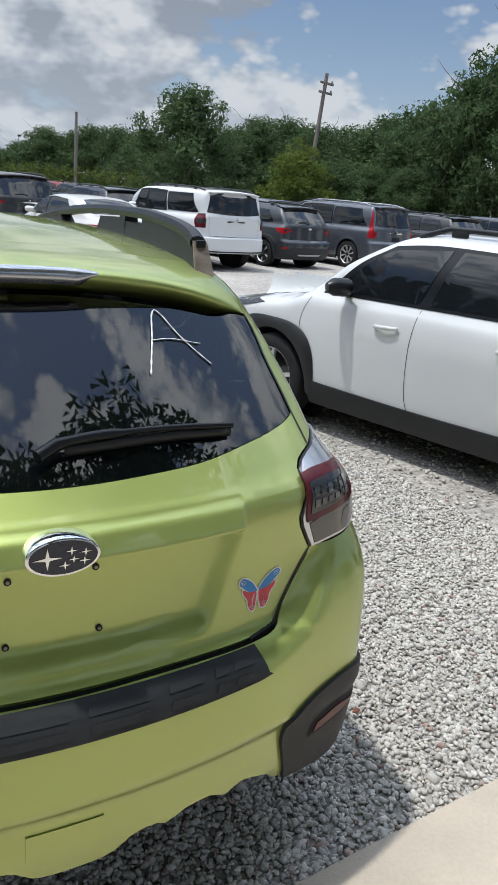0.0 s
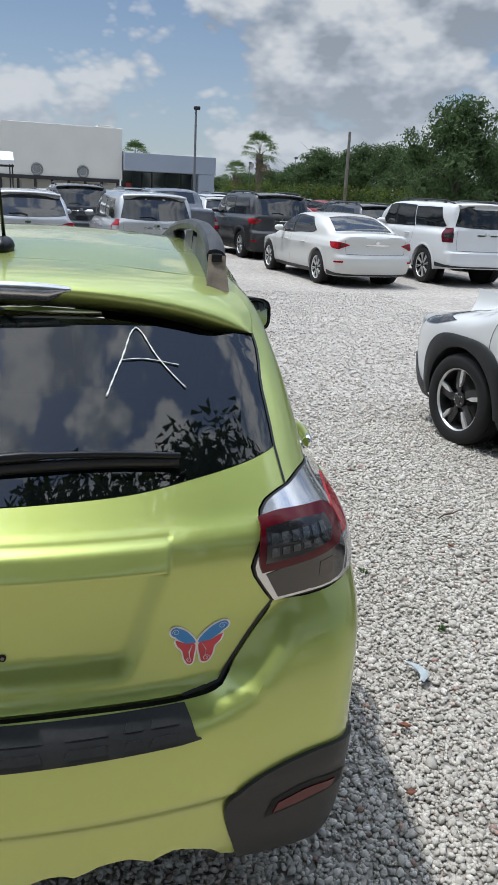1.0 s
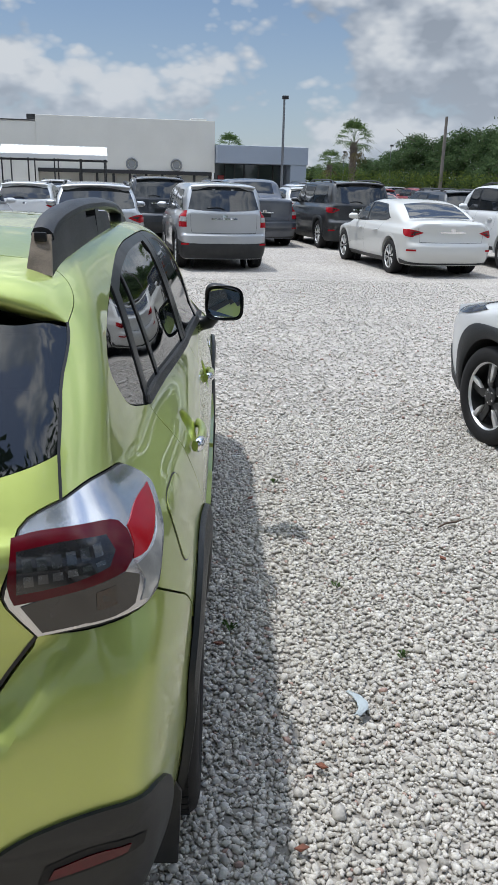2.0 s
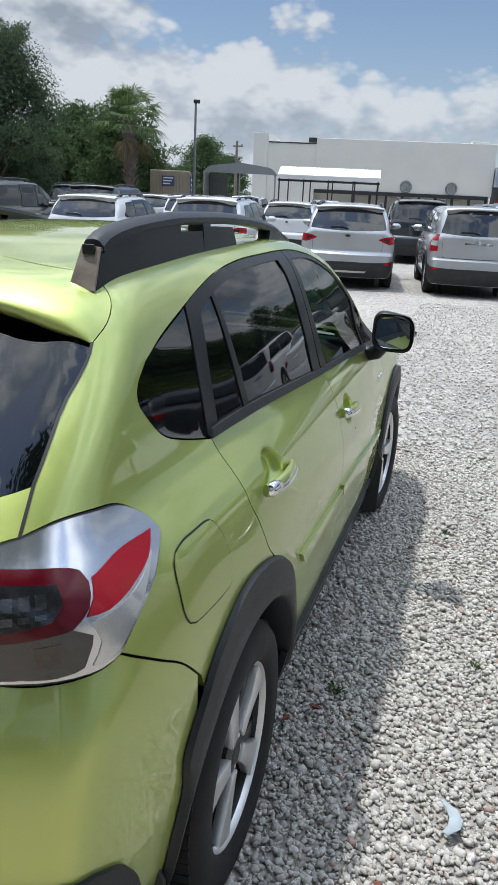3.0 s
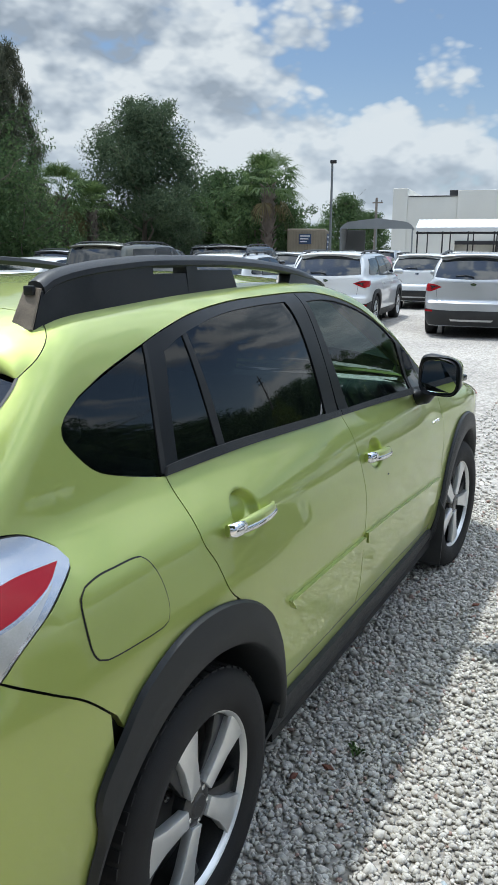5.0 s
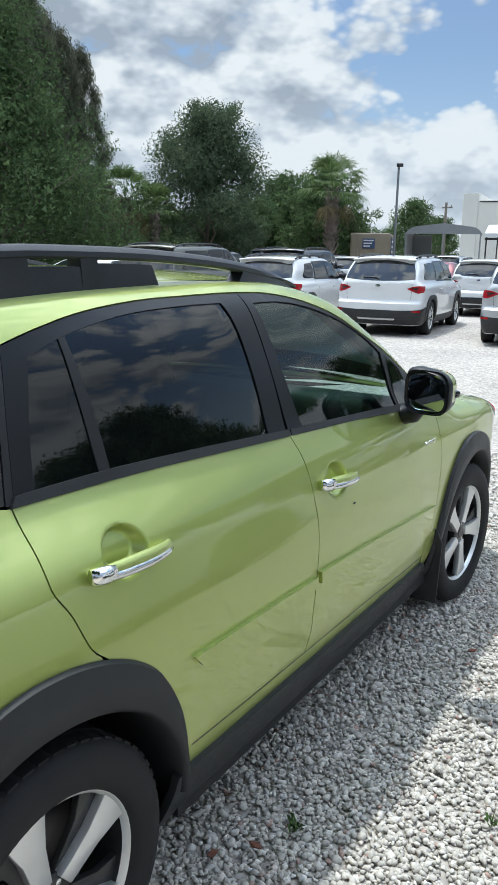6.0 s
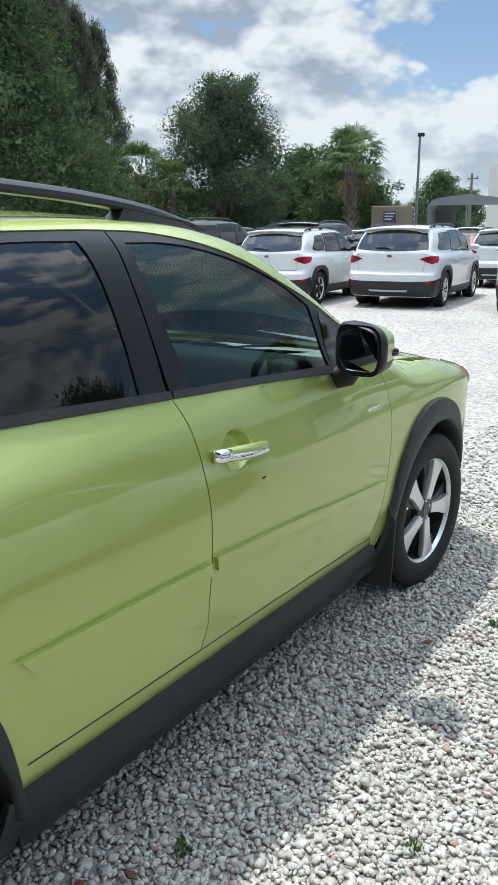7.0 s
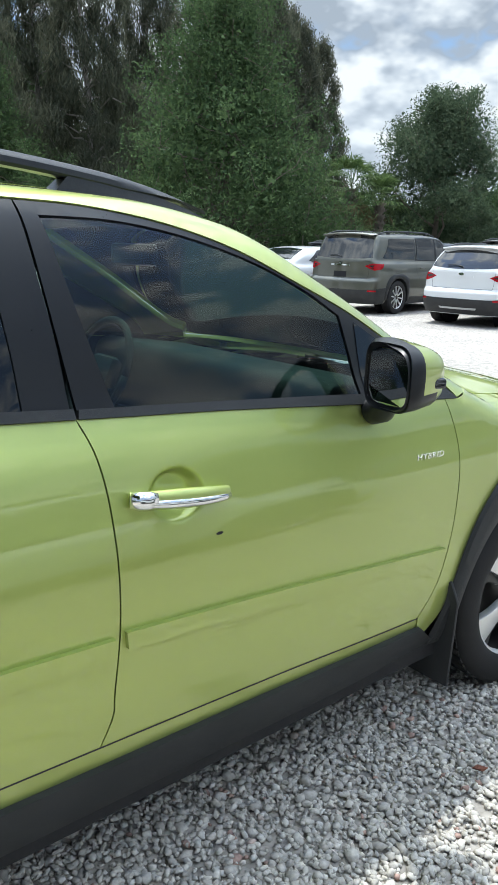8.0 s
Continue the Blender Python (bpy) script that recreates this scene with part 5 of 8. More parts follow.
# ---- wheels ----
def build_wheel(radius=0.335, width=0.225, rim=0.232, style="five", lugs=56):
    """A wheel with its axle along x and its outer face towards +x: tyre, rim, spokes, centre cap."""
    r, w = radius, width / 2
    tyre = lathe([(-w * 0.75, rim - 0.012), (-w, rim + 0.03), (-w * 1.02, (rim + r) / 2), (-w * 0.95, r - 0.018), (-w * 0.78, r - 0.004), (-w * 0.46, r), (-w * 0.43, r - 0.008), (-w * 0.36, r - 0.008), (-w * 0.33, r), (w * 0.33, r), (w * 0.36, r - 0.008), (w * 0.43, r - 0.008), (w * 0.46, r),
                  (w * 0.78, r - 0.004), (w * 0.95, r - 0.018), (w * 1.03, (rim + r) / 2), (w * 1.0, rim + 0.026), (w * 0.97, rim + 0.008), (w * 0.86, rim - 0.003), (w * 0.75, rim - 0.012)], 60)
    blocks = []
    for k in range(lugs):
        a = 2 * math.pi * k / lugs
        for sx in (1, -1):
            blocks.append(slab((w * 0.34, 2 * math.pi * r / lugs * 0.66, 0.008), (sx * w * 0.63, 0, r - 0.0045), 0.0, None))
            m = Matrix.Rotation(a, 4, "X")
            v, f = blocks[-1]
            blocks[-1] = ([tuple(m @ Vector(q)) for q in v], f)
    hub = thing("wheel", "", "")
    raw_part("tyre", *tyre, RUBBER, hub, "black treaded tyre", sharp=40)
    if blocks:
        tagged(raw_part("tread", *join(*blocks), RUBBER, hub, "", sharp=40), kind="stuff")
    face = w * 0.86
    raw_part("barrel", *lathe([(-w * 0.8, rim - 0.02), (face - 0.05, rim - 0.022), (face - 0.016, rim - 0.016)], 48), DARK_ALLOY, hub)
    raw_part("rim", *lathe([(face - 0.016, rim - 0.015), (face - 0.006, rim - 0.011), (face, rim - 0.004), (face, rim + 0.002), (face - 0.012, rim + 0.004)], 60), ALLOY, hub, "machined alloy rim", sharp=40)
    raw_part("brake_disc", *lathe([(face - 0.10, 0.02), (face - 0.10, rim - 0.05), (face - 0.115, rim - 0.03), (face - 0.115, rim - 0.016)], 40), DARK_ALLOY, hub)
    turn = Matrix(((0, 0, 1, 0), (1, 0, 0, 0), (0, 1, 0, 0), (0, 0, 0, 1)))
    count = {"five": 5, "blade": 5, "multi": 10, "ten": 8}[style]
    for k in range(count):
        a = 2 * math.pi * k / count + 0.3
        R = Matrix.Rotation(a, 4, "X")
        R2 = rim - 0.006
        if style == "five":
            poly = [(0.050, -0.022), (0.085, -0.029), (0.140, -0.040), (R2 - 0.02, -0.066), (R2 * 0.955, -0.082), (R2 * 0.990, -0.04), (R2 * 0.998, 0.0), (R2 * 0.983, 0.030), (0.150, 0.018), (0.085, 0.020), (0.050, 0.024)]
            dark = [(0.05, 0.024), (0.085, 0.020), (0.15, 0.018), (R2 * 0.983, 0.030), (R2 * 0.94, 0.075), (R2 * 0.90, 0.090), (0.15, 0.050), (0.085, 0.034)]
        elif style == "blade":
            poly = [(0.095, -0.016), (0.15, -0.046), (R2 * 0.975, -0.062), (R2 * 0.995, -0.030), (0.15, -0.014)]
            dark = [(0.045, -0.012), (0.095, -0.016), (0.15, -0.014), (R2 * 0.995, -0.028), (R2 * 0.985, 0.034), (0.15, 0.046), (0.08, 0.046)]
        elif style == "multi":
            poly = [(0.050, -0.009), (0.12, -0.010), (R2, -0.014), (R2, 0.014), (0.12, 0.010), (0.050, 0.009)]
            dark = None
        else:
            poly = [(0.050, -0.012), (0.12, -0.012), (R2, -0.036), (R2, -0.014), (0.14, 0.0), (R2, 0.014), (R2, 0.036), (0.12, 0.012), (0.050, 0.012)]
            dark = None
        vf = prism(poly, 0.028, 0.003, R @ Matrix.Translation((face - 0.034, 0, 0)) @ turn)
        add_piece("spoke", vf, ALLOY, hub)
        if dark:
            vf = prism(dark, 0.018, 0.002, R @ Matrix.Translation((face - 0.045, 0, 0)) @ turn)
            add_piece("dark_spoke", vf, DARK_ALLOY, hub)
    cap = add_piece("centre_cap", lathe([(face - 0.05, 0.062), (face - 0.020, 0.060), (face - 0.014, 0.050), (face - 0.012, 0.030), (face - 0.008, 0.026), (face - 0.008, 0.001)], 24), DARK_ALLOY, hub)
    for k in range(5):
        a = 2 * math.pi * k / 5 + 0.62
        add_piece("wheel_nut", lathe([(face - 0.03, 0.008), (face - 0.012, 0.008), (face - 0.010, 0.001)], 6, "x", (0, 0.043 * math.cos(a), 0.043 * math.sin(a))), CHROME, hub)
    return hub


def set_wheels(car, hub, places):
    """Puts copies of a wheel under a car: places are (x, y, z, spin, steer)."""
    for i, (x, y, z, spin, steer) in enumerate(places):
        w = copy_thing(hub, Matrix.Identity(4))
        w.parent = car
        w.matrix_basis = pose(x, y, z, 0, 0, (180 if x < 0 else 0) + steer) @ Matrix.Rotation(radians(spin), 4, "X")
    for o in (*hub.children_recursive, hub):
        bpy.data.objects.remove(o)


set_wheels(green, build_wheel(0.338, 0.225, 0.234, "five"), [(0.765, HUB_Y[0], 0.335, 20, 0), (-0.765, HUB_Y[0], 0.335, 65, 0), (0.765, HUB_Y[1], 0.335, 52, -4), (-0.765, HUB_Y[1], 0.335, 10, -4)])


# ---- the other cars ----
def car_paint(name, color, metal=0.0, rough=0.4):
    return material(name, color, rough, metal, 1.0, 0.04, 2.5, dust=0.07, coat_rough=0.04)


WHITE = car_paint("white car paint", (0.66, 0.67, 0.67))
PEARL = car_paint("pearl white car paint", (0.58, 0.58, 0.55))
SILVER = car_paint("silver car paint", (0.46, 0.47, 0.48), 0.7)
GREY = car_paint("slate grey car paint", (0.075, 0.085, 0.105), 0.5)
BLACK = car_paint("black car paint", (0.010, 0.011, 0.013), 0.2)
NIGHT = car_paint("dark blue-grey car paint", (0.022, 0.027, 0.036), 0.4)
OLIVE = car_paint("dark olive-grey car paint", (0.075, 0.078, 0.060), 0.5)
RED = car_paint("red car paint", (0.30, 0.018, 0.02), 0.2)
CAR_GLASS = material("dark car window", (0.008, 0.010, 0.012), 0.03, 0.0, 0.0, 0.1, 3, spec=0.7)


def build_car(name, label, category, paint, L=4.6, W=1.82, H=1.62, base=2.67, rear_hang=0.92, belt=1.05, hood=1.0, lean=0.26, gate=0.10, bump=0.68, wheel_r=0.345, wheel="blade", clad=True, rails=True, box=0.0, kind="suv", lamp="wrap", cowl=None, grow=0.0, quarter=True, rail_mat=None, sill=None, lamp_in=None, clear=0.23, lamp_mat=None):
    """A parked car: painted body, windows, lamps, plastic trim, rails, mirrors and wheels. lean: how far the rear window slants forward; box: how upright its sides are."""
    car = thing(name, label, category)
    w = W / 2
    gl = H - belt
    side = ((0.2, 0.3, 0.45, 0.62, 0.80, belt - 0.12, belt - 0.03, belt, belt + gl * 0.45, H - 0.13, H - 0.03, H + 0.1),
            (w * 0.88, w * 0.955, w * 0.985, w * 0.997, w, w * 0.985, w * 0.955, w * 0.925, w * (0.86 + 0.06 * box), w * (0.77 + 0.11 * box), w * (0.70 + 0.12 * box), w * (0.62 + 0.12 * box)))
    taper = ((-0.1, 0.08, 0.25, 0.5, 0.9, L / 2, L - 1.1, L - 0.55, L - 0.2, L), (0.20, 0.10, 0.05, 0.02, 0.004, 0.0, 0.006, 0.04, 0.15, 0.36))
    upper = ((0.0, 0.6, 1.3, L / 2, L - 1.2), (0.03, 0.028, 0.01, 0.0, 0.02))
    cowl = cowl or L - 1.22
    top = cowl - 0.85 + 0.15 * box
    if kind == "sedan":
        tail = ((0.2, 0.3, 0.5, bump, bump + 0.03, 0.85, 1.0, 1.08, 1.5), (0.14, 0.06, 0.0, 0.01, 0.05, 0.07, 0.05, 0.10, 0.4))
        roof = ((0.0, 0.10, 0.35, 0.62, 1.0, 1.42, 1.9, 2.3, top, top + 0.42, cowl, cowl + 0.08, L - 0.5, L - 0.15, L), (1.05, 1.07, 1.085, 1.10, 1.25, H - 0.06, H - 0.008, H, H - 0.035, H - 0.20, hood + 0.06, hood + 0.03, hood - 0.07, hood - 0.2, hood - 0.42))
    elif kind == "pickup":
        tail = ((0.2, 0.45, 0.55, bump, bump + 0.03, 0.9, 1.28, 1.5, 1.9), (0.2, 0.1, 0.0, 0.0, 0.10, 0.11, 0.10, 0.2, 0.5))
        roof = ((0.0, 0.1, 0.3, 1.60, 1.75, 1.95, 2.4, 3.0, top, top + 0.42, cowl, cowl + 0.08, L - 0.5, L - 0.15, L), (1.29, 1.30, 1.30, 1.30, 1.45, H - 0.05, H, H, H - 0.035, H - 0.22, hood + 0.06, hood + 0.03, hood - 0.03, hood - 0.12, hood - 0.4))
    else:
        tail = ((0.2, 0.3, 0.5, bump, bump + 0.035, 0.88, belt, belt + 0.04, H - 0.06, H + 0.1), (0.16, 0.07, 0.0, 0.01, gate - 0.01, gate, gate + 0.01, gate + 0.03, gate + lean + 0.03, gate + lean + 0.13))
        roof = ((0.0, gate + lean - 0.05, gate + lean + 0.25, 1.5, 2.2, top, top + 0.42, cowl, cowl + 0.08, L - 0.5, L - 0.15, L), (H - 0.13, H - 0.055, H - 0.025, H, H, H - 0.035, H - 0.22, hood + 0.06, hood + 0.03, hood - 0.06, hood - 0.18, hood - 0.42))
    nose = ((0.2, 0.4, 0.6, hood - 0.2, hood, hood + 0.1), (L - 0.12, L - 0.02, L, L - 0.03, L - 0.15, L - 0.3))
    S = Shape(side, taper, upper, tail, roof, nose, crown=0.07, bow=0.18, spine=(w - 0.45, 0.65 if kind != "sedan" else 0.72, belt if kind != "pickup" else 1.0), soft=0.08, top_soft=0.09 - 0.04 * box)
    hubs = (rear_hang, rear_hang + base)
    zc = wheel_r - 0.004
    arch = wheel_r + 0.055

    def skin(out=0.0):
        return lambda uv: S.skin(uv, out)

    def lid(out=0.0):
        return lambda xy: S.lid(xy, out)

    # body
    umax = L - 0.65 + 1.0 - 0.16
    us = np.concatenate([np.linspace(0, 1.0, 26), np.linspace(1.0, umax, 84)[1:]])
    us = np.concatenate([-us[:0:-1], us])
    vs = np.concatenate([np.linspace(clear, S.spine[2], 26), np.linspace(S.spine[2], S.spine[2] + 0.5, 18)[1:]])
    uv = np.array([(u, v) for u in us for v in vs])
    p, _ = S.skin(uv)
    nv = len(vs)
    faces = []
    for i in range(len(us) - 1):
        for j in range(nv - 1):
            q = [i * nv + j, i * nv + j + 1, (i + 1) * nv + j + 1, (i + 1) * nv + j]
            c = p[q].mean(0)
            if not any((math.hypot(c[1] - h, c[2] - zc) < arch + (0.036 if clad else 0.022) or (abs(c[1] - h) < arch and c[2] < zc)) and abs(c[0]) > w * 0.55 for h in hubs):
                faces.append(q)
    body = raw_part("body", p, faces, paint, car, sharp=50)
    half = w - 0.45
    xs, ys = np.linspace(-half - 0.004, half + 0.004, 15), np.linspace(0.60 if kind == "suv" else 0.02 + 0.66, L - 0.18, 90)
    p2, _ = S.lid(np.array([(x, y) for x in xs for y in ys]), 0.0006)
    raw_part("roof_and_bonnet", p2, [[i * 90 + j, i * 90 + j + 1, (i + 1) * 90 + j + 1, (i + 1) * 90 + j] for i in range(14) for j in range(89)], paint, car, sharp=50)
    nz = np.linspace(clear + 0.02, hood - 0.14, 8)
    xs = np.linspace(-w * 0.8, w * 0.8, 13)
    raw_part("nose", [(x, float(S.nose(z)) - 0.28 * x * x - 0.03, z) for z in nz for x in xs], [[r * 13 + c, r * 13 + c + 1, r * 13 + c + 14, r * 13 + c + 13] for r in range(7) for c in range(12)], paint, car)
    raw_part("grille", [(x, float(S.nose(z)) - 0.28 * x * x - 0.024, z) for z in np.linspace(clear + 0.11, hood - 0.24, 6) for x in np.linspace(-w * 0.6, w * 0.6, 13)], [[r * 13 + c, r * 13 + c + 1, r * 13 + c + 14, r * 13 + c + 13] for r in range(5) for c in range(12)], GLOSS_BLACK, car)
    raw_part("floor_pan", *slab((W * 0.80, L - 1.2, 0.08), (0, L / 2, clear + 0.06), 0.0), SHADOW_BLACK, car, smooth=False)
    # windows
    y_b = cowl - base * 0.36 - (0.16 if kind == "suv" and lean > 0.3 else 0.0)
    slant = 0.11 if kind == "suv" and lean > 0.3 else 0.0
    win_top = H - 0.140 if kind != "sedan" else H - 0.105
    z0 = belt + 0.035

    def glass(nm, pts, out=0.0075):
        for m in (False, True):
            sheet(nm, outline(*[[S.flat(y, z) for y, z in seg] for seg in pts]), skin(out), CAR_GLASS, car, spacing=0.08, depth=0.004, mirror=m)

    fr = cowl - 0.30
    rb = y_b - 0.92
    e = rb + 0.005 if kind == "suv" else (rb - 0.32 if kind == "sedan" else 1.99)
    lo_z = z0 if kind != "pickup" else z0 + 0.28
    for m in (False, True):
        tail_side = [(e + 0.07, win_top + 0.02), (e, lo_z - 0.012)] if kind != "sedan" else [(rb + 0.14, win_top - 0.002), (e, z0 + 0.075)]
        ring = ([(e, lo_z - 0.012 if kind != "sedan" else z0 + 0.075), (y_b, lo_z - 0.022), (fr + 0.06, z0 - 0.035)], [(fr + 0.06, z0 - 0.035), (fr - 0.20, belt + gl * 0.45), (top + 0.10, win_top + 0.012)], [(top + 0.10, win_top + 0.012), (y_b - 0.05, win_top + 0.04), tail_side[0]], tail_side)
        sheet("window_frame", outline(*[[S.flat(y, z) for y, z in seg] for seg in ring]), skin(0.0045), GLOSS_BLACK, car, "black window surround", spacing=0.05, depth=0.003, mirror=m)
    glass("front_window", ([(y_b + 0.03, z0), (fr, z0 - 0.01)], [(fr, z0 - 0.01), (fr - 0.25, belt + gl * 0.42), (top + 0.10, win_top - 0.02)], [(top + 0.10, win_top - 0.02), (y_b + 0.02 - slant, win_top + 0.015)], [(y_b + 0.02 - slant, win_top + 0.015), (y_b + 0.03, z0)]))
    rb = y_b - 0.92
    if kind == "suv":
        glass("rear_door_window", ([(rb + 0.04, z0 + 0.01), (y_b - 0.05, z0)], [(y_b - 0.05, z0), (y_b - 0.06 - slant, win_top + 0.015)], [(y_b - 0.06 - slant, win_top + 0.015), (rb + 0.10, win_top)], [(rb + 0.10, win_top), (rb + 0.04, z0 + 0.01)]))
        e = max(gate + lean + 0.20, 0.45)
        if quarter:
            glass("quarter_window", ([(e, z0 + 0.07), (e + 0.10, z0 + 0.02), (rb - 0.03, z0 + 0.012)], [(rb - 0.03, z0 + 0.012), (rb + 0.03, win_top - 0.005)], [(rb + 0.03, win_top - 0.005), (e + 0.25, win_top - 0.03 * (1 - box))], [(e + 0.25, win_top - 0.03 * (1 - box)), (e, z0 + 0.07)]))
        lo = S.place(0, float(S.rear(0, belt + 0.05)), belt + 0.05)[1]
        hi = S.spine[2] + 0.5 * 0.86
        ex = w * 0.80
        uu = S.place(ex * 0.97, float(S.rear(ex * 0.97, belt + 0.08)), belt + 0.08)[0]
        ut = S.place(ex * 0.84, float(S.rear(ex * 0.84, H - 0.16)), H - 0.16)
        sheet("rear_window", outline([(-uu, lo + 0.02), (-uu * 0.6, lo), (0.0, lo - 0.008), (uu * 0.6, lo), (uu, lo + 0.02)], [(uu, lo + 0.02), (ut[0], ut[1])], [(ut[0], ut[1]), (ut[0] * 0.5, ut[1] + 0.03), (0.0, ut[1] + 0.035), (-ut[0] * 0.5, ut[1] + 0.03), (-ut[0], ut[1])], [(-ut[0], ut[1]), (-uu, lo + 0.02)]), skin(0.004), CAR_GLASS, car, spacing=0.06, depth=0.004)
        y0 = gate + lean
        sv = []
        for x in np.linspace(-w * 0.70, w * 0.70, 21):
            yy, zz = y0 + 0.10 * x * x, float(S.crest(x, y0 + 0.12)) - 0.004 - 0.02 * (abs(x) / w) ** 4
            sv += [(x, yy + 0.22, zz + 0.006), (x, yy - 0.07, zz - 0.012), (x, yy - 0.075, zz - 0.035), (x, yy + 0.05, zz - 0.055)]
        spo = raw_part("spoiler", sv, [[i * 4 + k, i * 4 + k + 1, i * 4 + k + 5, i * 4 + k + 4] for i in range(20) for k in range(3)], paint, car)
        wz = S.skin(np.array(spline([(0.0, lo + 0.01), (-0.12, lo + 0.035), (-0.34, lo + 0.03)], 0.05)), 0.02)[0]
        raw_part("rear_wiper", *tube(wz, 0.010, 6), GLOSS_BLACK, car)
    elif kind == "sedan":
        glass("rear_door_window", ([(rb - 0.26, z0 + 0.10), (rb - 0.10, z0 + 0.03), (y_b - 0.05, z0)], [(y_b - 0.05, z0), (y_b - 0.06, win_top + 0.01)], [(y_b - 0.06, win_top + 0.01), (rb + 0.20, win_top - 0.02), (rb - 0.26, z0 + 0.10)]))
        sheet("rear_window", outline([(-0.65, 0.70), (0, 0.64), (0.65, 0.70)], [(0.65, 0.70), (0.53, 1.34)], [(0.53, 1.34), (0, 1.42), (-0.53, 1.34)], [(-0.53, 1.34), (-0.65, 0.70)]), lid(0.004), CAR_GLASS, car, spacing=0.06, depth=0.004)
    else:
        glass("rear_door_window", ([(2.02, z0 + 0.3), (y_b - 0.05, z0 + 0.3)], [(y_b - 0.05, z0 + 0.3), (y_b - 0.06, win_top)], [(y_b - 0.06, win_top), (2.1, win_top)], [(2.1, win_top), (2.02, z0 + 0.3)]))
        sheet("rear_window", outline([(-0.6, 1.72), (0.6, 1.72)], [(0.6, 1.72), (0.55, 1.9)], [(0.55, 1.9), (-0.55, 1.9)], [(-0.55, 1.9), (-0.6, 1.72)]), lid(0.006), CAR_GLASS, car, spacing=0.06, depth=0.0)
    sheet("windscreen", outline([(-w * 0.60, top + 0.06), (0, top + 0.03), (w * 0.60, top + 0.06)], [(w * 0.60, top + 0.06), (w * 0.74, cowl - 0.02)], [(w * 0.74, cowl - 0.02), (0, cowl + 0.03), (-w * 0.74, cowl - 0.02)], [(-w * 0.74, cowl - 0.02), (-w * 0.60, top + 0.06)]), lid(0.004), CAR_GLASS, car, spacing=0.08, depth=0.004)
    # joints between the panels
    for sgn in (1, -1):
        def left(pts):
            return [(sgn * S.flat(y, z)[0], S.flat(y, z)[1]) for y, z in pts]
        seam("door_joint", left([(y_b, belt), (y_b + 0.02, 0.8), (y_b + 0.01, 0.5), (y_b - 0.03, 0.36)]), skin(0.0015), car)
        seam("door_joint", left([(cowl - 0.16, belt - 0.04), (cowl - 0.10, 0.85), (cowl - 0.12, 0.6), (cowl - 0.20, 0.38)]), skin(0.0015), car)
        seam("door_joint", left([(rb - 0.02, belt + 0.02), (rb - 0.02, 0.95), (max(rb + 0.12, hubs[0] + arch * 0.75), 0.78)]), skin(0.0015), car)
        for hy in (y_b + 0.12, rb + 0.10):
            z = belt - 0.14
            pts = [(sgn * (float(S.flank(hy + 0.2 * k / 6, z)) + 0.016 + 0.012 * math.sin(math.pi * k / 6)), hy + 0.2 * k / 6, z - 0.01 * k / 6) for k in range(7)]
            raw_part("door_handle", *tube(pts, 0.011, 8, 1.3), paint, car)
        mx = float(S.flank(cowl - 0.45, belt))
        mir = raw_part("door_mirror", *tube([(sgn * (mx + 0.0), cowl - 0.48, belt + 0.02), (sgn * (mx + 0.06), cowl - 0.50, belt + 0.05), (sgn * (mx + 0.09), cowl - 0.52, belt + 0.075), (sgn * (mx + 0.20), cowl - 0.50, belt + 0.08), (sgn * (mx + 0.245), cowl - 0.48, belt + 0.075)], [0.03, 0.032, 0.070, 0.066, 0.035], 12, 0.95), GLOSS_BLACK if name == "compact_suv" else paint, car, sharp=60)
    # lamps
    zl = belt - 0.10
    for m in (False, True):
        if lamp == "wrap":
            a, b = S.place(w * 0.62, float(S.rear(w * 0.62, zl)), zl)[0], S.flat(0.46, zl)[0]
            lp = sheet("tail_lamp", outline([(a, zl - 0.01), (a + 0.12, zl + 0.045), (b - 0.03, zl + 0.04), (b, zl + 0.05)], [(b, zl + 0.05), (b - 0.05, zl - 0.06), (b - 0.16, zl - 0.10)], [(b - 0.16, zl - 0.10), (a + 0.10, zl - 0.075), (a, zl - 0.01)]), skin(0.006), LAMP_RED, car, "red tail lamp", spacing=0.03, depth=0.008, mirror=m)
            sheet("lamp_insert", outline([(a + 0.04, zl), (a + 0.16, zl + 0.015), (b - 0.16, zl + 0.005)], [(b - 0.16, zl + 0.005), (b - 0.20, zl - 0.06)], [(b - 0.20, zl - 0.06), (a + 0.14, zl - 0.05), (a + 0.04, zl)]), skin(0.0085), LAMP_SMOKE, lp, spacing=0.03, depth=0.002, mirror=m)
        elif lamp == "tall":
            a = S.place(w * 0.86, float(S.rear(w * 0.86, 1.0)), 1.0)[0]
            lp = sheet("tail_lamp", outline([(a - 0.03, zl - 0.16), (a + 0.12, zl - 0.16)], [(a + 0.12, zl - 0.16), (a + 0.15, zl), (a + 0.12, zl + 0.13)], [(a + 0.12, zl + 0.13), (a - 0.02, zl + 0.13)], [(a - 0.02, zl + 0.13), (a - 0.03, zl - 0.16)]), skin(0.006), lamp_mat or LAMP_RED, car, "tall red and clear tail lamp", spacing=0.03, depth=0.01, mirror=m)
            sheet("lamp_insert", outline([(a - 0.03, zl - 0.06), (a + 0.10, zl - 0.06)], [(a + 0.10, zl - 0.06), (a + 0.10, zl + 0.03)], [(a + 0.10, zl + 0.03), (a - 0.03, zl + 0.03)], [(a - 0.03, zl + 0.03), (a - 0.03, zl - 0.06)]), skin(0.0085), lamp_in or LAMP_PALE, lp, spacing=0.03, depth=0.002, mirror=m)
        else:
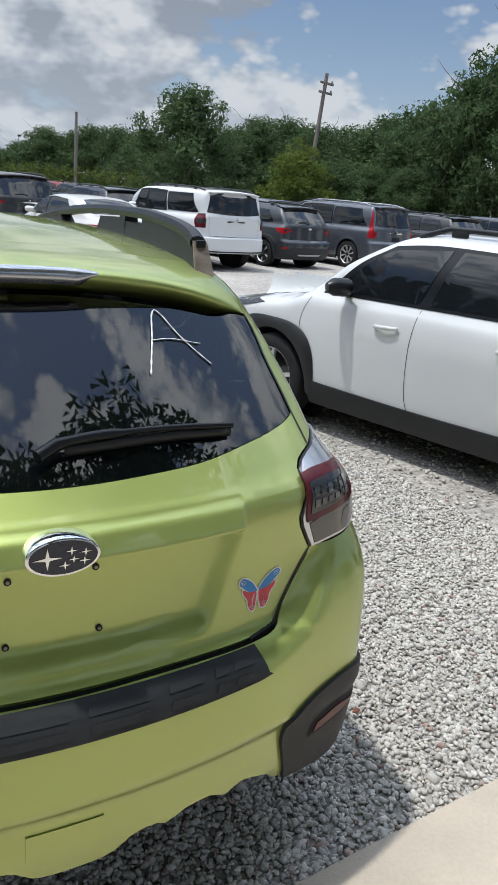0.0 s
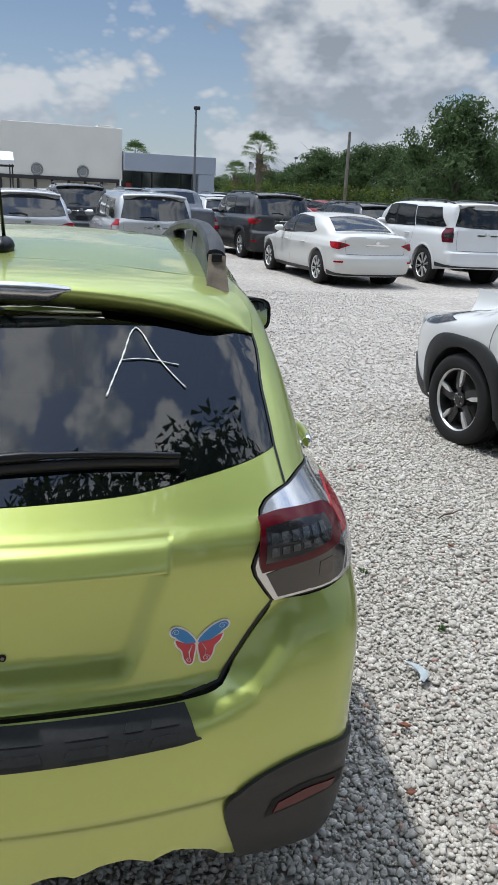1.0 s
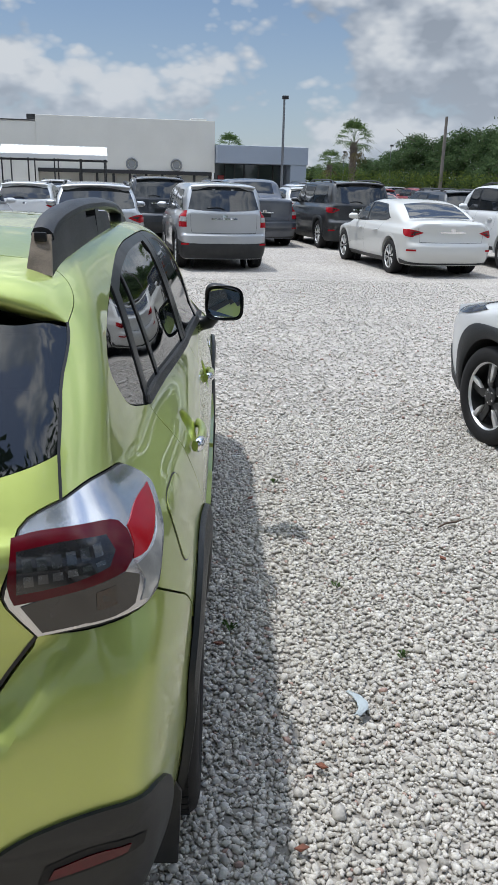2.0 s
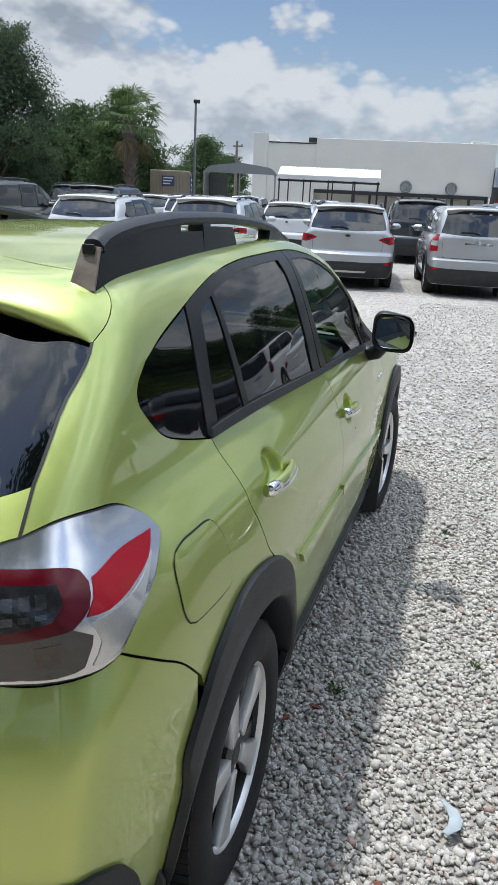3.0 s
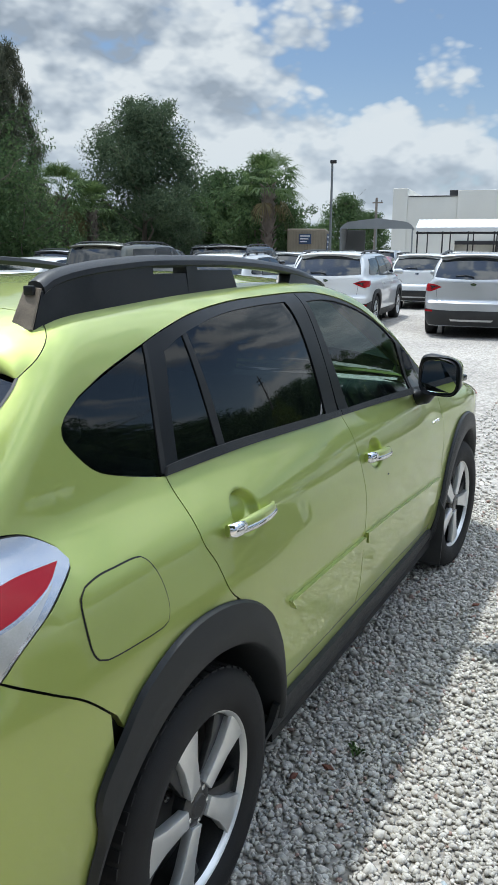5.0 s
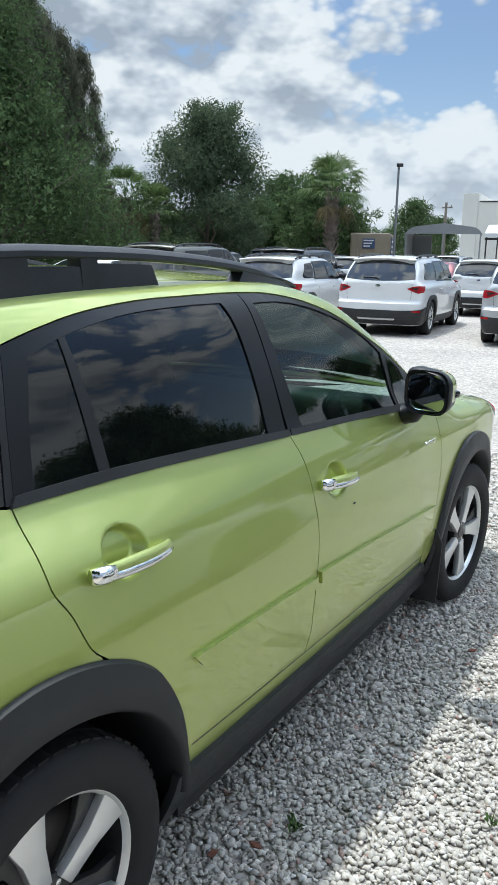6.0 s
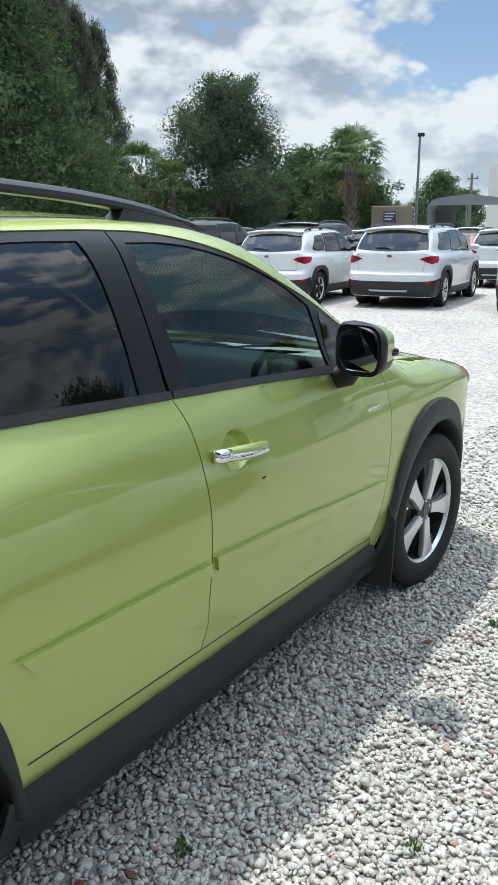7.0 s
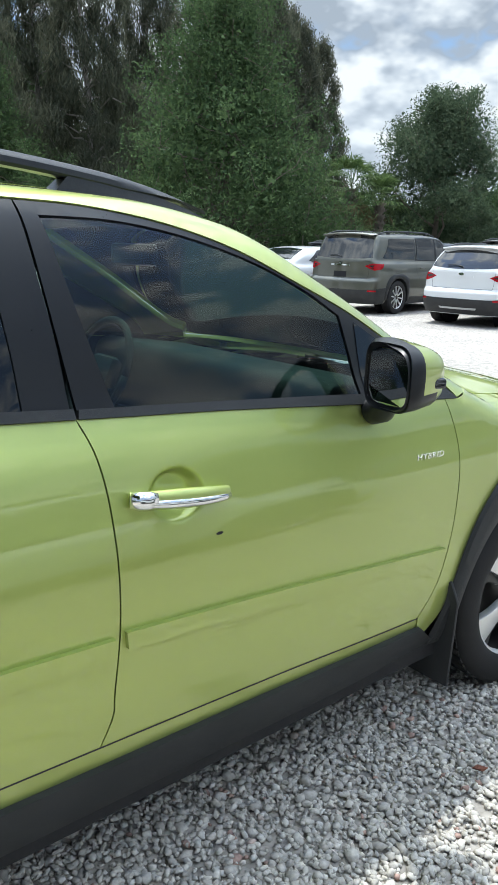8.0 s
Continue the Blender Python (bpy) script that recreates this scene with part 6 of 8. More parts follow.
            a = S.place(w * 0.83, float(S.rear(w * 0.83, 1.0)), 1.0)[0]
            hi = S.spine[2] + 0.30
            lp = sheet("tail_lamp", outline([(a - 0.03, zl - 0.16), (a + 0.10, zl - 0.15)], [(a + 0.10, zl - 0.15), (a + 0.09, zl + 0.02), (a + 0.05, hi)], [(a + 0.05, hi), (a + 0.01, hi)], [(a + 0.01, hi), (a + 0.0, zl + 0.06), (a - 0.06, zl)], [(a - 0.06, zl), (a - 0.03, zl - 0.16)]), skin(0.006), LAMP_RED, car, "long upright red tail lamp", spacing=0.03, depth=0.01, mirror=m)
        hz = hood - 0.10
        sheet("headlight", outline([S.flat(L - 0.78, hz + 0.01), S.flat(L - 0.55, hz + 0.03), S.flat(L - 0.34, hz + 0.005)], [S.flat(L - 0.34, hz + 0.005), S.flat(L - 0.36, hz - 0.07)], [S.flat(L - 0.36, hz - 0.07), S.flat(L - 0.55, hz - 0.05), S.flat(L - 0.78, hz + 0.01)]), skin(0.006), LAMP_SMOKE, car, "dark clear headlight", spacing=0.03, depth=0.008, mirror=m)
        if clad or kind != "suv":
            r0 = S.place(w * 0.74, float(S.rear(w * 0.74, 0.5)), 0.5)[0]
            sheet("bumper_reflector", outline([(r0 + 0.02, 0.505), (r0 + 0.12, 0.505)], [(r0 + 0.12, 0.505), (r0 + 0.11, 0.540)], [(r0 + 0.11, 0.540), (r0 + 0.02, 0.540)], [(r0 + 0.02, 0.540), (r0 + 0.02, 0.505)]), skin(0.016), LAMP_RED, car, spacing=0.04, depth=0.004, mirror=m)
    # tailgate joint, plate hollow, emblem
    gx = w * 0.70
    gu = S.place(gx, float(S.rear(gx, 0.85)), 0.85)[0]
    for sgn in (1, -1):
        seam("gate_joint", [(sgn * gu, bump + 0.05), (sgn * (gu + 0.015), 0.85), (sgn * (gu + 0.02), belt - 0.02)], skin(0.0015), car)
    seam("gate_joint", [(-gu, bump + 0.05), (0, bump + 0.045), (gu, bump + 0.05)], skin(0.0015), car, 0.008)
    sheet("plate_hollow", outline([(-0.17, 0.80), (0.17, 0.80)], [(0.17, 0.80), (0.17, 0.92)], [(0.17, 0.92), (-0.17, 0.92)], [(-0.17, 0.92), (-0.17, 0.80)]), skin(0.002), paint if paint in (WHITE, PEARL, SILVER) else GLOSS_BLACK, car, spacing=0.05, depth=0.0)
    sheet("garnish", outline([(-0.26, belt - 0.115), (0.26, belt - 0.115)], [(0.26, belt - 0.115), (0.25, belt - 0.085)], [(0.25, belt - 0.085), (-0.25, belt - 0.085)], [(-0.25, belt - 0.085), (-0.26, belt - 0.115)]), skin(0.010), CHROME if kind != "suv" or box else paint, car, spacing=0.04, depth=0.012)
    sheet("emblem", np.array([(0.055 * math.cos(a), belt - 0.055 + 0.026 * math.sin(a)) for a in np.linspace(0, 2 * math.pi, 19)[:-1]]), skin(0.010), CHROME, car, spacing=0.03, depth=0.01)
    # plastic trim, wheel wells, wheels
    trim_mat = CLAD if clad else paint
    for hub in hubs:
        for sgn in (1, -1):
            vs2 = []
            n = 36
            ro = arch + (0.080 if clad else 0.052)
            for i in range(n + 1):
                a = radians(-6 + 192 * i / n)
                rr = ro / (abs(math.cos(a)) ** 3.2 + abs(math.sin(a)) ** 3.2) ** (1 / 3.2) if clad else ro
                for r, o in ((rr, 0.005), (rr - 0.008, 0.014 if clad else 0.009), (arch + 0.01, 0.018 if clad else 0.010), (arch - 0.006, 0.006)):
                    u, v = S.flat(hub + r * math.cos(a), max(zc + r * math.sin(a), 0.24))
                    vs2.append((u, v, o))
            q = np.array(vs2)
            pp, _ = S.skin(q[:, :2], q[:, 2])
            verts = []
            for i in range(n + 1):
                a = radians(-6 + 192 * i / n)
                verts += [tuple(t * np.array((sgn, 1, 1))) for t in pp[i * 4:i * 4 + 4]]
                verts.append((sgn * (w - 0.36), hub + (arch + 0.005) * math.cos(a), zc + (arch + 0.005) * math.sin(a)))
            raw_part("wheel_arch", verts, [[i * 5 + k, i * 5 + k + 1, (i + 1) * 5 + k + 1, (i + 1) * 5 + k] for i in range(n) for k in range(4)], trim_mat, car, sharp=50)
            raw_part("wheel_well", [(sgn * (w - 0.36), hub + (arch + 0.01) * math.cos(a), zc + (arch + 0.01) * math.sin(a)) for a in np.linspace(0, 2 * math.pi, 30)[:-1]], [list(range(29))], SHADOW_BLACK, car)
    for m in (False, True):
        a, b = hubs[0] + arch + 0.04, hubs[1] - arch - 0.04
        hgt = sill or (0.38 if clad else 0.07 + clear)
        sheet("sill_trim", outline([S.flat(a, hgt), S.flat((a + b) / 2, hgt - 0.01), S.flat(b, hgt)], [S.flat(b, hgt), S.flat(b + 0.03, clear - 0.01)], [S.flat(b + 0.03, clear - 0.01), S.flat(a - 0.03, clear - 0.01)], [S.flat(a - 0.03, clear - 0.01), S.flat(a, hgt)]), skin(0.012), CLAD, car, spacing=0.06, depth=0.015, mirror=m)
    if clad:
        fa, fb = hubs[1] + arch + 0.05, L - 0.20
        for m in (False, True):
            sheet("front_trim", outline([S.flat(fa, 0.24), S.flat(fb, 0.24)], [S.flat(fb, 0.24), S.flat(fb, 0.56)], [S.flat(fb, 0.56), S.flat((fa + fb) / 2, 0.40), S.flat(fa, 0.34)], [S.flat(fa, 0.34), S.flat(fa, 0.24)]), skin(0.008), CLAD, car, spacing=0.05, depth=0.008, mirror=m)
    c = S.flat(hubs[0] - arch - 0.09, 0.5)[0]
    hh = (0.60 if clad else 0.11 + clear) + grow
    sheet("bumper_trim", outline([(-c, hh), (-0.55, hh - 0.06), (0.0, hh - 0.06), (0.55, hh - 0.06), (c, hh)], [(c, hh), (c, clear + 0.02)], [(c, clear + 0.02), (0, clear + 0.02), (-c, clear + 0.02)], [(-c, clear + 0.02), (-c, hh)]), skin(0.010), CLAD, car, "dark grey lower bumper", spacing=0.05, depth=0.012)
    if clad and not box:
        sheet("skid_plate", outline([(-0.40, 0.375), (0.40, 0.375)], [(0.40, 0.375), (0.37, 0.340)], [(0.37, 0.340), (-0.37, 0.340)], [(-0.37, 0.340), (-0.40, 0.375)]), skin(0.016), SILVER, car, "silver skid plate", spacing=0.05, depth=0.008)
    if rails:
        for sgn in (1, -1):
            pts = []
            for k in range(25):
                y = gate + lean + 0.18 + (top - gate - lean - 0.20) * k / 24
                x = w * (0.66 + 0.08 * box)
                z = float(S.lid([(x, y)])[0][0][2]) + 0.045 * min(1.0, k / 3, (24 - k) / 3) + 0.002
                pts.append((sgn * x, y, z))
            rl = raw_part("roof_rail", *tube(pts, 0.017, 8, 1.1), rail_mat or RAIL, car)
            for k in (4, 12, 20):
                raw_part("rail_foot", *slab((0.03, 0.12, 0.05), (pts[k][0], pts[k][1], pts[k][2] - 0.025), 0.008), rail_mat or RAIL, rl)
    hub = build_wheel(wheel_r, 0.225, wheel_r * 0.69, wheel, 0)
    set_wheels(car, hub, [(w - 0.125, hubs[0], zc, 12, 0), (-w + 0.125, hubs[0], zc, 40, 0), (w - 0.125, hubs[1], zc, 55, 0), (-w + 0.125, hubs[1], zc, 80, 0)])
    return car


def repaint(car, old, fresh):
    for o in car.children_recursive:
        for s in o.material_slots:
            if s.material == old:
                s.link = "OBJECT"
                s.material = fresh


def put(car, x, y, az):
    """Parks a car with the middle of its rear bumper at (x, y); az: degrees clockwise from north that its nose points."""
    car.matrix_world = pose(x, y, 0, 0, 0, -az)
    return car


ROW = "cars in the front row"
FAR = "cars parked farther back"
compact = put(build_car("compact_suv", "white compact sport utility car with black wheel arches on gravel", "car", WHITE, L=4.48, W=1.80, H=1.58, base=2.67, rear_hang=0.89, belt=1.06, hood=1.0, lean=0.38, wheel="blade", wheel_r=0.343, sill=0.40, cowl=3.36), 4.50, 0.87, -14.7)
wagon = put(build_car("wagon_suv", "white estate-like utility car with black lower bumper", "car", WHITE, L=4.86, W=1.88, H=1.63, base=2.745, rear_hang=1.02, belt=1.08, hood=1.02, lean=0.36, wheel="multi", wheel_r=0.352), -4.60, 14.95, -7)
tagged(wagon, group=ROW)
forester = put(build_car("square_suv", "silver upright utility car with tall red tail lamps", "car", SILVER, L=4.60, W=1.80, H=1.68, base=2.64, rear_hang=0.96, belt=1.10, hood=1.05, lean=0.22, box=0.35, lamp="tall", clad=True, rails=False, wheel="multi", wheel_r=0.345), 1.02, 14.62, -9)
tagged(forester, group=ROW)
sedan = put(build_car("sedan_car", "pearl white saloon car with wide red tail lamps", "car", PEARL, L=4.76, W=1.85, H=1.44, base=2.87, rear_hang=1.02, belt=0.96, hood=0.92, bump=0.62, lamp="wrap", kind="sedan", clad=False, rails=False, wheel="ten", wheel_r=0.345), 5.42, 14.25, -10)
tagged(sedan, group=ROW)
offroad = put(build_car("offroad_suv", "white boxy off-road car with tall tail lamps", "car", WHITE, L=4.83, W=1.92, H=1.80, base=2.79, rear_hang=1.12, belt=1.20, hood=1.14, lean=0.12, gate=0.08, box=0.9, lamp="tall", clad=False, rails=True, wheel="ten", wheel_r=0.395, bump=0.72, lamp_in=LAMP_SMOKE, lamp_mat=LAMP_DEEP, clear=0.40), 8.15, 15.05, -9)
tagged(offroad, group=ROW)
large = put(build_car("large_suv", "dark olive-grey large family utility car", "car", OLIVE, L=5.0, W=1.93, H=1.80, base=2.89, rear_hang=1.05, belt=1.16, hood=1.10, lean=0.24, box=0.35, lamp="wrap", clad=True, rails=True, wheel="multi", wheel_r=0.375, bump=0.74), -10.15, 14.10, -8)
tagged(large, group=ROW)
tall = put(build_car("tall_suv", "slate grey large utility car with long upright tail lamps", "car", GREY, L=4.95, W=1.96, H=1.77, base=2.98, rear_hang=1.0, belt=1.12, hood=1.06, lean=0.20, box=0.4, lamp="pillar", clad=False, rails=True, wheel="ten", wheel_r=0.37, bump=0.74, rail_mat=SILVER), 13.9, 16.4, -12)
tagged(tall, group=ROW)
truck = put(build_car("pickup_truck", "dark grey pickup truck with a low load bed", "truck", GREY, L=5.4, W=1.95, H=1.80, base=3.3, rear_hang=1.2, belt=1.02, hood=1.12, bump=0.66, lamp="tall", kind="pickup", clad=False, rails=False, wheel="ten", wheel_r=0.385), 2.15, 20.9, -9)
tagged(truck, group=FAR)


def park(proto, old, paint, x, y, az, label, group):
    c = copy_thing(proto, pose(x, y, 0, 0, 0, -az))
    if paint is not old:
        repaint(c, old, paint)
    if y > 25:
        # too far off for their small parts to show
        for o in list(c.children_recursive):
            if o.name.split(".")[0] in ("door_joint", "gate_joint", "wheel_nut", "rail_foot", "brake_disc", "dark_spoke", "floor_pan", "door_handle", "bumper_reflector", "lamp_insert", "skid_plate"):
                bpy.data.objects.remove(o)
    return tagged(c, label, "car", group)


park(compact, WHITE, WHITE, -6.98, 14.15, -8, "white compact sport utility car with black lower trim", ROW)
park(wagon, WHITE, SILVER, -1.44, 14.60, -9, "silver estate-like utility car with dark bumper", ROW)
park(compact, WHITE, NIGHT, 10.85, 16.1, -11, "dark blue-grey compact sport utility car", ROW)
park(large, OLIVE, BLACK, 4.75, 20.5, -10, "black large utility car behind the front row", FAR)
park(sedan, PEARL, WHITE, -13.2, 14.2, -8, "white saloon car beside the trees", ROW)
park(offroad, WHITE, WHITE, 7.9, 0.2, -14, "white boxy off-road car parked beside the compact car", ROW)
park(wagon, WHITE, GREY, 11.2, -0.5, -13, "slate grey estate-like utility car", ROW)
others = [(proto, old) for proto, old in ((compact, WHITE), (wagon, WHITE), (forester, SILVER), (sedan, PEARL), (large, OLIVE), (offroad, WHITE))]
words = {WHITE: "white", PEARL: "pearl white", SILVER: "silver", GREY: "slate grey", BLACK: "black", NIGHT: "dark blue-grey", OLIVE: "olive-grey", RED: "red"}
kinds = ("compact sport utility car", "estate-like utility car", "upright utility car", "saloon car", "large utility car", "boxy off-road car")
# rows behind: x, y, kind, paint
BACK = [(-4.5, 21.6, 0, WHITE), (-0.8, 22.4, 4, NIGHT), (-7.4, 21.2, 1, WHITE), (-10.4, 20.8, 4, BLACK), (-13.6, 20.4, 2, NIGHT), (-16.8, 20.0, 1, GREY), (8.2, 22.0, 1, NIGHT), (11.2, 22.6, 4, BLACK), (14.4, 23.2, 2, GREY), (17.6, 22.6, 4, NIGHT), (17.4, 17.0, 1, BLACK), (20.8, 17.6, 2, NIGHT),
        (-4.4, 27.6, 3, SILVER), (4.4, 31.0, 0, WHITE), (0.6, 30.4, 2, SILVER), (-8.0, 27.2, 3, RED), (-11.2, 26.8, 0, WHITE), (-14.4, 26.4, 4, NIGHT), (7.6, 30.6, 3, RED), (11.0, 31.2, 1, BLACK), (14.2, 31.6, 0, NIGHT), (17.6, 32.0, 3, SILVER), (20.6, 30.4, 2, BLACK),
        (-6.5, 36.0, 1, WHITE), (-2.8, 36.4, 0, SILVER), (1.2, 37.0, 4, GREY), (5.2, 38.0, 2, WHITE), (9.0, 38.5, 0, RED), (12.4, 39.0, 1, NIGHT), (15.8, 39.4, 3, GREY), (-10.2, 35.4, 2, SILVER),
        (-3.4, 46.0, 3, WHITE), (2.2, 47.0, 0, SILVER), (6.4, 47.5, 4, NIGHT), (10.4, 48.0, 3, BLACK), (14.0, 48.5, 1, RED), (17.6, 46.0, 3, WHITE), (21.0, 44.0, 0, GREY), (9.6, 55.0, 0, WHITE), (13.0, 54.0, 2, SILVER), (16.4, 53.0, 3, WHITE)]
for x, y, k, paint in BACK:
    proto, old = others[k]
    park(proto, old, paint, x, y, -9 + random.uniform(-2, 2), f"{words[paint]} {kinds[k]} standing in a rear row", FAR)


# ---- ground ----
def gravel_material():
    m = bpy.data.materials.new("pale crushed limestone")
    m.use_nodes = True
    nt = m.node_tree
    N, L = nt.nodes.new, nt.links.new
    b = nt.nodes["Principled BSDF"]
    b.inputs["Roughness"].default_value = 0.9
    b.inputs["Specular IOR Level"].default_value = 0.25
    co = N("ShaderNodeTexCoord")
    cell, big, mid = N("ShaderNodeTexVoronoi"), N("ShaderNodeTexNoise"), N("ShaderNodeTexNoise")
    cell.inputs["Scale"].default_value = 30.0
    big.inputs["Scale"].default_value, big.inputs["Detail"].default_value = 0.55, 6
    mid.inputs["Scale"].default_value, mid.inputs["Detail"].default_value = 9.0, 5
    for n in (cell, big, mid):
        L(co.outputs["Object"], n.inputs["Vector"])
    grey = N("ShaderNodeSeparateColor")
    L(cell.outputs["Color"], grey.inputs[0])
    r = N("ShaderNodeValToRGB")
    stops = [(0.0, (0.33, 0.31, 0.28)), (0.2, (0.41, 0.38, 0.34)), (0.6, (0.47, 0.435, 0.39)), (1.0, (0.53, 0.495, 0.45))]
    while len(r.color_ramp.elements) < 4:
        r.color_ramp.elements.new(0.5)
    for e, (p, c) in zip(r.color_ramp.elements, stops):
        e.position, e.color = p, (*c, 1)
    L(grey.outputs[0], r.inputs[0])
    # cells darken towards their rims: shade of the gaps put into the colour
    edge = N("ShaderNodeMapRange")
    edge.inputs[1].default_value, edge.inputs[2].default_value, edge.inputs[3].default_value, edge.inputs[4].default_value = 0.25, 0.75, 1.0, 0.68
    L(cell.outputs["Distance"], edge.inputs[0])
    s = N("ShaderNodeMapRange")
    s.inputs[1].default_value, s.inputs[2].default_value, s.inputs[3].default_value, s.inputs[4].default_value = 0.3, 0.7, 0.84, 1.10
    L(big.outputs[0], s.inputs[0])
    s2 = N("ShaderNodeMapRange")
    s2.inputs[1].default_value, s2.inputs[2].default_value, s2.inputs[3].default_value, s2.inputs[4].default_value = 0.3, 0.7, 0.85, 1.12
    L(mid.outputs[0], s2.inputs[0])
    a, c2, c3 = [N("ShaderNodeMix") for _ in range(3)]
    for q in (a, c2, c3):
        q.data_type, q.blend_type = "RGBA", "MULTIPLY"
        q.inputs[0].default_value = 1.0
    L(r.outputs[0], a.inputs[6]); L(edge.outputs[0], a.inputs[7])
    L(a.outputs[2], c2.inputs[6]); L(s.outputs[0], c2.inputs[7])
    L(c2.outputs[2], c3.inputs[6]); L(s2.outputs[0], c3.inputs[7])
    L(c3.outputs[2], b.inputs["Base Color"])
    bn = N("ShaderNodeBump")
    bn.inputs["Strength"].default_value, bn.inputs["Distance"].default_value, bn.invert = 0.5, 0.015, True
    L(cell.outputs["Distance"], bn.inputs["Height"]); L(bn.outputs[0], b.inputs["Normal"])
    return m


def stone_material():
    """Stones: each island its own grey, cream, or now and then reddish tone."""
    m = bpy.data.materials.new("loose limestone chips")
    m.use_nodes = True
    nt = m.node_tree
    N, L = nt.nodes.new, nt.links.new
    b = nt.nodes["Principled BSDF"]
    b.inputs["Roughness"].default_value, b.inputs["Specular IOR Level"].default_value = 0.85, 0.3
    g = N("ShaderNodeNewGeometry")
    r = N("ShaderNodeValToRGB")
    stops = [(0.0, (0.36, 0.34, 0.305)), (0.12, (0.45, 0.425, 0.38)), (0.5, (0.525, 0.495, 0.445)), (0.80, (0.585, 0.555, 0.50)), (0.975, (0.66, 0.63, 0.575)), (0.985, (0.42, 0.29, 0.24)), (1.0, (0.36, 0.25, 0.21))]
    while len(r.color_ramp.elements) < len(stops):
        r.color_ramp.elements.new(0.5)
    for e, (p, c) in zip(r.color_ramp.elements, stops):
        e.position, e.color = p, (*c, 1)
    L(g.outputs["Random Per Island"], r.inputs[0])
    co, n1 = N("ShaderNodeTexCoord"), N("ShaderNodeTexNoise")
    n1.inputs["Scale"].default_value, n1.inputs["Detail"].default_value = 90, 4
    L(co.outputs["Object"], n1.inputs["Vector"])
    f = N("ShaderNodeMapRange")
    f.inputs[1].default_value, f.inputs[2].default_value, f.inputs[3].default_value, f.inputs[4].default_value = 0.3, 0.7, 0.82, 1.12
    L(n1.outputs[0], f.inputs[0])
    mx = N("ShaderNodeMix"); mx.data_type, mx.blend_type = "RGBA", "MULTIPLY"; mx.inputs[0].default_value = 1.0
    L(r.outputs[0], mx.inputs[6]); L(f.outputs[0], mx.inputs[7]); L(mx.outputs[2], b.inputs["Base Color"])
    bn = N("ShaderNodeBump"); bn.inputs["Strength"].default_value, bn.inputs["Distance"].default_value = 0.4, 0.004
    L(n1.outputs[0], bn.inputs["Height"]); L(bn.outputs[0], b.inputs["Normal"])
    return m


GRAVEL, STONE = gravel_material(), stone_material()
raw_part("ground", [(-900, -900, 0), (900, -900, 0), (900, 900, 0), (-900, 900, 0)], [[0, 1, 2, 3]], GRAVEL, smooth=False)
tagged(bpy.data.objects["ground"], "pale crushed limestone gravel lot", "ground", kind="structure")


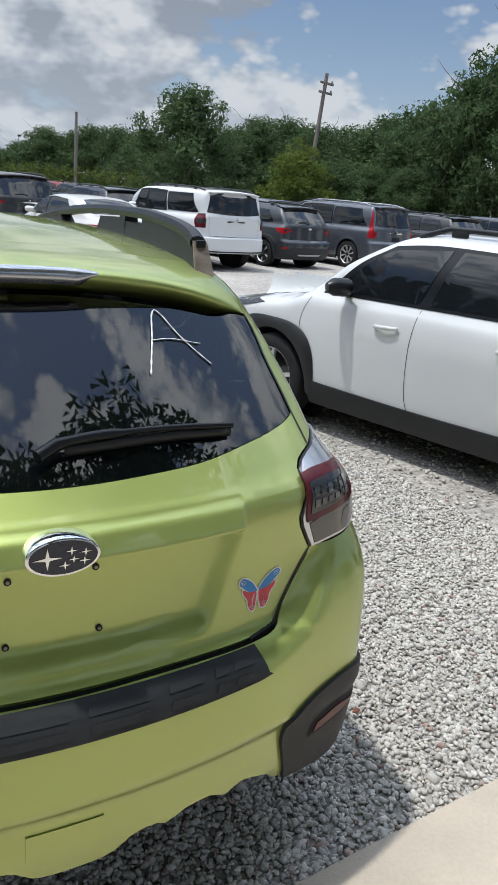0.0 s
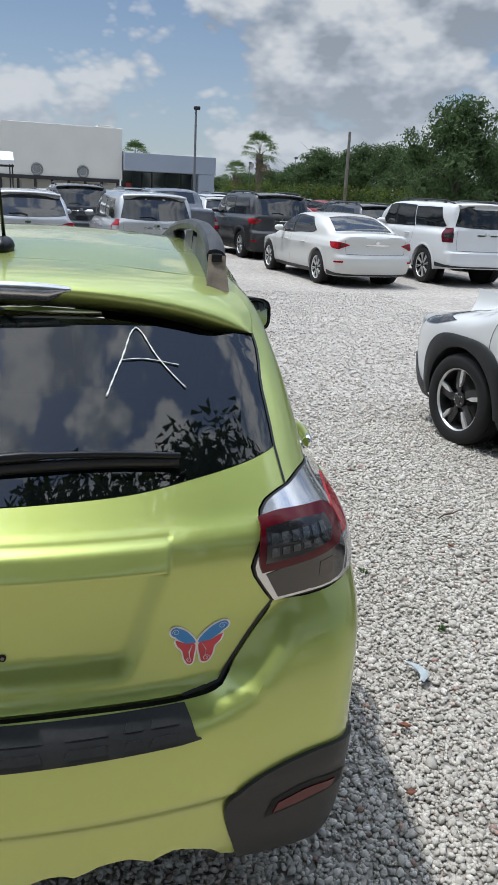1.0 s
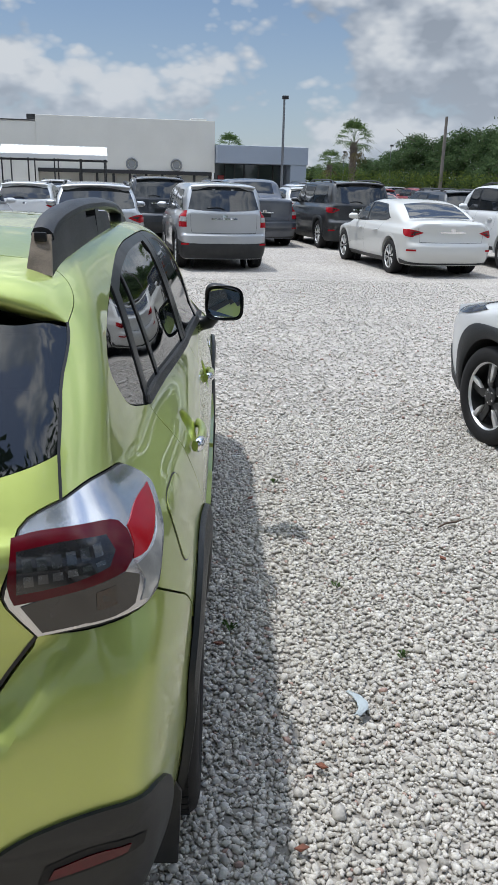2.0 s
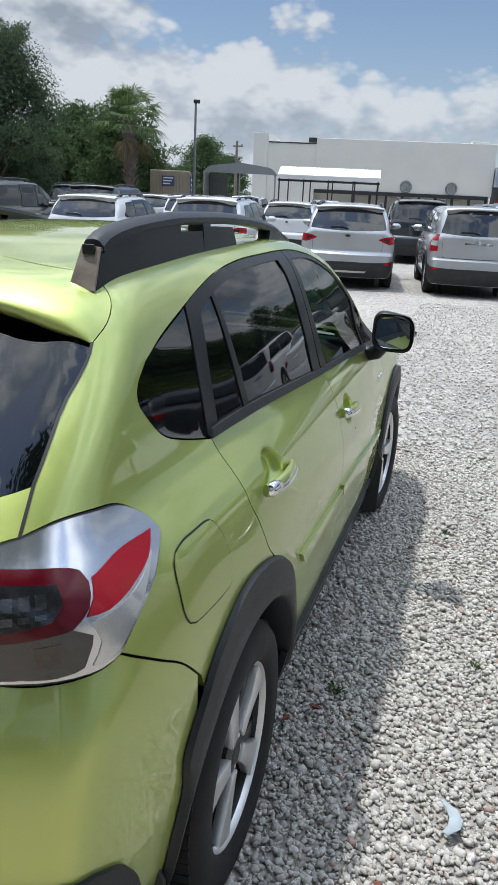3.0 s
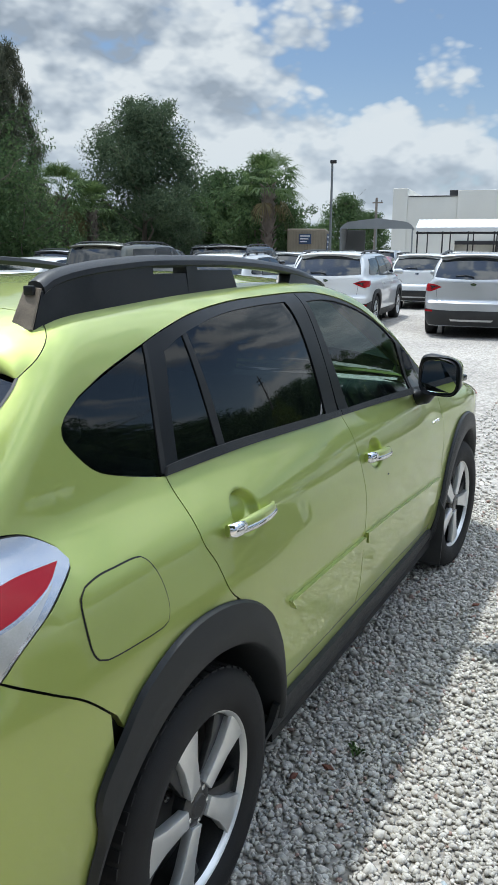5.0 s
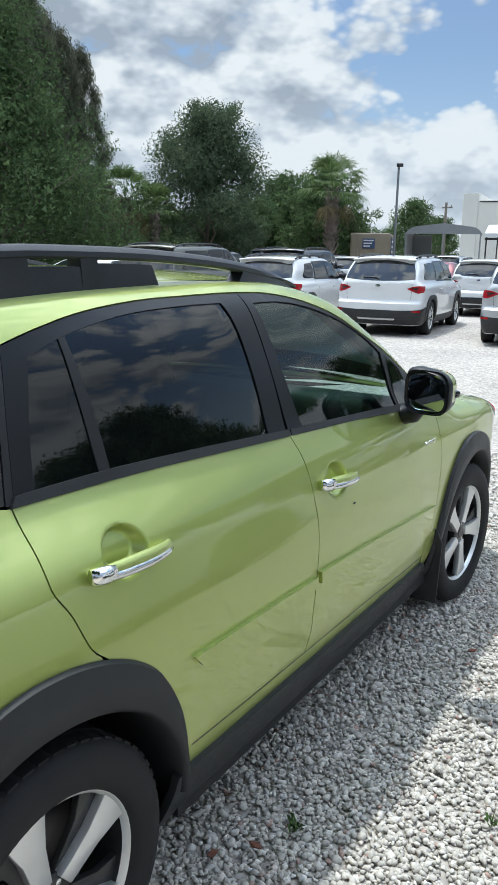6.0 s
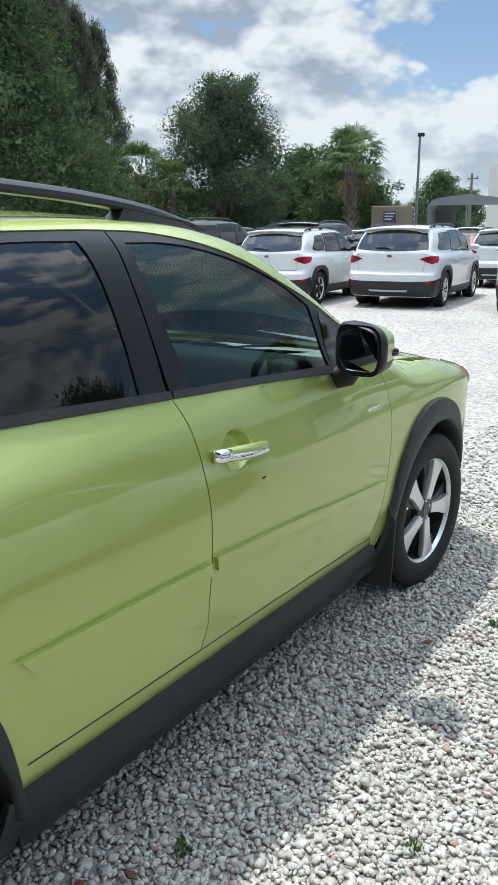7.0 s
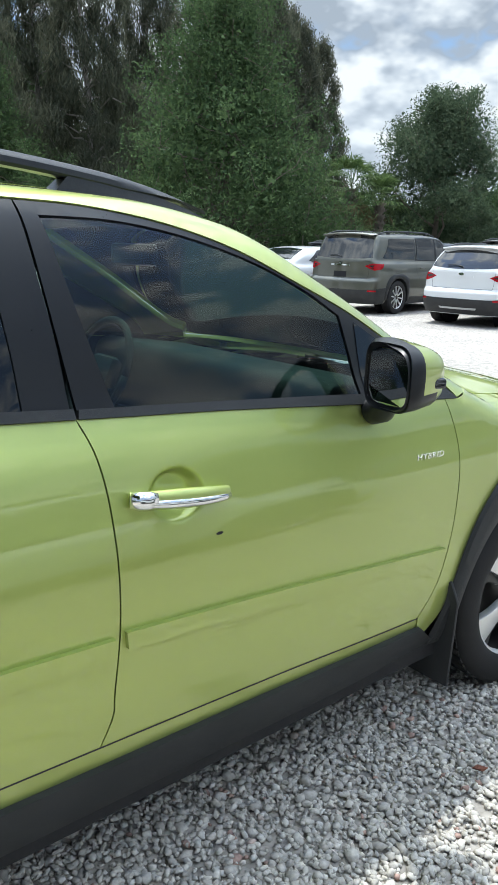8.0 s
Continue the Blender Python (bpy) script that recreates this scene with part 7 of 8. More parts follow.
def stones(name, count, boxes, size, seed, label, thin=False):
    """Loose chips over rectangles of ground, as one mesh of small angular islands."""
    rng = np.random.default_rng(seed)
    t = (1 + 5 ** 0.5) / 2
    ico = np.array([(-1, t, 0), (1, t, 0), (-1, -t, 0), (1, -t, 0), (0, -1, t), (0, 1, t), (0, -1, -t), (0, 1, -t), (t, 0, -1), (t, 0, 1), (-t, 0, -1), (-t, 0, 1)]) / math.sqrt(1 + t * t)
    tri = np.array([(0, 11, 5), (0, 5, 1), (0, 1, 7), (0, 7, 10), (0, 10, 11), (1, 5, 9), (5, 11, 4), (11, 10, 2), (10, 7, 6), (7, 1, 8), (3, 9, 4), (3, 4, 2), (3, 2, 6), (3, 6, 8), (3, 8, 9), (4, 9, 5), (2, 4, 11), (6, 2, 10), (8, 6, 7), (9, 8, 1)])
    area = np.array([(x1 - x0) * (y1 - y0) for x0, y0, x1, y1 in boxes])
    which = rng.choice(len(boxes), count, p=area / area.sum())
    bx = np.array(boxes)[which]
    pos = np.stack([bx[:, 0] + (bx[:, 2] - bx[:, 0]) * rng.random(count), bx[:, 1] + (bx[:, 3] - bx[:, 1]) * rng.random(count)], -1)
    if thin:
        pos[:, 1] = bx[:, 1] + (bx[:, 3] - bx[:, 1]) * rng.random(count) ** 1.7
    s = size * np.exp(rng.normal(0, 0.27, count))
    shape = ico[None] * (1 + rng.uniform(-0.50, 0.30, (count, 12, 1)))
    shape = shape * np.stack([np.ones(count), rng.uniform(0.55, 0.95, count), rng.uniform(0.42, 0.75, count)], -1)[:, None, :]
    # a turn of each chip about the upright, and a tilt
    a, b = rng.uniform(0, 2 * math.pi, count), rng.normal(0, 0.5, count)
    x, y, z = shape[..., 0], shape[..., 1], shape[..., 2]
    y, z = y * np.cos(b)[:, None] - z * np.sin(b)[:, None], y * np.sin(b)[:, None] + z * np.cos(b)[:, None]
    x, y = x * np.cos(a)[:, None] - y * np.sin(a)[:, None], x * np.sin(a)[:, None] + y * np.cos(a)[:, None]
    co = np.stack([x, y, z], -1) * s[:, None, None]
    low = -co[..., 2].min(1) - s * 0.28 + rng.uniform(0, 0.006, count)
    co += np.stack([pos[:, 0], pos[:, 1], low], -1)[:, None, :]
    faces = (tri[None] + (np.arange(count) * 12)[:, None, None]).reshape(-1, 3)
    me = bpy.data.meshes.new(name)
    me.vertices.add(count * 12)
    me.vertices.foreach_set("co", co.reshape(-1).astype(np.float32))
    me.loops.add(len(faces) * 3)
    me.loops.foreach_set("vertex_index", faces.reshape(-1).astype(np.int32))
    me.polygons.add(len(faces))
    me.polygons.foreach_set("loop_start", (np.arange(len(faces)) * 3).astype(np.int32))
    me.update(calc_edges=True)
    me.shade_smooth()
    me.validate()
    me.materials.append(STONE)
    return tagged(new(name, me), label, "gravel", kind="stuff")


stones("gravel", 76000, [(-0.9, -0.05, 0.7, 0.9), (0.6, 0.0, 2.6, 1.2), (0.5, 1.2, 2.9, 4.6)], 0.0106, 3, "loose pale limestone chips on the ground")
stones("far_gravel", 26000, [(0.2, 4.6, 5.4, 13.5), (2.9, 0.5, 4.6, 4.6)], 0.0120, 5, "pale limestone chips farther along the lot", True)

CONCRETE = material("weathered concrete", (0.50, 0.43, 0.34), 0.85, 0, 0, 0.16, 3, 0.5, 160)
raw_part("pavement", *prism([(-8.0, -4.0), (9.0, -4.0), (9.0, 0.06 + 0.09 * 9), (-8.0, 0.06 - 0.09 * 8)], 0.075, 0.012, Matrix.Translation((0, 0, -0.045))), CONCRETE, None, "weathered pale concrete walkway along the gravel", sharp=40)
tagged(bpy.data.objects["pavement"], category="pavement", kind="structure")

# litter on the gravel
TWIG = material("dead twig", (0.10, 0.07, 0.05), 0.9, 0, 0, 0.3, 30)
LEAF_DRY = material("dry red-brown leaf", (0.16, 0.06, 0.035), 0.8, 0, 0, 0.35, 30)
PAPER = material("grey-blue plastic scrap", (0.40, 0.45, 0.47), 0.45, 0, 0, 0.12, 30)
WEED = material("green weed", (0.07, 0.13, 0.03), 0.7, 0, 0, 0.3, 30)
scrap_pts = [(1.375, 1.28, 0.030), (1.40, 1.25, 0.036), (1.415, 1.215, 0.034), (1.41, 1.18, 0.036), (1.385, 1.15, 0.032)]
sv = []
for i, (x, y, z) in enumerate(scrap_pts):
    wd = (0.008, 0.016, 0.019, 0.017, 0.010)[i]
    sv += [(x - wd, y, z + 0.004), (x, y, z + 0.010), (x + wd, y, z + 0.002)]
sv += [(x, y, z - 0.003) for x, y, z in sv]
sf = [[i * 3 + k, i * 3 + k + 1, i * 3 + k + 4, i * 3 + k + 3] for i in range(4) for k in range(2)]
sf += [[q + 15 for q in reversed(f)] for f in sf]
tagged(raw_part("plastic_scrap", sv, sf, PAPER), "curled grey-blue plastic scrap lying on gravel", "litter")
tagged(raw_part("twig", *tube([(2.05, 2.62, 0.036), (2.10, 2.66, 0.042), (2.16, 2.68, 0.040), (2.21, 2.72, 0.038)], [0.004, 0.006, 0.005, 0.003], 6), TWIG), "short dead twig lying on gravel", "twig")
for i, (x, y) in enumerate(((0.93, 1.57), (0.85, 1.48), (1.24, 0.92), (1.10, 2.99), (1.98, 2.28), (1.15, 0.62))):
    a = i * 1.3
    lv = [(x + 0.015 * math.cos(a + k * 1.05) * (1.5 if k in (0, 3) else 0.8), y + 0.015 * math.sin(a + k * 1.05) * (1.5 if k in (0, 3) else 0.8), 0.034 + 0.006 * (k % 2)) for k in range(6)]
    tagged(raw_part("dry_leaf", lv + [(p[0], p[1], p[2] - 0.002) for p in lv], [list(range(6)), list(range(11, 5, -1))], LEAF_DRY, smooth=False), "curled dry red-brown leaf on the gravel", "leaf", "dry leaves on the gravel")


def weed(x, y, n, size, seed):
    rng = random.Random(seed)
    v, f = [], []
    for i in range(n):
        a, l = rng.uniform(0, 6.28), size * rng.uniform(0.5, 1.1)
        cx, cy = x + rng.gauss(0, size * 0.4), y + rng.gauss(0, size * 0.4)
        dx, dy = math.cos(a), math.sin(a)
        k = len(v)
        v += [(cx - dy * 0.003, cy + dx * 0.003, 0.01), (cx + dy * 0.003, cy - dx * 0.003, 0.01), (cx + dx * l * 0.5 + dy * 0.004, cy + dy * l * 0.5 - dx * 0.004, 0.02 + l * 0.6), (cx + dx * l, cy + dy * l, 0.02 + l * 0.55)]
        f.append([k, k + 1, k + 2, k + 3])
    tagged(raw_part("weed", v, f, WEED, smooth=False), "small green weed growing through gravel", "weed", "weeds in the gravel")


weed(1.62, 1.52, 14, 0.022, 1)
weed(0.98, 1.72, 18, 0.024, 2)
weed(1.45, 2.05, 12, 0.018, 3)
weed(1.25, 3.3, 14, 0.022, 4)


# ---- trees ----
def leaf_material(name, dark, light, gloss=0.75):
    m = bpy.data.materials.new(name)
    m.use_nodes = True
    nt = m.node_tree
    N, L = nt.nodes.new, nt.links.new
    b = nt.nodes["Principled BSDF"]
    b.inputs["Roughness"].default_value, b.inputs["Specular IOR Level"].default_value = gloss, 0.10
    g, r = N("ShaderNodeNewGeometry"), N("ShaderNodeValToRGB")
    r.color_ramp.elements[0].color, r.color_ramp.elements[1].color = (*dark, 1), (*light, 1)
    L(g.outputs["Random Per Island"], r.inputs[0]); L(r.outputs[0], b.inputs["Base Color"])
    t, mix, out = N("ShaderNodeBsdfTranslucent"), N("ShaderNodeMixShader"), nt.nodes["Material Output"]
    L(r.outputs[0], t.inputs[0]); mix.inputs[0].default_value = 0.40
    L(b.outputs[0], mix.inputs[1]); L(t.outputs[0], mix.inputs[2]); L(mix.outputs[0], out.inputs[0])
    return m


OAK = leaf_material("live oak leaves", (0.042, 0.074, 0.032), (0.110, 0.165, 0.068))
OLIVE_LEAF = leaf_material("grey-green leaves", (0.050, 0.078, 0.045), (0.125, 0.165, 0.095))
FRESH = leaf_material("yellow-green leaves", (0.075, 0.115, 0.022), (0.16, 0.20, 0.045))
PINE = leaf_material("drooping pine needles", (0.060, 0.070, 0.048), (0.15, 0.155, 0.105), 0.9)
PALM = leaf_material("palm blades", (0.050, 0.090, 0.028), (0.14, 0.20, 0.075), 0.5)
STRAW = leaf_material("dead palm blades", (0.10, 0.08, 0.045), (0.20, 0.17, 0.09), 0.9)
BARK = material("grey-brown bark", (0.13, 0.105, 0.085), 0.9, 0, 0, 0.35, 4, 0.8, 30)
PALE_BARK = material("pale dead branches", (0.26, 0.23, 0.20), 0.9, 0, 0, 0.25, 4, 0.5, 30)


def leaves(rng, centres, radii, n, size, stretch=1.6, hang=0.0, inner=0.4):
    """Small pointed leaf sprays scattered through and over round clumps."""
    centres, radii = np.array(centres), np.array(radii)
    k = rng.choice(len(centres), n, p=radii[:, 0] ** 2 / (radii[:, 0] ** 2).sum())
    d = rng.normal(size=(n, 3))
    d /= np.linalg.norm(d, axis=1, keepdims=True)
    r = np.where(rng.random(n) < inner, rng.uniform(0.2, 0.8, n), rng.uniform(0.75, 1.12, n) + rng.normal(0, 0.06, n))
    pos = centres[k] + d * radii[k] * r[:, None]
    a = rng.normal(size=(n, 3))
    a[:, 2] = a[:, 2] * (1 - hang) - hang * 2.2
    a /= np.linalg.norm(a, axis=1, keepdims=True)
    b = np.cross(a, rng.normal(size=(n, 3)))
    b /= np.linalg.norm(b, axis=1, keepdims=True)
    s = (size * rng.uniform(0.6, 1.4, n))[:, None]
    bend = np.cross(a, b) * s * 0.3
    q = np.stack([pos - a * s * stretch * 0.7 + b * s * 0.6, pos - a * s * stretch * 0.5 - b * s * 0.6 + bend, pos + a * s * stretch], 1)
    return [tuple(v) for v in q.reshape(-1, 3).tolist()], np.arange(3 * n).reshape(-1, 3).tolist()


def limb(rng, a, b, r0, r1, wander=0.12):
    a, b = np.array(a, float), np.array(b, float)
    l = np.linalg.norm(b - a)
    pts = [a + (b - a) * t + rng.normal(0, wander * l * 0.25, 3) * math.sin(t * math.pi) for t in np.linspace(0, 1, 6)]
    return tube(pts, list(np.linspace(r0, r1, 6)), 7)


def build_tree(name, label, h, w, seed, leaf, n=6500, size=0.085, trunk=0.16, low=0.18, lobes=17, shape="round", bark=None):
    rng = np.random.default_rng(seed)
    tree = thing(name, label, "tree")
    wood, cs, rs = [limb(rng, (0, 0, -0.05), (rng.normal(0, 0.1), rng.normal(0, 0.1), h * 0.55), trunk, trunk * 0.5, 0.06)], [], []
    for i in range(lobes):
        t = (i + 0.5) / lobes
        z = h * (low + (0.92 - low) * t)
        if shape == "round":
            reach = w * 0.5 * math.sin(math.pi * min(0.98, 0.22 + 0.72 * t)) ** 0.8
        else:
            reach = w * 0.5 * (1.05 - t) ** 0.8
        a = i * 2.4 + rng.uniform(-0.4, 0.4)
        rad = w * rng.uniform(0.15, 0.23) * (1.0 if shape == "round" else 1.1 - 0.5 * t)
        d = max(reach - rad * 0.7, 0.0) * rng.uniform(0.75, 1.1)
        c = (d * math.cos(a), d * math.sin(a), z)
        cs.append(c)
        rs.append((rad, rad, rad * rng.uniform(0.65, 0.95)))
        wood.append(limb(rng, (0, 0, max(0.12 * h, z - h * 0.22)), c, trunk * 0.42, 0.02))
        for _ in range(2):
            e = np.array(c) + rng.normal(0, rad * 0.6, 3)
            wood.append(limb(rng, c, e, 0.03, 0.008))
    core = [tuple(c) for c in cs] + [(0, 0, h * (low + 0.9) * 0.55)]
    core_r = [tuple(0.72 * q for q in r) for r in rs] + [(w * 0.28, w * 0.28, h * 0.28)]
    # small sprays that stick out of the big clumps and break the outline
    for i in range(lobes * 3):
        k = int(rng.integers(lobes))
        d = rng.normal(size=3)
        d[2] = abs(d[2]) * 0.8 + 0.1
        d /= np.linalg.norm(d)
        e = np.array(core[k]) + d * np.array(rs[k]) * rng.uniform(0.92, 1.22)
        q = w * rng.uniform(0.035, 0.075)
        wood.append(limb(rng, core[k], e, 0.02, 0.006))
        cs.append(tuple(e))
        rs.append((q, q, q * 0.8))
    raw_part("trunk", *join(*wood), bark or BARK, tree)
    fine, bulk = leaves(rng, cs, rs, n, size, 1.7), leaves(rng, core, core_r, n // 9, size * 3.2, 1.1, 0.0, 0.7)
    raw_part("crown", *join(fine, bulk), leaf, tree, smooth=False)
    return tree


def build_pine(name, label, h, w, seed, n=34000):
    rng = np.random.default_rng(seed)
    tree = thing(name, label, "tree")
    wood, cs, rs = [limb(rng, (0, 0, -0.05), (0.2, 0, h), 0.22, 0.03, 0.03)], [], []
    for i in range(70):
        t = i / 69
        z = h * (0.12 + 0.86 * t)
        reach = w * 0.5 * (1.0 - t) ** 0.65 * rng.uniform(0.5, 1.15) + 0.15
        a = i * 2.4
        c = (reach * math.cos(a), reach * math.sin(a), z + reach * 0.25)
        wood.append(limb(rng, (0, 0, z), c, 0.05, 0.012, 0.3))
        cs.append((c[0] * 0.85, c[1] * 0.85, c[2] - 0.3))
        rs.append((0.40 + 0.42 * (1 - t), 0.40 + 0.42 * (1 - t), 0.85))
    raw_part("trunk", *join(*wood), PALE_BARK, tree)
    raw_part("crown", *join(leaves(rng, cs, rs, n, 0.034, 7.0, 0.75, 0.45), leaves(rng, cs, [tuple(0.6 * q for q in r) for r in rs], n // 12, 0.12, 2.0, 0.5, 0.8)), PINE, tree, smooth=False)
    return tree


def build_palm(name, label, h, seed, r=1.5):
    rng = np.random.default_rng(seed)
    tree = thing(name, label, "palm tree")
    prof = [(z, 0.17 + 0.03 * math.sin(z * 19) + (0.07 if z > h - 1.6 else 0.0)) for z in np.linspace(-0.05, h, 44)]
    raw_part("trunk", *lathe(prof, 14, "z"), BARK, tree)
    boots = []
    for i in range(70):
        a, z = i * 2.4, h * 0.25 + (h * 0.78) * i / 70
        d = Vector((math.cos(a), math.sin(a), 0.9))
        p = Vector((0.18 * math.cos(a), 0.18 * math.sin(a), z))
        boots.append(tube([p, p + d * 0.09, p + d * 0.17], [0.05, 0.035, 0.012], 5))
    raw_part("rough_bark", *join(*boots), BARK, tree)
    for dead in (False, True):
        v, f = [], []
        for i in range(40 if not dead else 4):
            a = i * 2.4 + rng.uniform(-0.2, 0.2)
            el = rng.uniform(-0.45, 1.35) if not dead else rng.uniform(-1.3, -0.8)
            out = Vector((math.cos(a) * math.cos(el), math.sin(a) * math.cos(el), math.sin(el)))
            side = Vector((-math.sin(a), math.cos(a), 0))
            base = Vector((0, 0, h + 0.1))
            tip = base + out * r * 0.55
            k = len(v)
            v += [tuple(base - side * 0.012), tuple(base + side * 0.012), tuple(tip + side * 0.008), tuple(tip - side * 0.008)]
            f.append([k, k + 1, k + 2, k + 3])
            up = out.cross(side)
            for j in range(17):
                b = (j - 8) / 8 * 1.25
                dr = (out * math.cos(b) + side * math.sin(b)).normalized()
                ln = r * 0.62 * rng.uniform(0.75, 1.05) * (1 - 0.25 * abs(j - 8) / 8)
                m = tip + dr * ln * 0.55
                e = tip + dr * ln + Vector((0, 0, -0.22 * ln - 0.1))
                wd = dr.cross(up).normalized() * 0.022
                k = len(v)
                v += [tuple(tip), tuple(m + wd), tuple(e), tuple(m - wd)]
                f.append([k, k + 1, k + 2, k + 3])
        raw_part("dead_fronds" if dead else "fronds", v, f, STRAW if dead else PALM, tree, smooth=False)
    return tree


def stand(tree, x, y, turn=0.0, scale=1.0, tall=1.0):
    tree.matrix_world = pose(x, y, 0, 0, 0, turn) @ Matrix.Diagonal((scale, scale, scale * tall, 1))
    return tree


def again(tree, x, y, turn, scale=1.0, tall=1.0):
    s = tree.scale.copy()
    tree.scale = (1, 1, 1)
    c = copy_thing(tree, pose(x, y, 0, 0, 0, turn) @ Matrix.Diagonal((scale, scale, scale * tall, 1)))
    tree.scale = s
    return c


def polar(az, d, x0=1.6, y0=0.0):
    return x0 + d * math.sin(radians(az)), y0 + d * math.cos(radians(az))


WOOD = "trees round the lot"
oak = build_tree("oak_tree", "dark green oak tree with an uneven crown", 8.6, 7.0, 11, OLIVE_LEAF, 60000, 0.040)
stand(oak, -21.3, 32.2, 0)
thick = build_tree("broad_tree", "tall dense dark green broadleaf tree", 12.0, 12.6, 12, OAK, 75000, 0.046, 0.2, 0.04, 40, "cone")
stand(thick, -24.7, 22.2, 40)
round_tree = build_tree("lot_tree", "rounded green broadleaf tree", 7.4, 6.4, 13, OAK, 15000, 0.066, 0.16, 0.14, 16)
stand(round_tree, 18.9, 42.6, 0)
yellow = build_tree("small_tree", "small yellow-green leafy tree", 4.0, 4.0, 14, FRESH, 9000, 0.050, 0.08, 0.12, 12)
stand(yellow, 20.6, 32.9, 0)
pine = build_pine("pine_tree", "tall feathery grey-green pine with drooping needles", 17.0, 6.0, 15)
stand(pine, *polar(-48, 48), 0)
for t in (oak, thick, round_tree, yellow, pine):
    tagged(t, group=WOOD)
for az, d, turn, s, tall in ((-44.0, 49, 60, 0.80, 0.95), (-46.2, 52, 20, 0.9, 1.0), (-51.5, 44, 100, 1.0, 1.05), (-55.5, 50, 190, 1.1, 1.05), (-59.5, 44, 250, 1.05, 1.1), (-63, 48, 300, 1.1, 1.1), (-67.5, 42, 10, 1.1, 1.1), (-72, 46, 80, 1.1, 1.0)):
    again(pine, *polar(az, d), turn, s, tall)
for az, d, turn, s, tall in ((-66.5, 40, 120, 0.85, 0.95), (-74, 36, 200, 0.8, 1.0), (-82, 36, 260, 0.8, 1.0), (-57.5, 56, 20, 1.1, 1.0), (-63.5, 58, 80, 1.1, 1.1), (-50.5, 58, 150, 0.9, 0.9)):
    again(thick, *polar(az, d), turn, s, tall)
for az, d, turn, s, tall in ((-29.8, 50, 70, 0.92, 0.95), (-31.6, 47, 150, 0.8, 0.8), (-27.6, 52, 220, 0.85, 0.88), (-25.0, 56, 300, 0.7, 0.85), (-33.5, 52, 10, 0.8, 0.9), (-38.5, 50, 10, 0.7, 0.62), (-41.5, 52, 100, 0.7, 0.6), (-23.2, 60, 40, 0.5, 0.85)):
    again(round_tree, *polar(az, d, 1.66, -0.54), turn, s, tall)
for az, d, turn, s, tall in ((-19.4, 85, 0, 1.0, 1.0), (-17.9, 92, 90, 0.9, 0.9), (-21.3, 95, 50, 0.8, 0.8), (7.2, 90, 30, 0.8, 0.6), (9.0, 86, 60, 0.9, 0.6), (10.8, 84, 90, 0.9, 0.65), (12.6, 82, 120, 0.9, 0.75), (14.2, 78, 150, 1.0, 0.85), (15.9, 78, 10, 0.95, 0.85), (17.4, 76, 200, 1.0, 0.9), (19.2, 74, 250, 1.0, 0.9), (21.0, 70, 300, 0.95, 0.9), (22.6, 68, 20, 0.95, 0.8)):
    again(round_tree, *polar(az, d, -0.3, -1.1), turn, s, tall)
for az, d, turn, s, tall in ((26.6, 56, 60, 0.9, 0.9), (28.6, 58, 130, 1.0, 0.95), (30.8, 60, 180, 1.1, 0.9), (33.2, 56, 220, 1.1, 0.82), (35.6, 54, 270, 1.1, 0.80), (37.8, 52, 310, 1.15, 0.84), (40.2, 48, 30, 1.1, 0.92), (42.8, 44, 80, 1.1, 1.06), (45.6, 42, 140, 1.15, 1.2), (49, 40, 200, 1.2, 1.2), (53, 40, 260, 1.1, 1.1)):
    again(round_tree, *polar(az, d, -0.3, -1.1), turn, s, tall)
for az, d, turn in ((34.0, 42, 30), (36.5, 44, 130), (39.5, 42, 220)):
    again(round_tree, *polar(az, d, -0.3, -1.1), turn, 0.64, 0.80)
shade = build_tree("shade_oak", "out-of-view spreading oak with a high dark crown that shades the walkway", 11.6, 8.0, 21, OAK, 22000, 0.085, 0.22, 0.62, 17)
stand(shade, 3.2, -4.0, 0)
tagged(shade, group=WOOD)
# more unseen copies, added to shade the walkway and darken the car's tail
for i, (x, y, k) in enumerate(((-3.0, -6.6, 1.0), (1.2, -8.4, 1.05), (10.2, -6.6, 1.0), (-10.2, -6.2, 1.0))):
    again(shade, x, y, i * 97 + 30, k, 1.0)
# low dark wood that closes the gaps between the trees
for i, az in enumerate((-36.5, -39.0, -41.5, -44.0, -46.5, -49.0, -52.0, -55.0, -58.0)):
    again(round_tree, *polar(az, 60, 1.66, -0.54), i * 70, 1.0, 0.62 + 0.06 * (i % 3))
for az, d, turn, s, tall in ((-45.2, 47, 60, 0.78, 1.0), (-47.2, 46, 160, 0.88, 1.0), (-50.0, 47, 250, 0.95, 1.0)):
    again(pine, *polar(az, d), turn, s, tall)
again(round_tree, *polar(-26.8, 44, 1.66, -0.54), 33, 0.85, 1.0)
# the trees behind the walkway and to the right of the lot
for i, (x, y) in enumerate(((-19, -17), (-13, -19), (-7.5, -17.5), (-2, -19.5), (3.5, -18), (9, -20), (15, -18), (21, -16), (27, -10), (31, -3), (33, 5), (34, 13), (-25, -12))):
    again(round_tree, x, y, i * 57, 1.0, 0.75)
palm = build_palm("cabbage_palm", "cabbage palm with a rough trunk and fan fronds", 3.7, 16)
stand(palm, *polar(-26.2, 40, 1.66, -0.54), 0, 1.25)
tagged(palm, group=WOOD)
for az, d, turn, s, tall in ((-40.6, 37, 60, 1.05, 1.0), (-38.6, 37, 130, 0.95, 0.95)):
    again(palm, *polar(az, d, 1.66, -0.54), turn, s, tall)
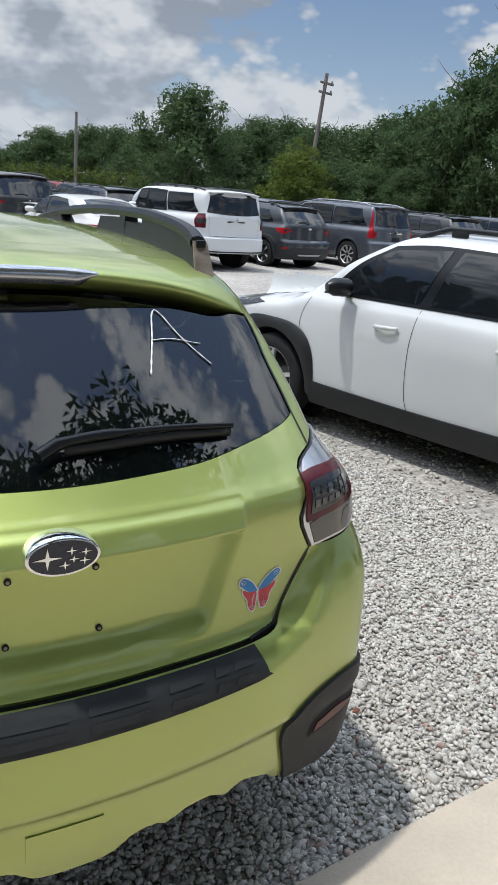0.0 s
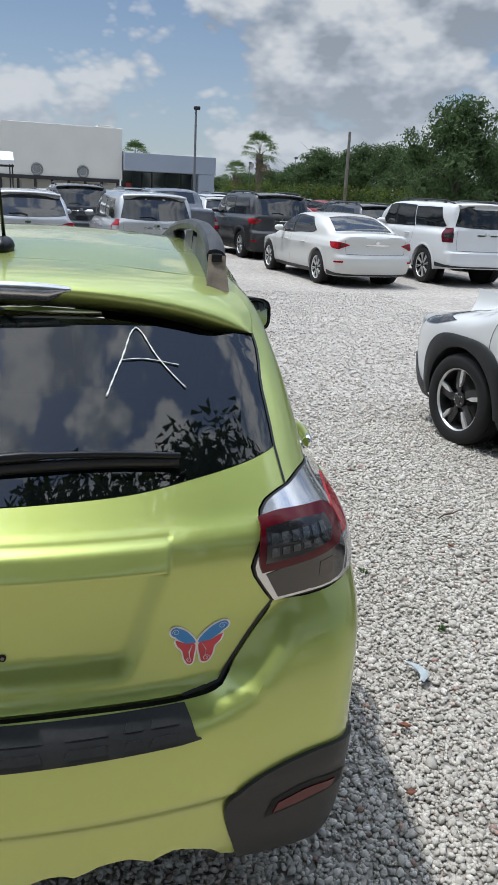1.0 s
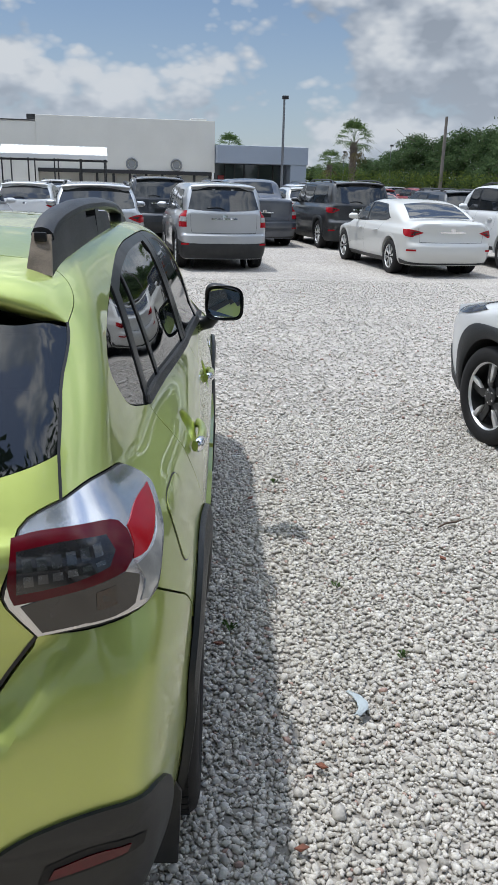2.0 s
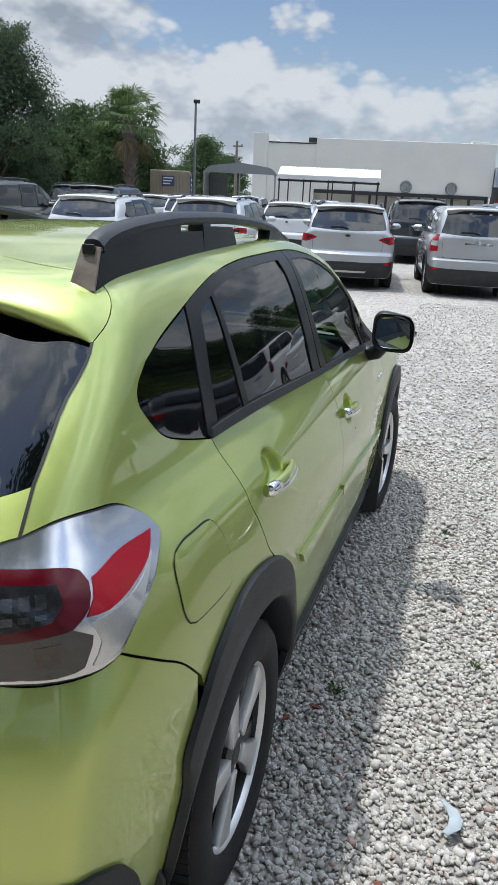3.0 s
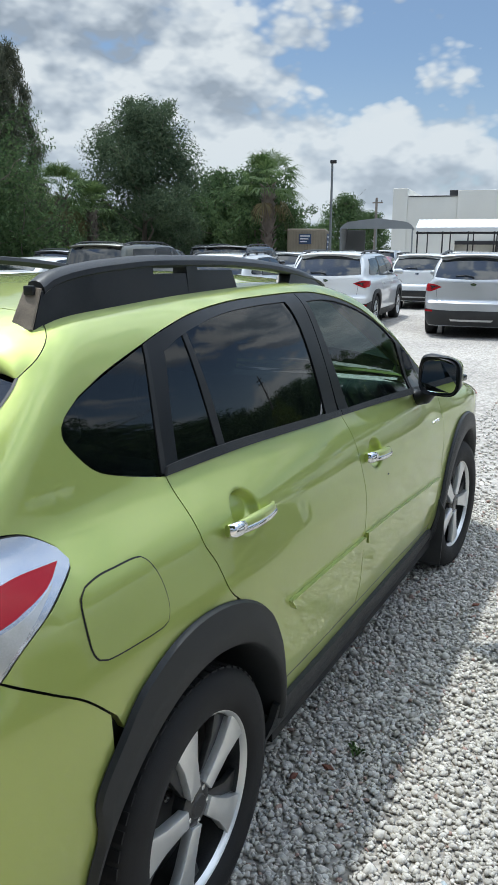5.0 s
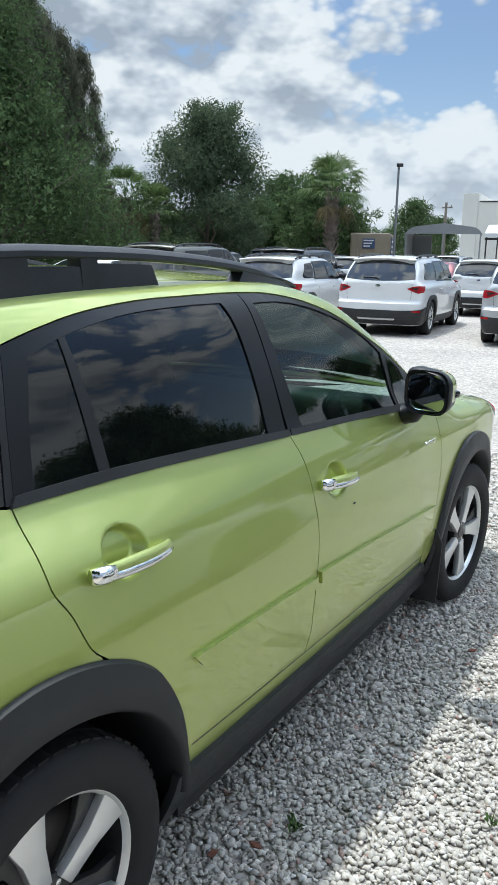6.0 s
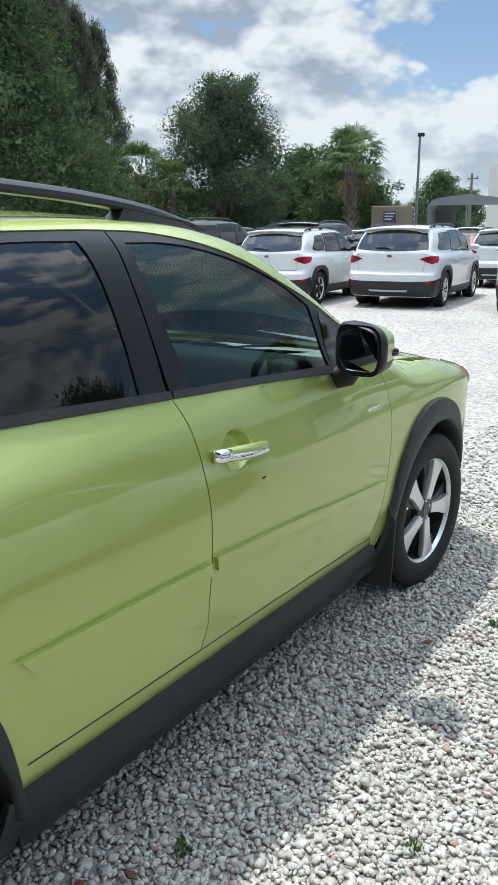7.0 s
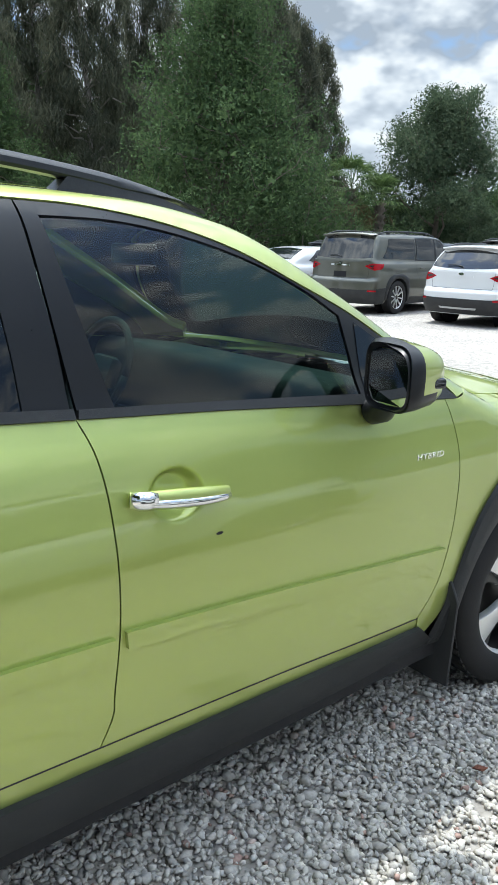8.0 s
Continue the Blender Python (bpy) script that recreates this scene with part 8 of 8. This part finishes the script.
for az, d, turn, s, tall in ((9.6, 75, 10, 1.25, 1.15), (8.0, 78, 100, 1.0, 0.95), (1.0, 80, 40, 1.1, 1.12)):
    again(palm, *polar(az, d, 0.3, -1.1), turn, s, tall)
for i, (az, d) in enumerate(((-40.5, 35), (-38.0, 36), (-43.0, 36), (-36.0, 37))):
    again(yellow, *polar(az, d, 1.66, -0.54), i * 80, 0.62, 0.62)


def build_hedge():
    rng = np.random.default_rng(31)
    pts = []
    v, f = [], []
    for k in range(15):
        az0, az1 = 7.5 + k * 1.15, 7.5 + k * 1.15 + 1.08
        cs, rs = [], []
        for az in np.linspace(az0, az1, 4):
            x, y = polar(az, 62, -0.3, -1.1)
            for z in (0.6, 1.4, 2.2 + 0.1 * (k % 3)):
                cs.append((x, y, z))
                rs.append((0.55, 0.55, 0.5))
        lv, lf = leaves(rng, cs, rs, 700, 0.06, 1.2)
        off = len(v)
        v += lv
        f += [[q + off for q in g] for g in lf]
    ob = raw_part("hedge", v, f, FRESH, smooth=False)
    tagged(ob, "clipped bright green box hedge along the far edge", "hedge", kind="stuff")


build_hedge()

# ---- buildings ----
STUCCO = material("white painted stucco", (0.64, 0.63, 0.58), 0.9, 0, 0, 0.06, 0.5, 0.2, 60)
BLUE_GREY = material("blue-grey panel cladding", (0.30, 0.34, 0.40), 0.6, 0.2, 0, 0.06, 0.6)
DARK_METAL = material("dark painted steel", (0.030, 0.030, 0.032), 0.5, 0.3, 0, 0.15, 2)
WHITE_METAL = material("white ribbed sheet metal", (0.70, 0.71, 0.71), 0.5, 0.1, 0, 0.05, 1.2)
GREY_METAL = material("grey ribbed sheet metal", (0.23, 0.24, 0.245), 0.5, 0.3, 0, 0.1, 1.2)
SHOP_GLASS = material("shop window glass", (0.03, 0.04, 0.045), 0.06, 0, 1.0, 0.2, 1)
TAN = material("tan painted container steel", (0.26, 0.22, 0.16), 0.7, 0, 0, 0.12, 1.5)
SIGN_BLUE = material("dark blue sign board", (0.03, 0.06, 0.13), 0.5, 0, 0, 0.1, 2)
SIGN_WHITE = material("white sign lettering bars", (0.7, 0.7, 0.7), 0.6, 0, 0, 0.05, 3)
POLE = material("galvanised steel", (0.20, 0.21, 0.22), 0.5, 0.6, 0, 0.15, 2)
TIMBER = material("weathered pole timber", (0.17, 0.15, 0.13), 0.9, 0, 0, 0.3, 3, 0.6, 40)
TOUR = math.degrees(math.atan2(2.85, 18.3))


def house(name, label, x, y, turn):
    return thing(name, label, "building", pose(x, y, 0, 0, 0, turn))


def block(name, parent, mat, x0, x1, y0, y1, z0, z1, bevel=0.02, label=""):
    """A box in its building's own axes."""
    ob = add_piece(name, slab((x1 - x0, y1 - y0, z1 - z0), ((x0 + x1) / 2, (y0 + y1) / 2, (z0 + z1) / 2), bevel, None, 1), mat, parent, label)
    return ob


shop = house("showroom_building", "long white stucco showroom building with flat roof", -17.9, 61.35, TOUR)
block("wall", shop, STUCCO, 0.0, 1.15, 0, 18, 0, 6.38)
block("wall", shop, STUCCO, 1.15, 4.95, 0.1, 18, 0, 5.72)
block("wall", shop, STUCCO, 4.95, 18.55, 0, 18, 2.35, 6.16)
block("back_wall", shop, STUCCO, 4.95, 18.55, 1.2, 18, 0, 2.35)
block("parapet", shop, STUCCO, 16.7, 17.9, 0.2, 1.4, 6.16, 6.32)
block("cornice", shop, DARK_METAL, 1.2, 4.95, 0.04, 0.2, 5.72, 5.80)
block("roof_unit", shop, DARK_METAL, 4.25, 4.95, 1.0, 2.2, 5.7, 6.25)
block("fascia", shop, DARK_METAL, 4.95, 18.3, -0.12, 0.25, 2.12, 2.40)
for i in range(9):
    xx = 8.1 + i * 1.26
    block("column", shop, DARK_METAL, xx - 0.10, xx + 0.10, -0.02, 0.18, 0, 2.12)
    if i < 8:
        door = block("panel_door", shop, STUCCO, xx + 0.26, xx + 1.0, 1.06, 1.19, 0.1, 2.0)
for xx in (12.05, 15.5):
    ring = [(xx + r * math.cos(a), -0.06, 2.86 + r * math.sin(a)) for a in np.linspace(0, 2 * math.pi, 33) for r in (0.40,)]
    raw_part("round_emblem", *tube(ring, 0.07, 8), GREY_METAL, shop, "round grey wall emblem")
    add_piece("emblem_disc", lathe([(-0.08, 0.001), (-0.08, 0.26), (-0.02, 0.27)], 24, "y", (xx, 0, 2.86)), GREY_METAL, shop)
block("wing_fascia", shop, BLUE_GREY, 18.6, 25.9, -1.0, 14, 3.10, 4.42)
block("wing_end", shop, BLUE_GREY, 24.5, 25.8, -0.95, 13, 0, 3.10)
block("wing_glass", shop, SHOP_GLASS, 18.7, 24.5, 1.5, 1.6, 0, 3.10)
for xx in (19.6, 20.4, 21.2, 22.4, 23.6):
    block("mullion", shop, DARK_METAL, xx - 0.05, xx + 0.05, 1.40, 1.56, 0, 3.10)
block("door_frame", shop, RED, 19.0, 19.5, 1.3, 1.5, 0, 2.2, label="red painted doorway")

canopy = house("white_canopy", "white ribbed metal canopy on slim posts", -11.97, 47.45, TOUR)
verts, faces = [], []
for i in range(63):
    xx = i * 0.1
    dz = 0.02 if i % 3 == 0 else 0.0
    verts += [(xx, 0.0, 2.78), (xx, -0.02, 3.0 + dz), (xx, 1.6, 3.52 + dz), (xx, 6.0, 3.55 + dz), (xx, 6.0, 2.9)]
raw_part("roof_sheet", verts, [[i * 5 + k, i * 5 + k + 1, i * 5 + k + 6, i * 5 + k + 5] for i in range(62) for k in range(4)], WHITE_METAL, canopy, sharp=30)
for xx in (0.1, 1.6, 3.1, 4.6, 6.1):
    block("post", canopy, DARK_METAL, xx - 0.04, xx + 0.04, 0.1, 0.2, 0, 2.8)
    block("post", canopy, DARK_METAL, xx - 0.04, xx + 0.04, 5.7, 5.8, 0, 2.9)
block("beam", canopy, DARK_METAL, 0, 6.2, 0.1, 0.18, 2.62, 2.74)

port = house("carport", "grey arched metal carport open in front", -14.5, 41.3, 17)
verts, faces = [], []
for i in range(25):
    t = i / 24
    xx = 4.05 * t
    zz = 2.80 + 0.30 * min(1.0, min(t, 1 - t) / 0.10) ** 0.6 + 0.26 * (1 - abs(2 * t - 1)) ** 0.9
    verts += [(xx, 0.0, zz), (xx, 5.2, zz), (xx, 0.0, min(zz, 2.80)), (xx, 0.02, min(zz, 2.80))]
raw_part("roof_sheet", verts, [[i * 4, i * 4 + 1, i * 4 + 5, i * 4 + 4] for i in range(24)] + [[i * 4, i * 4 + 2, i * 4 + 6, i * 4 + 4] for i in range(24)], GREY_METAL, port, sharp=30)
block("side_sheet", port, GREY_METAL, 0.0, 0.06, 0.0, 5.2, 0.0, 2.85)
block("back_sheet", port, GREY_METAL, 0.06, 1.2, 5.1, 5.16, 0.0, 2.85)
for xx in (0.05, 2.0, 3.95):
    block("post", port, GREY_METAL, xx - 0.04, xx + 0.04, 0.02, 0.10, 0, 2.82)

box = house("storage_container", "tan steel storage container with blue sign boards", -15.95, 37.5, 20)
block("shell", box, TAN, 0, 2.0, 0, 5.0, 0.05, 2.72, 0.03)
for i in range(14):
    block("rib", box, TAN, 0.06 + i * 0.145, 0.11 + i * 0.145, -0.025, 0.0, 0.15, 2.6, 0.008)
for i in range(12):
    block("rib", box, TAN, 2.0, 2.025, 0.2 + i * 0.4, 0.34 + i * 0.4, 0.15, 2.6, 0.008)
for k, (x0, x1, z0, z1) in enumerate(((0.62, 1.25, 1.95, 2.45),)):
    s = block("sign_board", box, SIGN_BLUE, x0, x1, -0.07, -0.03, z0, z1, 0.005, "dark blue sign board with pale unreadable bars")
    for r in range(3):
        block("sign_bar", s, SIGN_WHITE, x0 + 0.06, x1 - 0.06 - 0.08 * r, -0.085, -0.07, z1 - 0.13 - 0.14 * r, z1 - 0.07 - 0.14 * r, 0.0)
s = block("sign_board", box, SIGN_BLUE, 2.03, 2.06, 0.7, 2.9, 1.5, 2.5, 0.005, "dark blue sign board with pale unreadable bars")
for r in range(3):
    block("sign_bar", s, SIGN_WHITE, 2.06, 2.075, 0.85, 2.7 - 0.3 * r, 2.28 - 0.26 * r, 2.38 - 0.26 * r, 0.0)


def lamp_post(x, y, h, turn=0, small=False):
    p = thing("lamp_post", "tall slim grey lot lamp post", "lamp post", pose(x, y, 0, 0, 0, turn), "lot lamp posts")
    r = 0.045 if small else 0.07
    add_piece("pole", tube([(0, 0, 0), (0, 0, h * 0.5), (0, 0, h)], [r, r * 0.9, r * 0.75], 10), POLE, p)
    add_piece("lamp_head", slab((0.32, 0.22, 0.16), (0.05, 0, h + 0.05), 0.03), DARK_METAL, p)
    add_piece("base", slab((0.35, 0.35, 0.5), (0, 0, 0.25), 0.03), CONCRETE, p)


lamp_post(-13.5, 37.4, 5.85, 20)
lamp_post(3.98, 40.1, 5.62, 0)
for az, d, h in ((12.4, 78, 5.2), (5.5, 85, 4.6), (6.1, 90, 4.6), (9.2, 84, 4.8), (-15.3, 80, 5.6)):
    x, y = polar(az, d, -0.1, -1.1)
    lamp_post(x, y, h, 0, True)


def utility_pole(x, y, h, lean, arms):
    p = thing("utility_pole", "weathered wooden utility pole", "utility pole", pose(x, y, 0, 0, lean, 0), "utility poles")
    add_piece("pole", tube([(0, 0, -0.05), (0, 0, h)], [0.15, 0.10], 10), TIMBER, p)
    for z in arms:
        add_piece("cross_arm", slab((0.9, 0.10, 0.12), (0.1, 0, h - z), 0.01), TIMBER, p)
        add_piece("insulator", lathe([(0, 0.05), (0.08, 0.06), (0.16, 0.02)], 10, "z", (0.45, 0, h - z + 0.05)), POLE, p)


utility_pole(*polar(32.2, 48, -0.37, -1.13), 8.7, 5, (0.5, 1.0))
utility_pole(*polar(16.3, 62, -0.37, -1.13), 6.5, 0, ())
utility_pole(*polar(-18.2, 70, 1.15, -0.8), 6.0, 0, (0.4,))
